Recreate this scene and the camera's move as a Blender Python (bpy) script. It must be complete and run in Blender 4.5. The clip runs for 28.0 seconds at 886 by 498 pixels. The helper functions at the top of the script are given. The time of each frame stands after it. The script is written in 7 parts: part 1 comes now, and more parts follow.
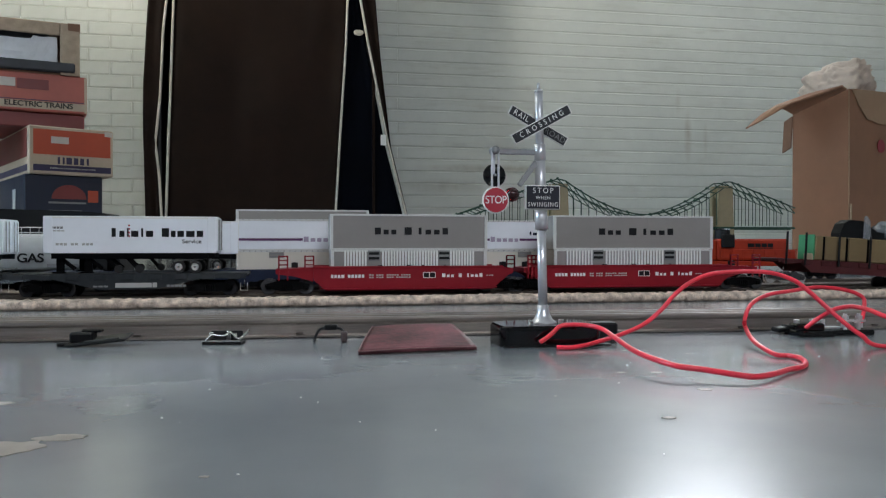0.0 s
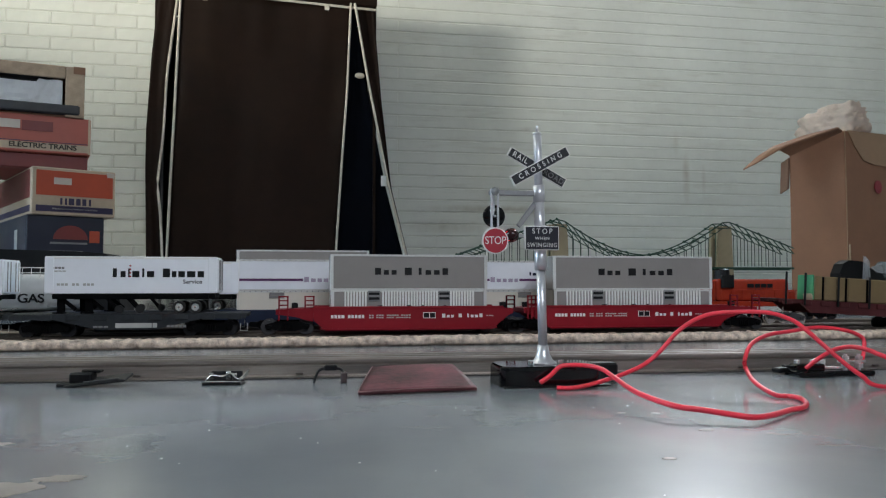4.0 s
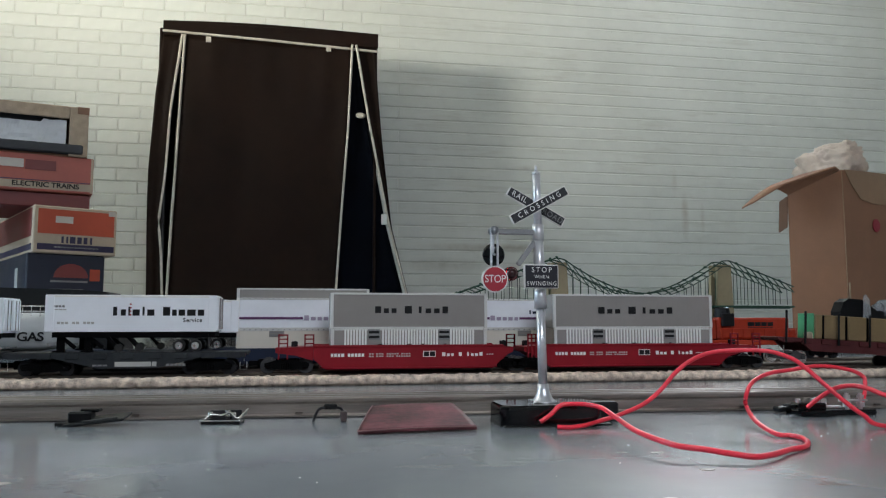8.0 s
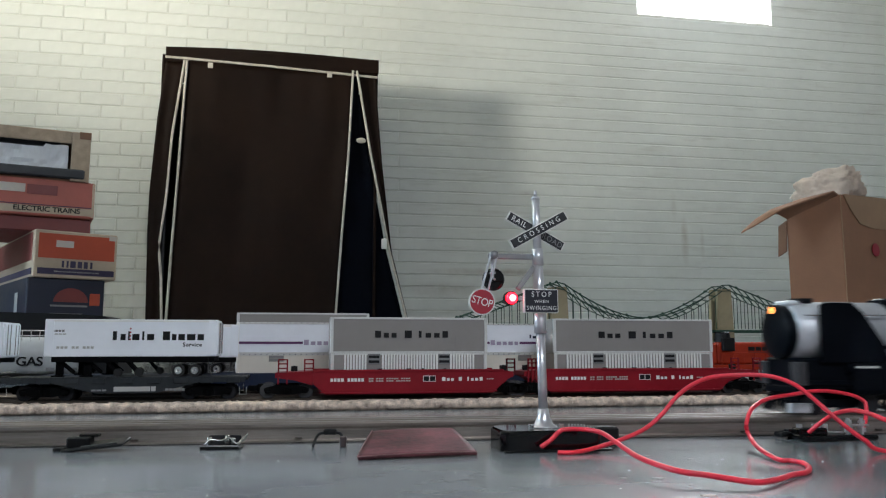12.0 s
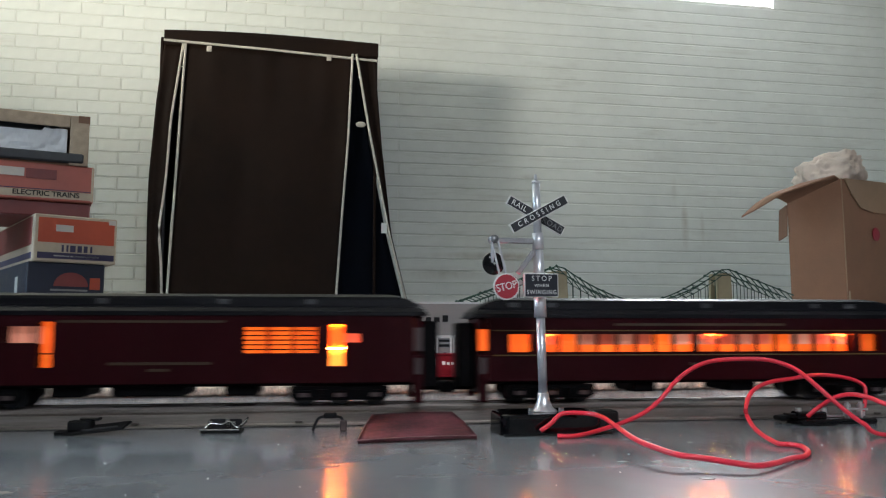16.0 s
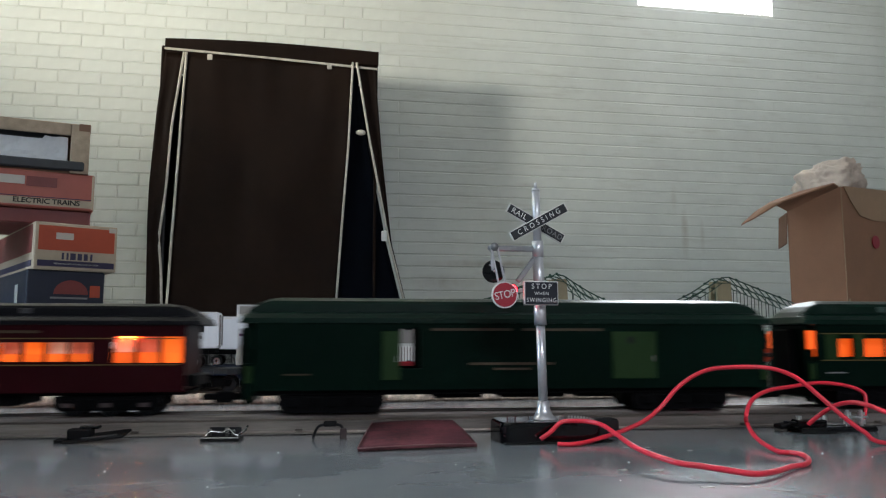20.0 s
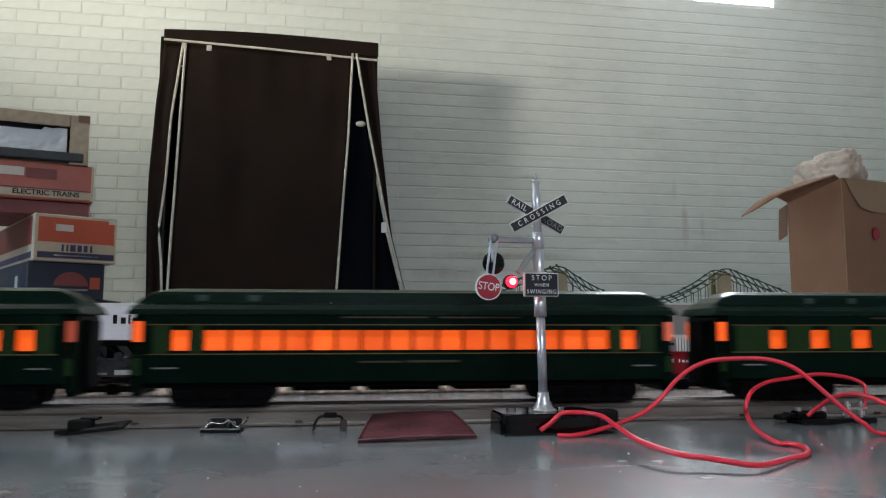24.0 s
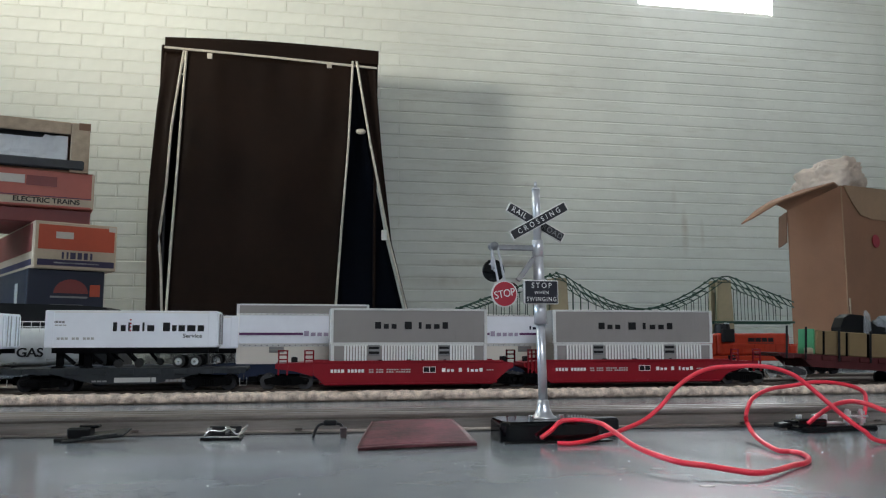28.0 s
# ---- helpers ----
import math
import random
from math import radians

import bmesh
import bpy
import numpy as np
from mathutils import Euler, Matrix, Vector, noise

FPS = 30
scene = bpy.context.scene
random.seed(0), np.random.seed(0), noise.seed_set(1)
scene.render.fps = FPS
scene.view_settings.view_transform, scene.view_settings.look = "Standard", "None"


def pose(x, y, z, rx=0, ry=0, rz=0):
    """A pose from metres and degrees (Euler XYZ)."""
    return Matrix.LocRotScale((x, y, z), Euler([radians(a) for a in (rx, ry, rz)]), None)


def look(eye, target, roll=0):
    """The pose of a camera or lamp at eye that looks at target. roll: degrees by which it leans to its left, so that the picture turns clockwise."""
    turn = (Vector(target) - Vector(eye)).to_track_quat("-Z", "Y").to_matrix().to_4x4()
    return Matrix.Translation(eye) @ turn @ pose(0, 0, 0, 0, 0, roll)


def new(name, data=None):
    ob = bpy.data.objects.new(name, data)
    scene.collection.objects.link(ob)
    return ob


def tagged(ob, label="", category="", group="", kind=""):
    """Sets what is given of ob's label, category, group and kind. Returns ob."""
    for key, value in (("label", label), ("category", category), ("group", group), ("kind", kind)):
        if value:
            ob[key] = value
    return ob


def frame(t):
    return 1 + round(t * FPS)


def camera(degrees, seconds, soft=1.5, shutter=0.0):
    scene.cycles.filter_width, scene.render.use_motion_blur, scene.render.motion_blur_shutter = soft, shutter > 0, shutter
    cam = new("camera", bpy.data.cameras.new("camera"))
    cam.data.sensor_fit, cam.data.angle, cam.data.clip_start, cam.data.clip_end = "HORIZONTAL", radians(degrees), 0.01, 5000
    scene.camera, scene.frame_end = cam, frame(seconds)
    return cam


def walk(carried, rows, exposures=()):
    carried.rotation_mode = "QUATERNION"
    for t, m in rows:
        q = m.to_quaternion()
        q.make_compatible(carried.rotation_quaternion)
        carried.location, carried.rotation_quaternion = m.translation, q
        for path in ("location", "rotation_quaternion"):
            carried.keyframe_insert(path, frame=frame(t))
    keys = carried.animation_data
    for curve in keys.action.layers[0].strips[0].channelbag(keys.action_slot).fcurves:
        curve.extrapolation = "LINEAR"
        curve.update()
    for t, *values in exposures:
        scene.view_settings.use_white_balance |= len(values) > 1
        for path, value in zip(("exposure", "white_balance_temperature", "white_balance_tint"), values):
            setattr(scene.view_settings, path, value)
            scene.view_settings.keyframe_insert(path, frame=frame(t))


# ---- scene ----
# ---- camera and its path ----
cam = camera(59.63, 28.0, soft=1.2, shutter=0.5)
YAW, EYE_Z, ARM, TILT_0 = -10.3, 0.0761, 0.0682, 7.0      # the lens leans back with the tilt over its foot
TILTS = [(0.0, -0.463), (0.5, 0.466), (1.0, 1.142), (1.5, 1.314), (2.0, 1.328), (2.5, 1.477), (3.0, 1.739),
         (3.5, 2.051), (5.5, 4.021), (6.0, 4.199), (6.5, 4.259), (7.0, 4.334), (7.5, 4.703), (8.0, 5.354),
         (8.5, 5.647), (9.0, 6.017), (9.5, 6.681), (10.0, 6.872), (10.5, 6.934), (11.0, 7.0), (11.5, 7.0),
         (12.0, 7.154), (12.5, 6.831), (14.5, 6.111), (15.0, 6.124), (15.5, 6.298), (16.0, 5.994), (16.5, 5.982),
         (17.0, 6.298), (17.5, 6.123), (18.0, 5.977), (18.5, 5.719), (19.0, 6.003), (19.5, 6.527), (20.0, 6.573),
         (20.5, 6.552), (21.0, 6.377), (21.5, 6.281), (23.5, 6.077), (24.0, 5.952), (24.5, 6.094), (25.0, 6.222),
         (25.5, 6.265), (26.0, 6.29), (26.5, 6.298), (27.0, 6.398), (27.5, 6.669), (28.0, 6.504)]


def eye_pose(tilt):
    back = ARM * radians(tilt - TILT_0)
    return pose(-back * math.sin(radians(-YAW)), -back * math.cos(radians(-YAW)), EYE_Z, 90 + tilt, 0, YAW)


walk(cam, [(t, eye_pose(a)) for t, a in TILTS], [(0.0, 0.06), (12.0, 0.04), (15.0, 0.08), (17.0, 0.0), (20.0, -0.04), (24.5, -0.09), (27.0, 0.03), (28.0, 0.03)])

# ---- world and lights ----
world = bpy.data.worlds.new("sky")
scene.world = world
world.use_nodes = True
wn = world.node_tree.nodes
sky = wn.new("ShaderNodeTexSky")
sky.sky_type, sky.sun_disc, sky.sun_elevation, sky.sun_rotation = "NISHITA", False, radians(40), radians(250)
world.node_tree.links.new(sky.outputs[0], wn["Background"].inputs[0])
wn["Background"].inputs[1].default_value = 0.15


def window_light(name, m, w, h, watts, color, spread=180):
    lamp = bpy.data.lights.new(name, "AREA")
    lamp.shape, lamp.size, lamp.size_y, lamp.energy, lamp.color = "RECTANGLE", w, h, watts, color
    lamp.spread = radians(spread)
    ob = new(name, lamp)
    ob.matrix_world = m
    return ob


BACK_Y, LEFT_X, RIGHT_X, NEAR_Y, CEIL_Z = 4.37, -3.2, 4.4, -1.6, 2.75
window_light("daylight_back", look((2.51, BACK_Y + 0.22, 2.40), (2.51, 0, 1.2)), 0.98, 0.5, 138, (0.88, 0.93, 1.0))
# the side window: sky light falls down from it, light off the grass outside goes up
window_light("daylight_left", look((LEFT_X - 0.1, 1.35, 1.28), (-0.2, 0.7, 0.0)), 0.80, 0.66, 42, (0.56, 0.78, 1.0), 115)
window_light("grass_light_left", look((LEFT_X - 0.11, 1.35, 1.28), (0.7, 4.0, 6.6)), 0.80, 0.66, 240, (1.0, 0.97, 0.84), 112)
window_light("daylight_near", look((0.4, NEAR_Y - 0.1, 1.65), (0.3, 0.9, 0.0)), 1.5, 0.7, 9.5, (0.84, 0.90, 1.0), 95)


# ---- materials ----
def mat(name, color, rough=0.5, metal=0.0, var=0.25, scale=12.0, bump=0.0, bscale=80.0, emit=0.0, spec=0.5, coat=0.0, streak=None, jitter=0.0):
    m = bpy.data.materials.new(name)
    m.use_nodes = True
    n, l = m.node_tree.nodes, m.node_tree.links
    b = n["Principled BSDF"]
    tc = n.new("ShaderNodeTexCoord")
    mp = n.new("ShaderNodeMapping")
    l.new(tc.outputs["Object"], mp.inputs[0])
    if streak:
        mp.inputs["Scale"].default_value = streak
    n1 = n.new("ShaderNodeTexNoise")
    n1.inputs["Scale"].default_value, n1.inputs["Detail"].default_value = scale, 4
    n2 = n.new("ShaderNodeTexNoise")
    n2.inputs["Scale"].default_value, n2.inputs["Detail"].default_value = scale * 7.3, 3
    mixn = n.new("ShaderNodeMath")
    mixn.operation = "MULTIPLY_ADD"
    mixn.inputs[1].default_value = 0.4
    for k in (n1, n2):
        l.new(mp.outputs[0], k.inputs["Vector"])
    l.new(n2.outputs["Fac"], mixn.inputs[0])
    l.new(n1.outputs["Fac"], mixn.inputs[2])
    ramp = n.new("ShaderNodeValToRGB")
    c = Vector(color)
    lo, hi = c * (1 - var), c * (1 + var)
    ramp.color_ramp.elements[0].position, ramp.color_ramp.elements[1].position = 0.45, 0.95
    ramp.color_ramp.elements[0].color = (*lo, 1)
    ramp.color_ramp.elements[1].color = (*[min(1, v) for v in hi], 1)
    l.new(mixn.outputs[0], ramp.inputs[0])
    out = ramp.outputs[0]
    if jitter:
        oi = n.new("ShaderNodeObjectInfo")
        mr = n.new("ShaderNodeMapRange")
        mr.inputs["To Min"].default_value, mr.inputs["To Max"].default_value = 1 - jitter, 1 + jitter
        hs = n.new("ShaderNodeHueSaturation")
        l.new(oi.outputs["Random"], mr.inputs["Value"])
        l.new(mr.outputs[0], hs.inputs["Value"])
        l.new(out, hs.inputs["Color"])
        out = hs.outputs[0]
    l.new(out, b.inputs["Base Color"])
    rr = n.new("ShaderNodeMapRange")
    rr.inputs["To Min"].default_value, rr.inputs["To Max"].default_value = max(0.02, rough * 0.8), min(1, rough * 1.2)
    l.new(mixn.outputs[0], rr.inputs["Value"])
    l.new(rr.outputs[0], b.inputs["Roughness"])
    b.inputs["Metallic"].default_value = metal
    b.inputs["Specular IOR Level"].default_value = spec
    b.inputs["Coat Weight"].default_value = coat
    if emit:
        l.new(out, b.inputs["Emission Color"])
        b.inputs["Emission Strength"].default_value = emit
    if bump:
        bn = n.new("ShaderNodeTexNoise")
        bn.inputs["Scale"].default_value, bn.inputs["Detail"].default_value = bscale, 5
        l.new(mp.outputs[0], bn.inputs["Vector"])
        bp = n.new("ShaderNodeBump")
        bp.inputs["Strength"].default_value, bp.inputs["Distance"].default_value = bump, 0.002
        l.new(bn.outputs["Fac"], bp.inputs["Height"])
        l.new(bp.outputs[0], b.inputs["Normal"])
    return m


M = {}


def defmats():
    d = dict(
        wall_paint=dict(color=(0.765, 0.78, 0.725), rough=0.42, var=0.06, scale=2.5, bump=0.25, bscale=60, jitter=0.03),
        mortar_paint=dict(color=(0.70, 0.705, 0.635), rough=0.6, var=0.08, scale=6, bump=0.3, bscale=90),
        plaster=dict(color=(0.35, 0.36, 0.36), rough=0.8, var=0.06, scale=1.5, bump=0.2, bscale=40),
        window_frame=dict(color=(0.75, 0.74, 0.70), rough=0.4, var=0.05),
        fabric_brown=dict(color=(0.0132, 0.0066, 0.0041), rough=0.55, var=0.35, scale=3, bump=0.25, bscale=300, spec=0.10),
        fabric_dark=dict(color=(0.0022, 0.0032, 0.006), rough=0.85, var=0.3, scale=5, spec=0.05),
        piping=dict(color=(0.60, 0.55, 0.47), rough=0.7, var=0.15, scale=30),
        steel=dict(color=(0.72, 0.71, 0.69), rough=0.24, metal=1.0, var=0.15),
        chrome=dict(color=(0.96, 0.96, 0.96), rough=0.26, metal=1.0, var=0.1),
        rail_steel=dict(color=(0.30, 0.262, 0.236), rough=0.34, metal=0.75, var=0.3, scale=30, streak=(0.15, 6, 6)),
        rail_web=dict(color=(0.16, 0.13, 0.11), rough=0.45, metal=0.8, var=0.4, scale=40, streak=(0.3, 4, 4)),
        tie_brown=dict(color=(0.085, 0.068, 0.058), rough=0.45, metal=0.4, var=0.3),
        carpet=dict(color=(0.70, 0.525, 0.43), rough=0.95, var=0.55, scale=110, bump=1.0, bscale=400, spec=0.1),
        aluminium=dict(color=(0.62, 0.62, 0.64), rough=0.30, metal=0.6, var=0.06, scale=60),
        arm_steel=dict(color=(0.34, 0.34, 0.35), rough=0.30, metal=0.8, var=0.15, scale=60),
        black_gloss=dict(color=(0.003, 0.003, 0.0035), rough=0.06, var=0.2, spec=0.45),
        black_matt=dict(color=(0.005, 0.005, 0.006), spec=0.25, rough=0.5, var=0.3, scale=40),
        sign_black=dict(color=(0.010, 0.011, 0.014), rough=0.35, var=0.2),
        sign_navy=dict(color=(0.012, 0.013, 0.022), rough=0.35, var=0.2),
        white_print=dict(color=(0.80, 0.79, 0.76), rough=0.5, var=0.05),
        grey_print=dict(color=(0.42, 0.42, 0.40), rough=0.5, var=0.1),
        dim_print=dict(color=(0.20, 0.20, 0.20), rough=0.6, var=0.2),
        gold_dim=dict(color=(0.045, 0.026, 0.010), rough=0.45, metal=0.1, var=0.2),
        bar_silver=dict(color=(0.22, 0.22, 0.22), rough=0.5, var=0.35, scale=90),
        gold_print=dict(color=(0.14, 0.095, 0.028), rough=0.4, metal=0.2, var=0.1),
        stop_red=dict(color=(0.36, 0.012, 0.028), rough=0.4, var=0.1),
        lens_dark=dict(color=(0.03, 0.008, 0.008), rough=0.2, var=0.1),
        maroon_rubber=dict(color=(0.122, 0.038, 0.046), spec=0.2, rough=0.55, var=0.75, scale=38, bump=0.15, bscale=200),
        maroon_edge=dict(color=(0.20, 0.10, 0.10), rough=0.7, var=0.3, scale=60),
        wire_red=dict(color=(0.78, 0.028, 0.055), rough=0.35, var=0.08, scale=40),
        car_red=dict(color=(0.235, 0.004, 0.012), spec=0.25, rough=0.4, var=0.12, scale=20),
        cont_grey=dict(color=(0.255, 0.232, 0.218), rough=0.55, var=0.06, scale=15),
        cont_silver=dict(color=(0.62, 0.61, 0.59), rough=0.4, var=0.06, scale=25),
        cont_white=dict(color=(0.80, 0.82, 0.86), rough=0.4, var=0.05, scale=15),
        cont_cream=dict(color=(0.66, 0.61, 0.53), rough=0.45, var=0.05, scale=15),
        trailer_white=dict(color=(0.84, 0.86, 0.90), rough=0.35, var=0.04, scale=15),
        laser_print=dict(color=(0.36, 0.30, 0.40), rough=0.4, var=0.1),
        purple=dict(color=(0.10, 0.02, 0.10), rough=0.4, var=0.1),
        blue_dark=dict(color=(0.007, 0.014, 0.038), spec=0.25, rough=0.5, var=0.2, scale=30),
        flat_grey=dict(color=(0.027, 0.031, 0.035), spec=0.2, rough=0.55, var=0.3, scale=30),
        tank_silver=dict(color=(0.42, 0.43, 0.43), rough=0.35, var=0.08, scale=20),
        tyre=dict(color=(0.012, 0.012, 0.012), rough=0.7, var=0.3),
        wheel_dark=dict(color=(0.022, 0.022, 0.025), rough=0.4, metal=0.5, spec=0.3, var=0.3),
        brown_car=dict(color=(0.070, 0.014, 0.015), spec=0.25, rough=0.5, var=0.25, scale=30),
        crate_tan=dict(color=(0.175, 0.118, 0.052), rough=0.6, var=0.15, scale=30),
        crate_green=dict(color=(0.045, 0.23, 0.10), rough=0.55, var=0.15, scale=30),
        orange_loco=dict(color=(0.36, 0.034, 0.014), spec=0.5, rough=0.24, var=0.12, scale=25),
        box_orange=dict(color=(0.45, 0.068, 0.026), rough=0.5, var=0.10, scale=8),
        box_red=dict(color=(0.19, 0.032, 0.028), rough=0.5, var=0.12, scale=8),
        box_coral=dict(color=(0.41, 0.100, 0.070), rough=0.5, var=0.10, scale=8),
        box_cream=dict(color=(0.46, 0.37, 0.27), rough=0.55, var=0.12, scale=10),
        box_blue=dict(color=(0.007, 0.011, 0.028), rough=0.5, var=0.25, scale=6),
        box_navy=dict(color=(0.030, 0.022, 0.065), rough=0.5, var=0.2),
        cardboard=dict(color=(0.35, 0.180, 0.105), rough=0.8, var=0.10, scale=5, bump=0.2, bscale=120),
        # the same cardboard darkened: shade put into inner, back and hanging pieces
        cardboard_shaded=dict(color=(0.21, 0.115, 0.072), rough=0.85, var=0.12, scale=5),
        cardboard_edge=dict(color=(0.42, 0.32, 0.23), rough=0.9, var=0.2, scale=40),
        tape=dict(color=(0.42, 0.29, 0.17), rough=0.25, var=0.1),
        cardboard_pale=dict(color=(0.42, 0.27, 0.165), rough=0.8, var=0.10, scale=5, bump=0.2, bscale=120),
        paper=dict(color=(0.68, 0.55, 0.45), rough=0.85, var=0.12, scale=8, bump=0.4, bscale=50),
        plastic_bag=dict(color=(0.68, 0.69, 0.71), rough=0.45, var=0.1, scale=10),
        foam_grey=dict(color=(0.035, 0.037, 0.042), rough=0.6, var=0.3),
        bridge_green=dict(color=(0.012, 0.052, 0.029), rough=0.45, var=0.25, scale=30),
        bridge_cream=dict(color=(0.29, 0.235, 0.14), rough=0.6, var=0.15, scale=12),
        coach_maroon=dict(color=(0.023, 0.0016, 0.0034), spec=0.10, rough=0.36, var=0.15, scale=20),
        coach_roof=dict(color=(0.0032, 0.0032, 0.005), spec=0.12, rough=0.40, var=0.25, scale=20),
        coach_green=dict(color=(0.0006, 0.0072, 0.0042), spec=0.06, rough=0.36, var=0.15, scale=20),
        coach_band=dict(color=(0.012, 0.036, 0.0075), spec=0.2, rough=0.4, var=0.12, scale=20),
        vent_green=dict(color=(0.030, 0.055, 0.046), rough=0.4, var=0.15, scale=20),
        green_roof=dict(color=(0.0018, 0.0125, 0.0075), spec=0.14, rough=0.28, var=0.15, scale=20),
        smokebox_grey=dict(color=(0.46, 0.47, 0.49), metal=0.25, rough=0.38, spec=0.5, var=0.2, scale=30),
        loco_black=dict(color=(0.0014, 0.0025, 0.0048), spec=0.07, rough=0.40, var=0.3, scale=25),
        loco_grey=dict(color=(0.035, 0.035, 0.038), rough=0.45, var=0.25, scale=25),
        underframe=dict(color=(0.0022, 0.0022, 0.0026), spec=0.06, rough=0.6, var=0.3, scale=40),
        seat_red=dict(color=(0.30, 0.035, 0.03), rough=0.7, var=0.15),
        step_grey=dict(color=(0.055, 0.036, 0.036), rough=0.5, var=0.2),
        glow_orange=dict(color=(1.0, 0.105, 0.010), rough=0.4, var=0.22, scale=60, jitter=0.12, emit=0.85, streak=(1, 1, 0.15)),
        glow_amber=dict(color=(1.0, 0.115, 0.010), rough=0.4, var=0.30, scale=60, jitter=0.3, emit=0.95, streak=(1, 1, 0.2)),
        glow_pale=dict(color=(0.90, 0.23, 0.15), rough=0.4, var=0.7, scale=110, jitter=0.3, emit=0.42, streak=(1, 1, 0.12)),
        glow_lamp=dict(color=(1.0, 0.26, 0.035), rough=0.4, var=0.1, emit=2.0),
        glow_rose=dict(color=(1.0, 0.130, 0.065), rough=0.4, var=0.6, scale=110, jitter=0.45, emit=0.38, streak=(1, 1, 0.12)),
        glow_red=dict(color=(1.0, 0.006, 0.018), rough=0.3, var=0.05, emit=7.0),
        glow_hot=dict(color=(1.0, 0.085, 0.090), rough=0.3, var=0.02, emit=14.0),
        glow_tail=dict(color=(1.0, 0.03, 0.03), rough=0.3, var=0.05, emit=5.0),
        glow_head=dict(color=(1.0, 0.33, 0.08), rough=0.3, var=0.05, emit=3.0),
        worn_paint=dict(color=(0.265, 0.23, 0.20), rough=0.5, var=0.2, scale=60),
        plate_grey=dict(color=(0.36, 0.36, 0.33), rough=0.5, var=0.08),
        glow_bulb=dict(color=(1.0, 0.17, 0.03), rough=0.4, var=0.02, emit=480.0),
        label_grey=dict(color=(0.55, 0.50, 0.45), rough=0.6, var=0.1),
        pipe_iron=dict(color=(0.09, 0.09, 0.09), rough=0.5, metal=0.5, var=0.3))
    for k, v in d.items():
        M[k] = mat(k, **v)


defmats()


def floor_material():
    m = bpy.data.materials.new("painted_floor")
    m.use_nodes = True
    n, l = m.node_tree.nodes, m.node_tree.links
    b = n["Principled BSDF"]
    tc = n.new("ShaderNodeTexCoord")
    big = n.new("ShaderNodeTexNoise")
    big.inputs["Scale"].default_value, big.inputs["Detail"].default_value = 3.0, 3
    fine = n.new("ShaderNodeTexNoise")
    fine.inputs["Scale"].default_value, fine.inputs["Detail"].default_value = 90, 4
    scuff = n.new("ShaderNodeTexNoise")
    scuff.inputs["Scale"].default_value, scuff.inputs["Detail"].default_value = 9, 3
    for k in (big, fine, scuff):
        l.new(tc.outputs["Object"], k.inputs["Vector"])
    r1 = n.new("ShaderNodeValToRGB")
    r1.color_ramp.elements[0].position, r1.color_ramp.elements[1].position = 0.3, 0.75
    r1.color_ramp.elements[0].color, r1.color_ramp.elements[1].color = (0.165, 0.181, 0.193, 1), (0.275, 0.289, 0.300, 1)
    r2 = n.new("ShaderNodeValToRGB")
    r2.color_ramp.elements[0].position, r2.color_ramp.elements[1].position = 0.42, 0.85
    r2.color_ramp.elements[0].color, r2.color_ramp.elements[1].color = (0, 0, 0, 1), (0.34, 0.34, 0.34, 1)
    mx = n.new("ShaderNodeMix")
    mx.data_type = "RGBA"
    mx.inputs["B"].default_value = (0.40, 0.395, 0.385, 1)
    l.new(big.outputs["Fac"], r1.inputs[0])
    l.new(scuff.outputs["Fac"], r2.inputs[0])
    l.new(r1.outputs[0], mx.inputs["A"])
    l.new(r2.outputs[0], mx.inputs["Factor"])
    l.new(mx.outputs["Result"], b.inputs["Base Color"])
    # the sheen is broken up by traffic: wide patches, hand-sized smears and fine scuffs
    smear = n.new("ShaderNodeTexNoise")
    smear.inputs["Scale"].default_value, smear.inputs["Detail"].default_value, smear.inputs["Distortion"].default_value = 26, 3, 0.1
    l.new(tc.outputs["Object"], smear.inputs["Vector"])
    add = n.new("ShaderNodeMath")
    add.operation = "MULTIPLY_ADD"
    add.inputs[1].default_value = 0.9
    l.new(smear.outputs["Fac"], add.inputs[0])
    l.new(big.outputs["Fac"], add.inputs[2])
    rr = n.new("ShaderNodeMapRange")
    rr.inputs["From Min"].default_value, rr.inputs["From Max"].default_value = 0.65, 1.25
    rr.inputs["To Min"].default_value, rr.inputs["To Max"].default_value = 0.20, 0.262
    l.new(add.outputs[0], rr.inputs["Value"])
    l.new(rr.outputs[0], b.inputs["Roughness"])
    b.inputs["Specular IOR Level"].default_value = 0.62
    b.inputs["Coat Weight"].default_value = 0.32
    cr = n.new("ShaderNodeMapRange")
    cr.inputs["From Min"].default_value, cr.inputs["From Max"].default_value = 0.3, 0.7
    cr.inputs["To Min"].default_value, cr.inputs["To Max"].default_value = 0.092, 0.118
    l.new(smear.outputs["Fac"], cr.inputs["Value"])
    l.new(cr.outputs[0], b.inputs["Coat Roughness"])
    bp = n.new("ShaderNodeBump")
    bp.inputs["Strength"].default_value, bp.inputs["Distance"].default_value = 0.06, 0.001
    l.new(fine.outputs["Fac"], bp.inputs["Height"])
    l.new(bp.outputs[0], b.inputs["Normal"])
    return m


def glass_material():
    m = bpy.data.materials.new("window_glass")
    m.use_nodes = True
    b = m.node_tree.nodes["Principled BSDF"]
    b.inputs["Transmission Weight"].default_value, b.inputs["Roughness"].default_value, b.inputs["IOR"].default_value = 1.0, 0.02, 1.45
    return m


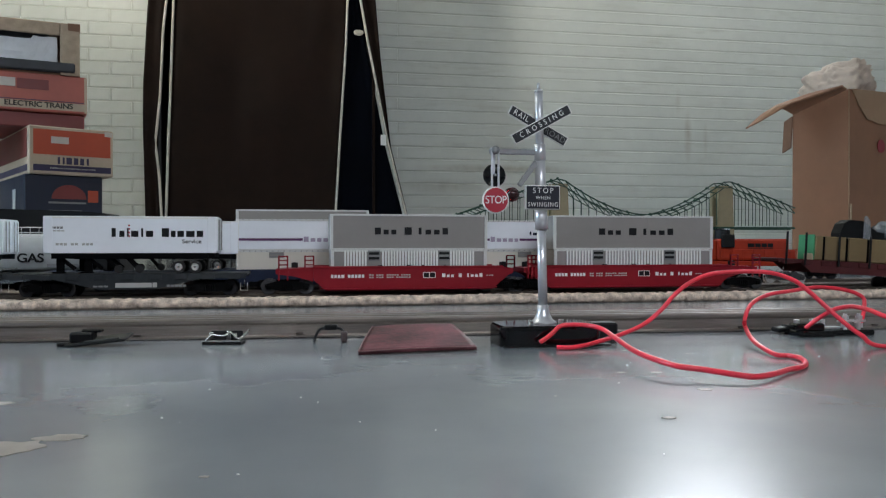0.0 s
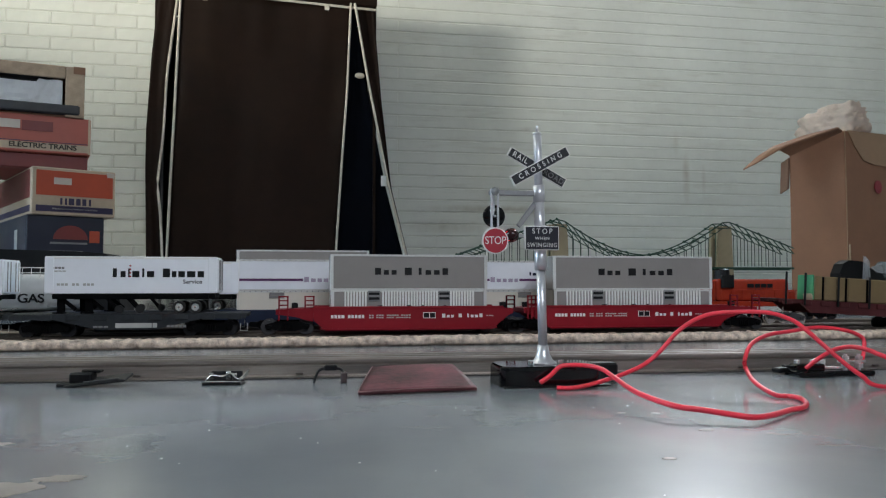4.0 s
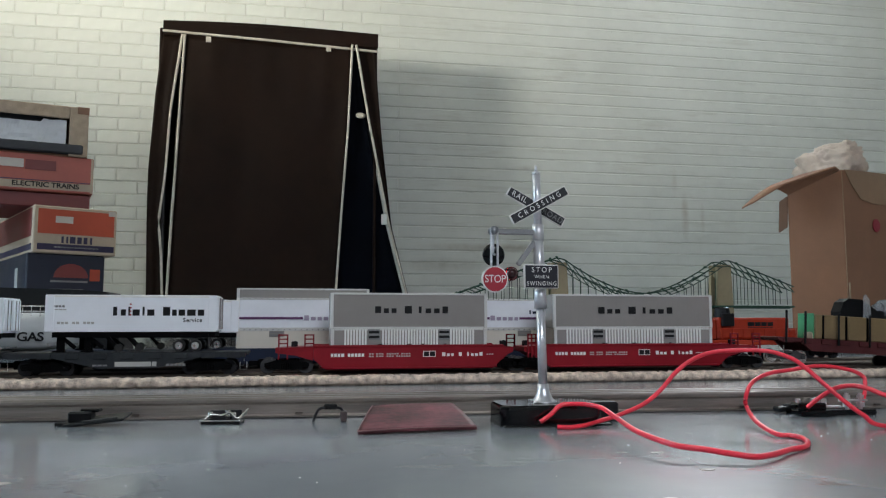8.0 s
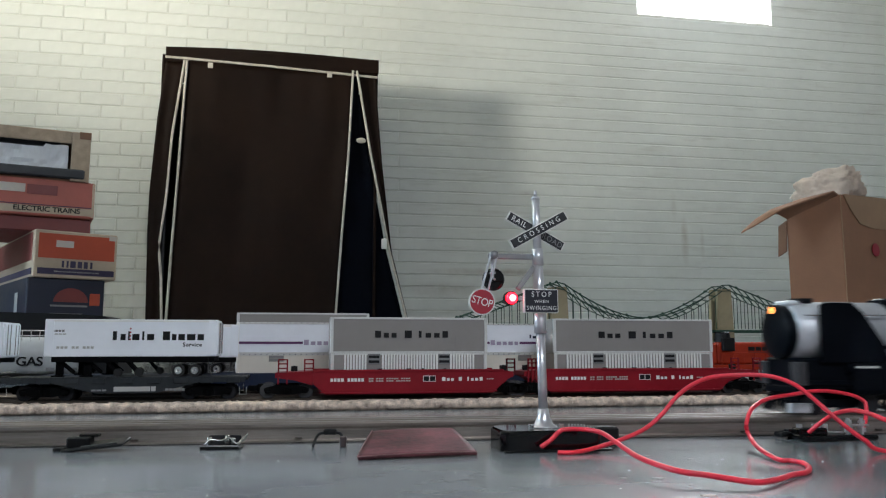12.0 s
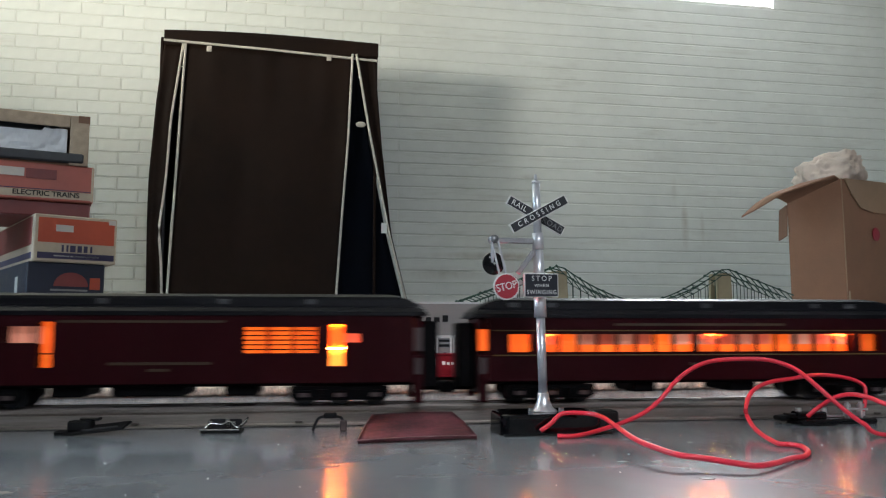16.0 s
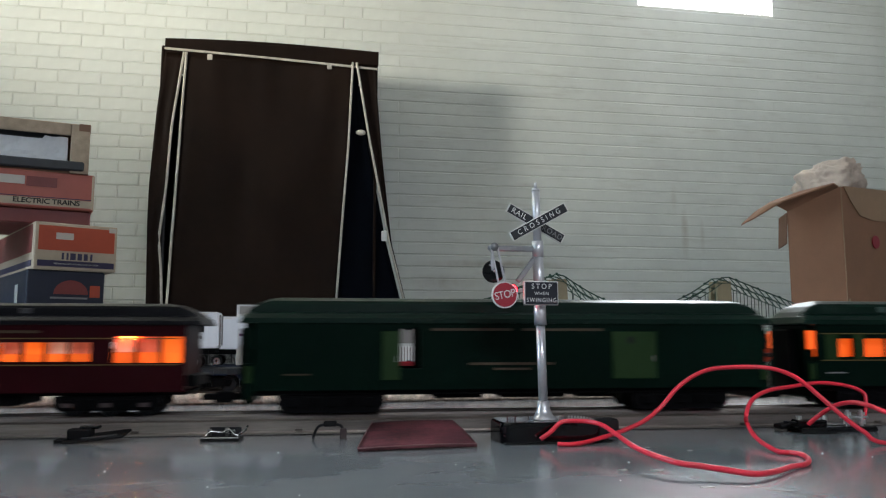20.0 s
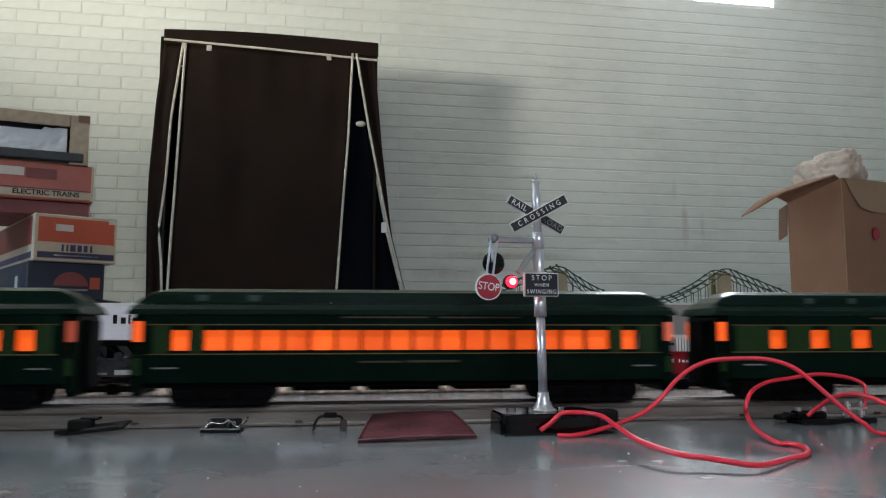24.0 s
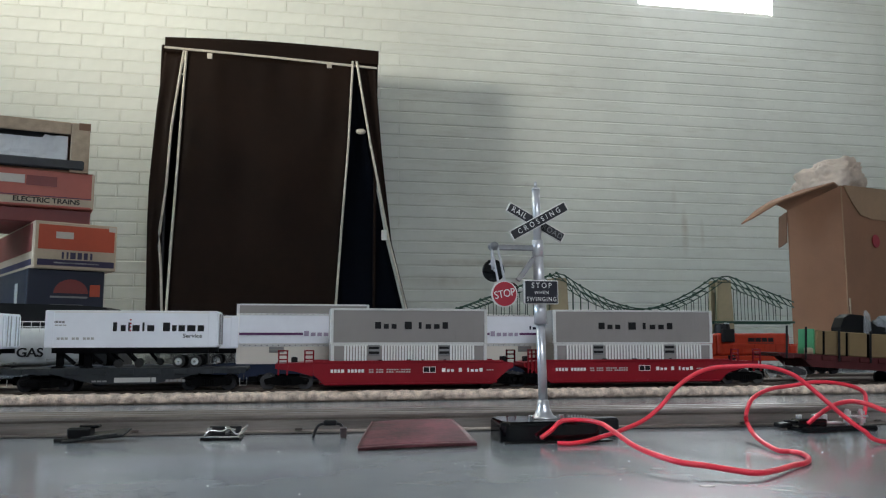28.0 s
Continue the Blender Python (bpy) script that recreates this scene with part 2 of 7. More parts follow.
def stained_wall(base):
    """The same wall paint with faint brownish damp streaks along the courses."""
    m = base.copy()
    m.name = "wall_paint_stained"
    n, l = m.node_tree.nodes, m.node_tree.links
    b = n["Principled BSDF"]
    src = b.inputs["Base Color"].links[0].from_socket
    tc = n.new("ShaderNodeTexCoord")
    mp = n.new("ShaderNodeMapping")
    mp.inputs["Scale"].default_value = (1.1, 1.0, 9.0)
    st = n.new("ShaderNodeTexNoise")
    st.inputs["Scale"].default_value, st.inputs["Detail"].default_value, st.inputs["Roughness"].default_value = 1.6, 7, 0.65
    rp = n.new("ShaderNodeValToRGB")
    rp.color_ramp.elements[0].position, rp.color_ramp.elements[1].position = 0.56, 0.80
    rp.color_ramp.elements[0].color, rp.color_ramp.elements[1].color = (0, 0, 0, 1), (0.55, 0.55, 0.55, 1)
    mx = n.new("ShaderNodeMix")
    mx.data_type = "RGBA"
    mx.inputs["B"].default_value = (0.42, 0.40, 0.32, 1)
    l.new(tc.outputs["Object"], mp.inputs[0])
    l.new(mp.outputs[0], st.inputs["Vector"])
    l.new(st.outputs["Fac"], rp.inputs[0])
    l.new(rp.outputs[0], mx.inputs["Factor"])
    l.new(src, mx.inputs["A"])
    out = mx.outputs["Result"]
    # old water runs and a rubbed, dirty course: x, z, half width, half height, strength, colour
    for x, z, hx, hz, amount, tint in ((2.305, 0.72, 0.030, 0.17, 0.50, (0.40, 0.33, 0.25, 1)), (2.42, 0.70, 0.018, 0.12, 0.30, (0.42, 0.36, 0.28, 1)), (2.24, 0.93, 0.022, 0.10, 0.28, (0.44, 0.38, 0.30, 1)),
                                       (1.15, 0.505, 0.55, 0.030, 0.60, (0.33, 0.28, 0.20, 1)), (0.80, 0.40, 0.30, 0.05, 0.40, (0.36, 0.32, 0.24, 1)), (1.30, 0.98, 0.10, 0.020, 0.30, (0.42, 0.36, 0.30, 1))):
        at = n.new("ShaderNodeMapping")
        at.inputs["Scale"].default_value, at.inputs["Location"].default_value = (1 / hx, 0, 1 / hz), (-x / hx, 0, -z / hz)
        spot = n.new("ShaderNodeTexGradient")
        spot.gradient_type = "SPHERICAL"
        rough = n.new("ShaderNodeTexNoise")
        rough.inputs["Scale"].default_value, rough.inputs["Detail"].default_value = 22, 6
        fac = n.new("ShaderNodeMath")
        fac.operation = "MULTIPLY"
        fade = n.new("ShaderNodeMath")
        fade.operation, fade.use_clamp = "MULTIPLY", True
        fade.inputs[1].default_value = amount * 2
        mixed = n.new("ShaderNodeMix")
        mixed.data_type = "RGBA"
        mixed.inputs["B"].default_value = tint
        l.new(tc.outputs["Object"], at.inputs[0])
        l.new(at.outputs[0], spot.inputs[0])
        l.new(tc.outputs["Object"], rough.inputs["Vector"])
        l.new(spot.outputs["Fac"], fac.inputs[0])
        l.new(rough.outputs["Fac"], fac.inputs[1])
        l.new(fac.outputs[0], fade.inputs[0])
        l.new(fade.outputs[0], mixed.inputs["Factor"])
        l.new(out, mixed.inputs["A"])
        out = mixed.outputs["Result"]
    l.new(out, b.inputs["Base Color"])
    return m


M["wall_stained"] = stained_wall(M["wall_paint"])
M["floor"] = floor_material()
M["glass"] = glass_material()
M["clear_plastic"] = mat("clear_plastic", (0.86, 0.88, 0.90), rough=0.16, var=0.1, scale=30, bump=0.6, bscale=60)
M["clear_plastic"].node_tree.nodes["Principled BSDF"].inputs["Transmission Weight"].default_value = 0.75


# ---- mesh helpers ----
def part(name, bm, material, parent=None, label="", smooth=False):
    me = bpy.data.meshes.new(name)
    bm.to_mesh(me)
    bm.free()
    me.materials.append(M[material] if isinstance(material, str) else material)
    if smooth:
        for p in me.polygons:
            p.use_smooth = True
    ob = new(name, me)
    ob.parent = parent
    if label:
        ob["label"] = label
    return ob


def thing(name, m=None, label="", category="", group="", kind=""):
    ob = new(name)
    ob.empty_display_size = 0.02
    if m is not None:
        ob.matrix_basis = m
    return tagged(ob, label, category, group, kind)


def B():
    return bmesh.new()


def box(bm, x0, x1, y0, y1, z0, z1, b=0.0, seg=1, m=None):
    vs = bmesh.ops.create_cube(bm, size=1.0)["verts"]
    for v in vs:
        v.co = Vector((x0 + (v.co.x + 0.5) * (x1 - x0), y0 + (v.co.y + 0.5) * (y1 - y0), z0 + (v.co.z + 0.5) * (z1 - z0)))
    if m is not None:
        for v in vs:
            v.co = m @ v.co
    if b:
        es = list({e for v in vs for e in v.link_edges})
        bmesh.ops.bevel(bm, geom=es, offset=b, segments=seg, affect="EDGES", profile=0.5)
    return bm


def cyl(bm, p, q, r, r2=None, seg=16):
    p, q = Vector(p), Vector(q)
    d = q - p
    m = Matrix.Translation((p + q) / 2) @ d.to_track_quat("Z", "Y").to_matrix().to_4x4()
    bmesh.ops.create_cone(bm, cap_ends=True, segments=seg, radius1=r, radius2=r if r2 is None else r2, depth=d.length, matrix=m)
    return bm


def ball(bm, c, r, sx=1, sy=1, sz=1, seg=14):
    bmesh.ops.create_uvsphere(bm, u_segments=seg, v_segments=max(6, seg // 2), radius=r, matrix=Matrix.Translation(c) @ Matrix.Diagonal((sx, sy, sz, 1)))
    return bm


def loft(bm, sections, close=True, caps=True):
    """Joins rings of points with equal counts."""
    rings = [[bm.verts.new(p) for p in s] for s in sections]
    n = len(rings[0])
    for a, c in zip(rings, rings[1:]):
        for i in range(n if close else n - 1):
            j = (i + 1) % n
            bm.faces.new((a[i], a[j], c[j], c[i]))
    if caps:
        bm.faces.new(list(reversed(rings[0])))
        bm.faces.new(rings[-1])
    bmesh.ops.recalc_face_normals(bm, faces=bm.faces)
    return bm


def prism_x(bm, profile, x0, x1):
    """A y-z profile drawn out along x."""
    return loft(bm, [[(x, y, z) for y, z in profile] for x in (x0, x1)])


def prism_y(bm, profile, y0, y1):
    return loft(bm, [[(x, y, z) for x, z in profile] for y in (y0, y1)])


def smooth_path(pts, n=8):
    """Catmull-Rom points through the given ones."""
    P = [Vector(p) for p in pts]
    P = [P[0] * 2 - P[1]] + P + [P[-1] * 2 - P[-2]]
    out = []
    for i in range(1, len(P) - 2):
        a, b, c, d = P[i - 1:i + 3]
        for k in range(n):
            t = k / n
            out.append(0.5 * (2 * b + (c - a) * t + (2 * a - 5 * b + 4 * c - d) * t * t + (3 * b - a - 3 * c + d) * t ** 3))
    return out + [P[-2]]


def tube(bm, pts, r, seg=8):
    rings = []
    up = Vector((0, 0, 1))
    for i, p in enumerate(pts):
        d = (Vector(pts[min(i + 1, len(pts) - 1)]) - Vector(pts[max(i - 1, 0)])).normalized()
        s = d.cross(up)
        s = s.normalized() if s.length > 1e-4 else Vector((1, 0, 0))
        u = s.cross(d)
        rings.append([Vector(p) + (s * math.cos(a) + u * math.sin(a)) * r for a in [2 * math.pi * k / seg for k in range(seg)]])
    return loft(bm, rings)


def letters(text, size, material, parent, m, name="lettering", depth=0.0, label="", spacing=1.0, squeeze=1.0, bold=0.0):
    """Words in the built-in font, as a mesh that stands upright in x-z and faces -y, centred on m."""
    cu = bpy.data.curves.new(name, "FONT")
    cu.body, cu.size, cu.align_x, cu.align_y, cu.extrude, cu.space_character, cu.offset = text, size, "CENTER", "CENTER", depth, spacing, bold * size
    tmp = bpy.data.objects.new("tmp", cu)
    me = bpy.data.meshes.new_from_object(tmp)
    bpy.data.objects.remove(tmp)
    me.transform(m @ pose(0, 0, 0, 90) @ Matrix.Diagonal((squeeze, 1, 1, 1)))
    me.materials.append(M[material])
    ob = new(name, me)
    ob.parent = parent
    if label:
        ob["label"] = label
    return ob


def bars(x0, x1, z0, z1, y, widths, material, parent, name="print_block", gap=0.25, label="", thick=0.0002, shapes=""):
    """Plain blocks in place of a name: one per letter, widths in letter units (0 is a word space). shapes: b a tall
    block, i a narrow tall one, n a low one."""
    total = sum(w if w else 0.7 for w in widths) + gap * (len(widths) - 1)
    u = (x1 - x0) / total
    x = x0
    for k, w in enumerate(widths):
        kind = shapes[k] if shapes else "b"
        if w:
            inset = w * u * (0.25 if kind == "i" else 0.06 if shapes else 0.0)
            part(name, box(B(), x + inset, x + w * u - inset, y - thick, y + 0.0001, z0, z0 + (z1 - z0) * (0.70 if kind == "n" else 1.0)), material, parent, label)
        x += ((w if w else 0.7) + gap) * u


# ---- the room ----
def slab(name, x0, x1, y0, y1, z0, z1, material, label, category):
    ob = part(name, box(B(), x0, x1, y0, y1, z0, z1), material)
    return tagged(ob, label, category, kind="structure")


floor_ob = slab("floor", LEFT_X - 0.3, RIGHT_X + 0.3, NEAR_Y - 0.3, BACK_Y + 0.3, -0.12, 0.0, "floor", "grey glossy painted concrete basement floor with scuffs", "floor")


def floor_patches():
    """Worn spots in the floor paint."""
    rng = random.Random(9)
    for x, y, r, q in ((-0.106, 0.318, 0.014, 0.75), (-0.092, 0.331, 0.009, 0.6), (-0.139, 0.405, 0.006, 0.7), (-0.030, 0.269, 0.0015, 0.7), (0.207, 0.378, 0.004, 0.6), (0.158, 0.321, 0.003, 0.7), (0.205, 0.431, 0.004, 0.6),
                       (0.185, 0.435, 0.003, 0.6), (0.225, 0.522, 0.0022, 0.6), (0.232, 0.515, 0.0016, 0.6), (0.240, 0.520, 0.0018, 0.6), (0.236, 0.508, 0.0014, 0.6), (0.262, 0.500, 0.002, 0.6)):
        bm = B()
        top = []
        for k in range(18):
            a = 2 * math.pi * k / 18
            rr = r * (0.75 + 0.5 * rng.random())
            top.append((x + rr * math.cos(a), y + rr * q * math.sin(a)))
        loft(bm, [[(px, py, z) for px, py in top] for z in (-0.0005, 0.00025)])
        part("worn_patch", bm, "worn_paint", floor_ob)


floor_patches()
slab("ceiling", LEFT_X - 0.3, RIGHT_X + 0.3, NEAR_Y - 0.3, BACK_Y + 0.3, CEIL_Z, CEIL_Z + 0.12, "plaster", "plain pale plaster basement ceiling", "ceiling")
WIN_X0, WIN_X1, WIN_Z0, WIN_Z1 = 2.045, 2.975, 2.155, 2.62


def holed_wall(name, horizontal, at, a0, a1, hole, material, label, thick=0.28, out=1):
    """A wall with one window opening through it; horizontal: it runs along x."""
    h0, h1, hz0, hz1 = hole
    bm = B()
    for (p0, p1, z0, z1) in ((a0, h0, 0, CEIL_Z), (h1, a1, 0, CEIL_Z), (h0, h1, 0, hz0), (h0, h1, hz1, CEIL_Z)):
        q0, q1 = sorted((at, at + out * thick))
        if horizontal:
            box(bm, p0, p1, q0, q1, z0, z1)
        else:
            box(bm, q0, q1, p0, p1, z0, z1)
    return tagged(part(name, bm, material), label, "wall", kind="structure")


wall_back = holed_wall("wall_back", True, BACK_Y, LEFT_X - 0.28, RIGHT_X + 0.28, (WIN_X0, WIN_X1, WIN_Z0, WIN_Z1), "mortar_paint", "pale green painted brick basement wall with a high window")
holed_wall("wall_left", False, LEFT_X, NEAR_Y, BACK_Y, (1.0, 1.7, 0.98, 1.58), "plaster", "plain pale plaster side wall with a window", out=-1)
holed_wall("wall_near", True, NEAR_Y, LEFT_X - 0.28, RIGHT_X + 0.28, (-0.4, 1.2, 1.25, 2.05), "plaster", "plain pale plaster wall with a wide window", out=-1)
slab("wall_right", RIGHT_X, RIGHT_X + 0.28, NEAR_Y, BACK_Y, 0, CEIL_Z, "plaster", "plain pale plaster side wall", "wall")


def window(name, x0, x1, z0, z1, m, label):
    w = thing(name, m, label, "window", kind="structure")
    f = B()
    t = 0.035
    box(f, x0, x1, 0, 0.05, z0, z0 + t, 0.004)
    box(f, x0, x1, 0, 0.05, z1 - t, z1, 0.004)
    box(f, x0, x0 + t, 0, 0.05, z0 + t, z1 - t, 0.004)
    box(f, x1 - t, x1, 0, 0.05, z0 + t, z1 - t, 0.004)
    part("window_frame", f, "window_frame", w)
    bar_x = x1 - 0.12
    part("glazing_bar", box(B(), bar_x, bar_x + 0.02, 0.005, 0.045, z0 + t, z1 - t, 0.003), "window_frame", w)
    for a, c in ((x0 + t, bar_x), (bar_x + 0.02, x1 - t)):
        p = part("pane", box(B(), a, c, 0.022, 0.027, z0 + t, z1 - t), "glass", w)
        p.visible_shadow = False
    part("window_sill", box(B(), x0, x1, -0.09, 0.0, z0, z0 + 0.02, 0.004), "window_frame", w)
    return w


window("window_1", WIN_X0, WIN_X1, WIN_Z0, WIN_Z1, pose(0, BACK_Y + 0.11, 0), "high white-framed basement window glowing with daylight")
window("window_2", 1.0, 1.7, 0.98, 1.58, Matrix.Translation((LEFT_X - 0.08, 0, 0)) @ pose(0, 0, 0, 0, 0, 90), "small white-framed window in the side wall")
window("window_3", -1.2, 0.4, 1.25, 2.05, Matrix.Translation((0, NEAR_Y - 0.08, 0)) @ pose(0, 0, 0, 0, 0, 180), "wide white-framed basement window")


# ---- tracks ----
TRACK_Y, RAIL_Z, LOOP_R, STRAIGHT_X0, STRAIGHT_X1 = 0.6447, 0.0165, 0.9, -1.5, 1.7


LOOP_TURN, LOOP_PIVOT = radians(-3.01), 0.17      # the loop lies slightly askew to the wall


def loop_pose(s):
    """The pose on the loop as it lies on the floor."""
    x, y, a = level_pose(s)
    c, q = math.cos(LOOP_TURN), math.sin(LOOP_TURN)
    u, v = x - LOOP_PIVOT, y - TRACK_Y
    return LOOP_PIVOT + u * c - v * q, TRACK_Y + 0.0019 + u * q + v * c, a + math.degrees(LOOP_TURN)


def level_pose(s):
    """The pose on the front loop at s metres along it; s is x on the front straight, and the rest runs round behind the lens."""
    half = math.pi * LOOP_R
    if s > STRAIGHT_X1:
        a = s - STRAIGHT_X1
        if a <= half:
            g = a / LOOP_R
            return STRAIGHT_X1 + LOOP_R * math.sin(g), TRACK_Y - LOOP_R * (1 - math.cos(g)), -math.degrees(g)
        a -= half
        if a <= STRAIGHT_X1 - STRAIGHT_X0:
            return STRAIGHT_X1 - a, TRACK_Y - 2 * LOOP_R, -180.0
        a -= STRAIGHT_X1 - STRAIGHT_X0
        g = a / LOOP_R
        return STRAIGHT_X0 - LOOP_R * math.sin(g), TRACK_Y - LOOP_R * (1 + math.cos(g)), -180 - math.degrees(g)
    if s < STRAIGHT_X0:
        a = STRAIGHT_X0 - s
        if a <= half:
            g = a / LOOP_R
            return STRAIGHT_X0 - LOOP_R * math.sin(g), TRACK_Y - LOOP_R * (1 - math.cos(g)), math.degrees(g)
        return STRAIGHT_X0 + (a - half), TRACK_Y - 2 * LOOP_R, 180.0
    return s, TRACK_Y, 0.0


LOOP_LEN = 2 * (STRAIGHT_X1 - STRAIGHT_X0) + 2 * math.pi * LOOP_R


def rail_section(bm, pts, z0, z1):
    """A hollow tinplate rail: wide foot, thin web, round head."""
    h = z1 - z0
    prof = [(-0.0045, 0), (0.0045, 0), (0.0045, 0.08), (0.0011, 0.14), (0.0011, 0.62), (0.0028, 0.74), (0.0030, 0.88), (0.0018, 0.98), (-0.0018, 0.98), (-0.0030, 0.88), (-0.0028, 0.74), (-0.0011, 0.62), (-0.0011, 0.14), (-0.0045, 0.08)]
    rings = []
    for x, y, a in pts:
        c, s = math.cos(radians(a)), math.sin(radians(a))
        rings.append([(x - s * o, y + c * o, z0 + h * k) for o, k in prof])
    return loft(bm, rings)


def loop_track():
    tr = thing("railway_track", None, "three-rail tinplate toy train track loop on the grey floor", "toy track", kind="")
    ss = [STRAIGHT_X0 + k * 0.4 for k in range(8)] + [STRAIGHT_X1 + math.pi * LOOP_R * k / 24 for k in range(25)]
    ss += [STRAIGHT_X1 + math.pi * LOOP_R + (STRAIGHT_X1 - STRAIGHT_X0) + math.pi * LOOP_R * k / 24 for k in range(25)]
    for off, nm in ((-0.0159, "outer_rail"), (0.0, "centre_rail"), (0.0159, "outer_rail")):
        pts = []
        for s in ss:
            x, y, a = loop_pose(s)
            pts.append((x - math.sin(radians(a)) * off, y + math.cos(radians(a)) * off, a))
        part(nm, rail_section(B(), pts, 0.0006, RAIL_Z), "rail_steel", tr)
    tie = None
    s = STRAIGHT_X0
    while s < STRAIGHT_X0 + LOOP_LEN - 0.05:
        x, y, a = loop_pose(s)
        if tie is None:
            bm = box(B(), -0.0055, 0.0055, -0.0165, 0.0165, 0.0, 0.0030, 0.0006)
            for o in (-0.0159, 0.0159):
                box(bm, -0.0030, 0.0030, o - 0.0030, o + 0.0030, 0.0030, 0.0044, 0.0005)
            tie = part("tie", bm, "tie_brown", tr)
            tie.matrix_basis = pose(x, y, 0, 0, 0, a)
        else:
            o = new("tie", tie.data)
            o.parent = tr
            o.matrix_basis = pose(x, y, 0, 0, 0, a)
        s += 0.125
    return tr


loop_track()


def rear_track(y, x0, x1, label):
    tr = thing("railway_track", pose(0, y, 0), label, "toy track", "rear tracks")
    for off in (-0.0159, 0.0, 0.0159):
        part("outer_rail" if off else "centre_rail", rail_section(B(), [(x0, off, 0), (x1, off, 0)], 0.002, 0.0125), "rail_web", tr)
    tie = part("tie", box(B(), -0.006, 0.006, -0.026, 0.026, 0, 0.002, 0.0006), "brown_car", tr)
    tie.matrix_basis = pose(x0 + 0.05, 0, 0)
    k = 1
    while x0 + 0.05 + k * 0.09 < x1:
        o = new("tie", tie.data)
        o.parent = tr
        o.matrix_basis = pose(x0 + 0.05 + k * 0.09, 0, 0)
        k += 1
    return tr


YA, YB, YC = 1.003, 1.112, 1.242
rear_track(YA, -1.9, 2.2, "tinplate toy track under the parked container train")
rear_track(YB, -1.9, 2.2, "tinplate toy track under parked white container cars")
rear_track(YC, -1.9, 2.2, "tinplate toy track under a silver tank car")


def rug_strip():
    bm = B()
    nx, prof = 2400, [(0.004, 0.0), (-0.003, 0.0035), (-0.002, 0.0085), (0.001, 0.0108), (0.006, 0.0116), (0.014, 0.0115), (0.022, 0.0113), (0.026, 0.0085), (0.027, 0.0)]
    secs = []
    for i in range(nx + 1):
        x = -2.0 + 4.4 * i / nx
        sec = []
        for k, (y, z) in enumerate(prof):
            j = noise.noise((x * 210, k * 2.3, 1.7)) * 0.0034 + noise.noise((x * 31, k, 5.1)) * 0.0014
            w = noise.noise((x * 2.1, 0, 0)) * 0.0010
            sec.append((x, 0.9375 + y + (j if 0 < k < 8 else 0) + w, max(0.0, z + (j * 0.55 if z else 0))))
        secs.append(sec)
    loft(bm, secs)
    r = thing("carpet_strip", None, "beige looped-pile carpet strip lying along the rear track", "rug")
    part("carpet_face", bm, "carpet", r, smooth=True)
    part("backing", box(B(), -2.0, 2.4, 0.9425, 0.962, 0.0002, 0.0016), "crate_tan", r, "flat woven backing")
    return r


rug_strip()


# ---- fabric wardrobe ----
def cloth(x0, x1, y, z0, z1, nx, nz, fold, seed, flare=0.0):
    """A hanging sheet of cloth with soft folds and a little thickness."""
    bm = B()
    rows = []
    for j in range(nz + 1):
        v = j / nz
        row = []
        for i in range(nx + 1):
            u = i / nx
            a, c = x0(v), x1(v)
            x = a + (c - a) * u
            d = fold * (noise.noise((u * 3.2 + seed, v * 1.6, seed)) * 1.0 + 0.45 * noise.noise((u * 8 + seed, v * 3.0, seed * 2)))
            row.append((x, y + d - flare * (1 - v), z0 + (z1 - z0) * v))
        rows.append(row)
    front = [[bm.verts.new(p) for p in r] for r in rows]
    back = [[bm.verts.new((p[0], p[1] + 0.006, p[2])) for p in r] for r in rows]
    for j in range(nz):
        for i in range(nx):
            bm.faces.new((front[j][i], front[j][i + 1], front[j + 1][i + 1], front[j + 1][i]))
            bm.faces.new((back[j][i], back[j + 1][i], back[j + 1][i + 1], back[j][i + 1]))
    for j in range(nz):
        bm.faces.new((front[j][0], front[j + 1][0], back[j + 1][0], back[j][0]))
        bm.faces.new((front[j][nx], back[j][nx], back[j + 1][nx], front[j + 1][nx]))
    for i in range(nx):
        bm.faces.new((front[nz][i], front[nz][i + 1], back[nz][i + 1], back[nz][i]))
        bm.faces.new((front[0][i], back[0][i], back[0][i + 1], front[0][i + 1]))
    return bm


def lerp_table(tab):
    """x at the height fraction v, through a short table."""
    def at(v):
        for (v0, a), (v1, b) in zip(tab, tab[1:]):
            if v <= v1:
                return a + (b - a) * (v - v0) / (v1 - v0)
        return tab[-1][1]
    return at


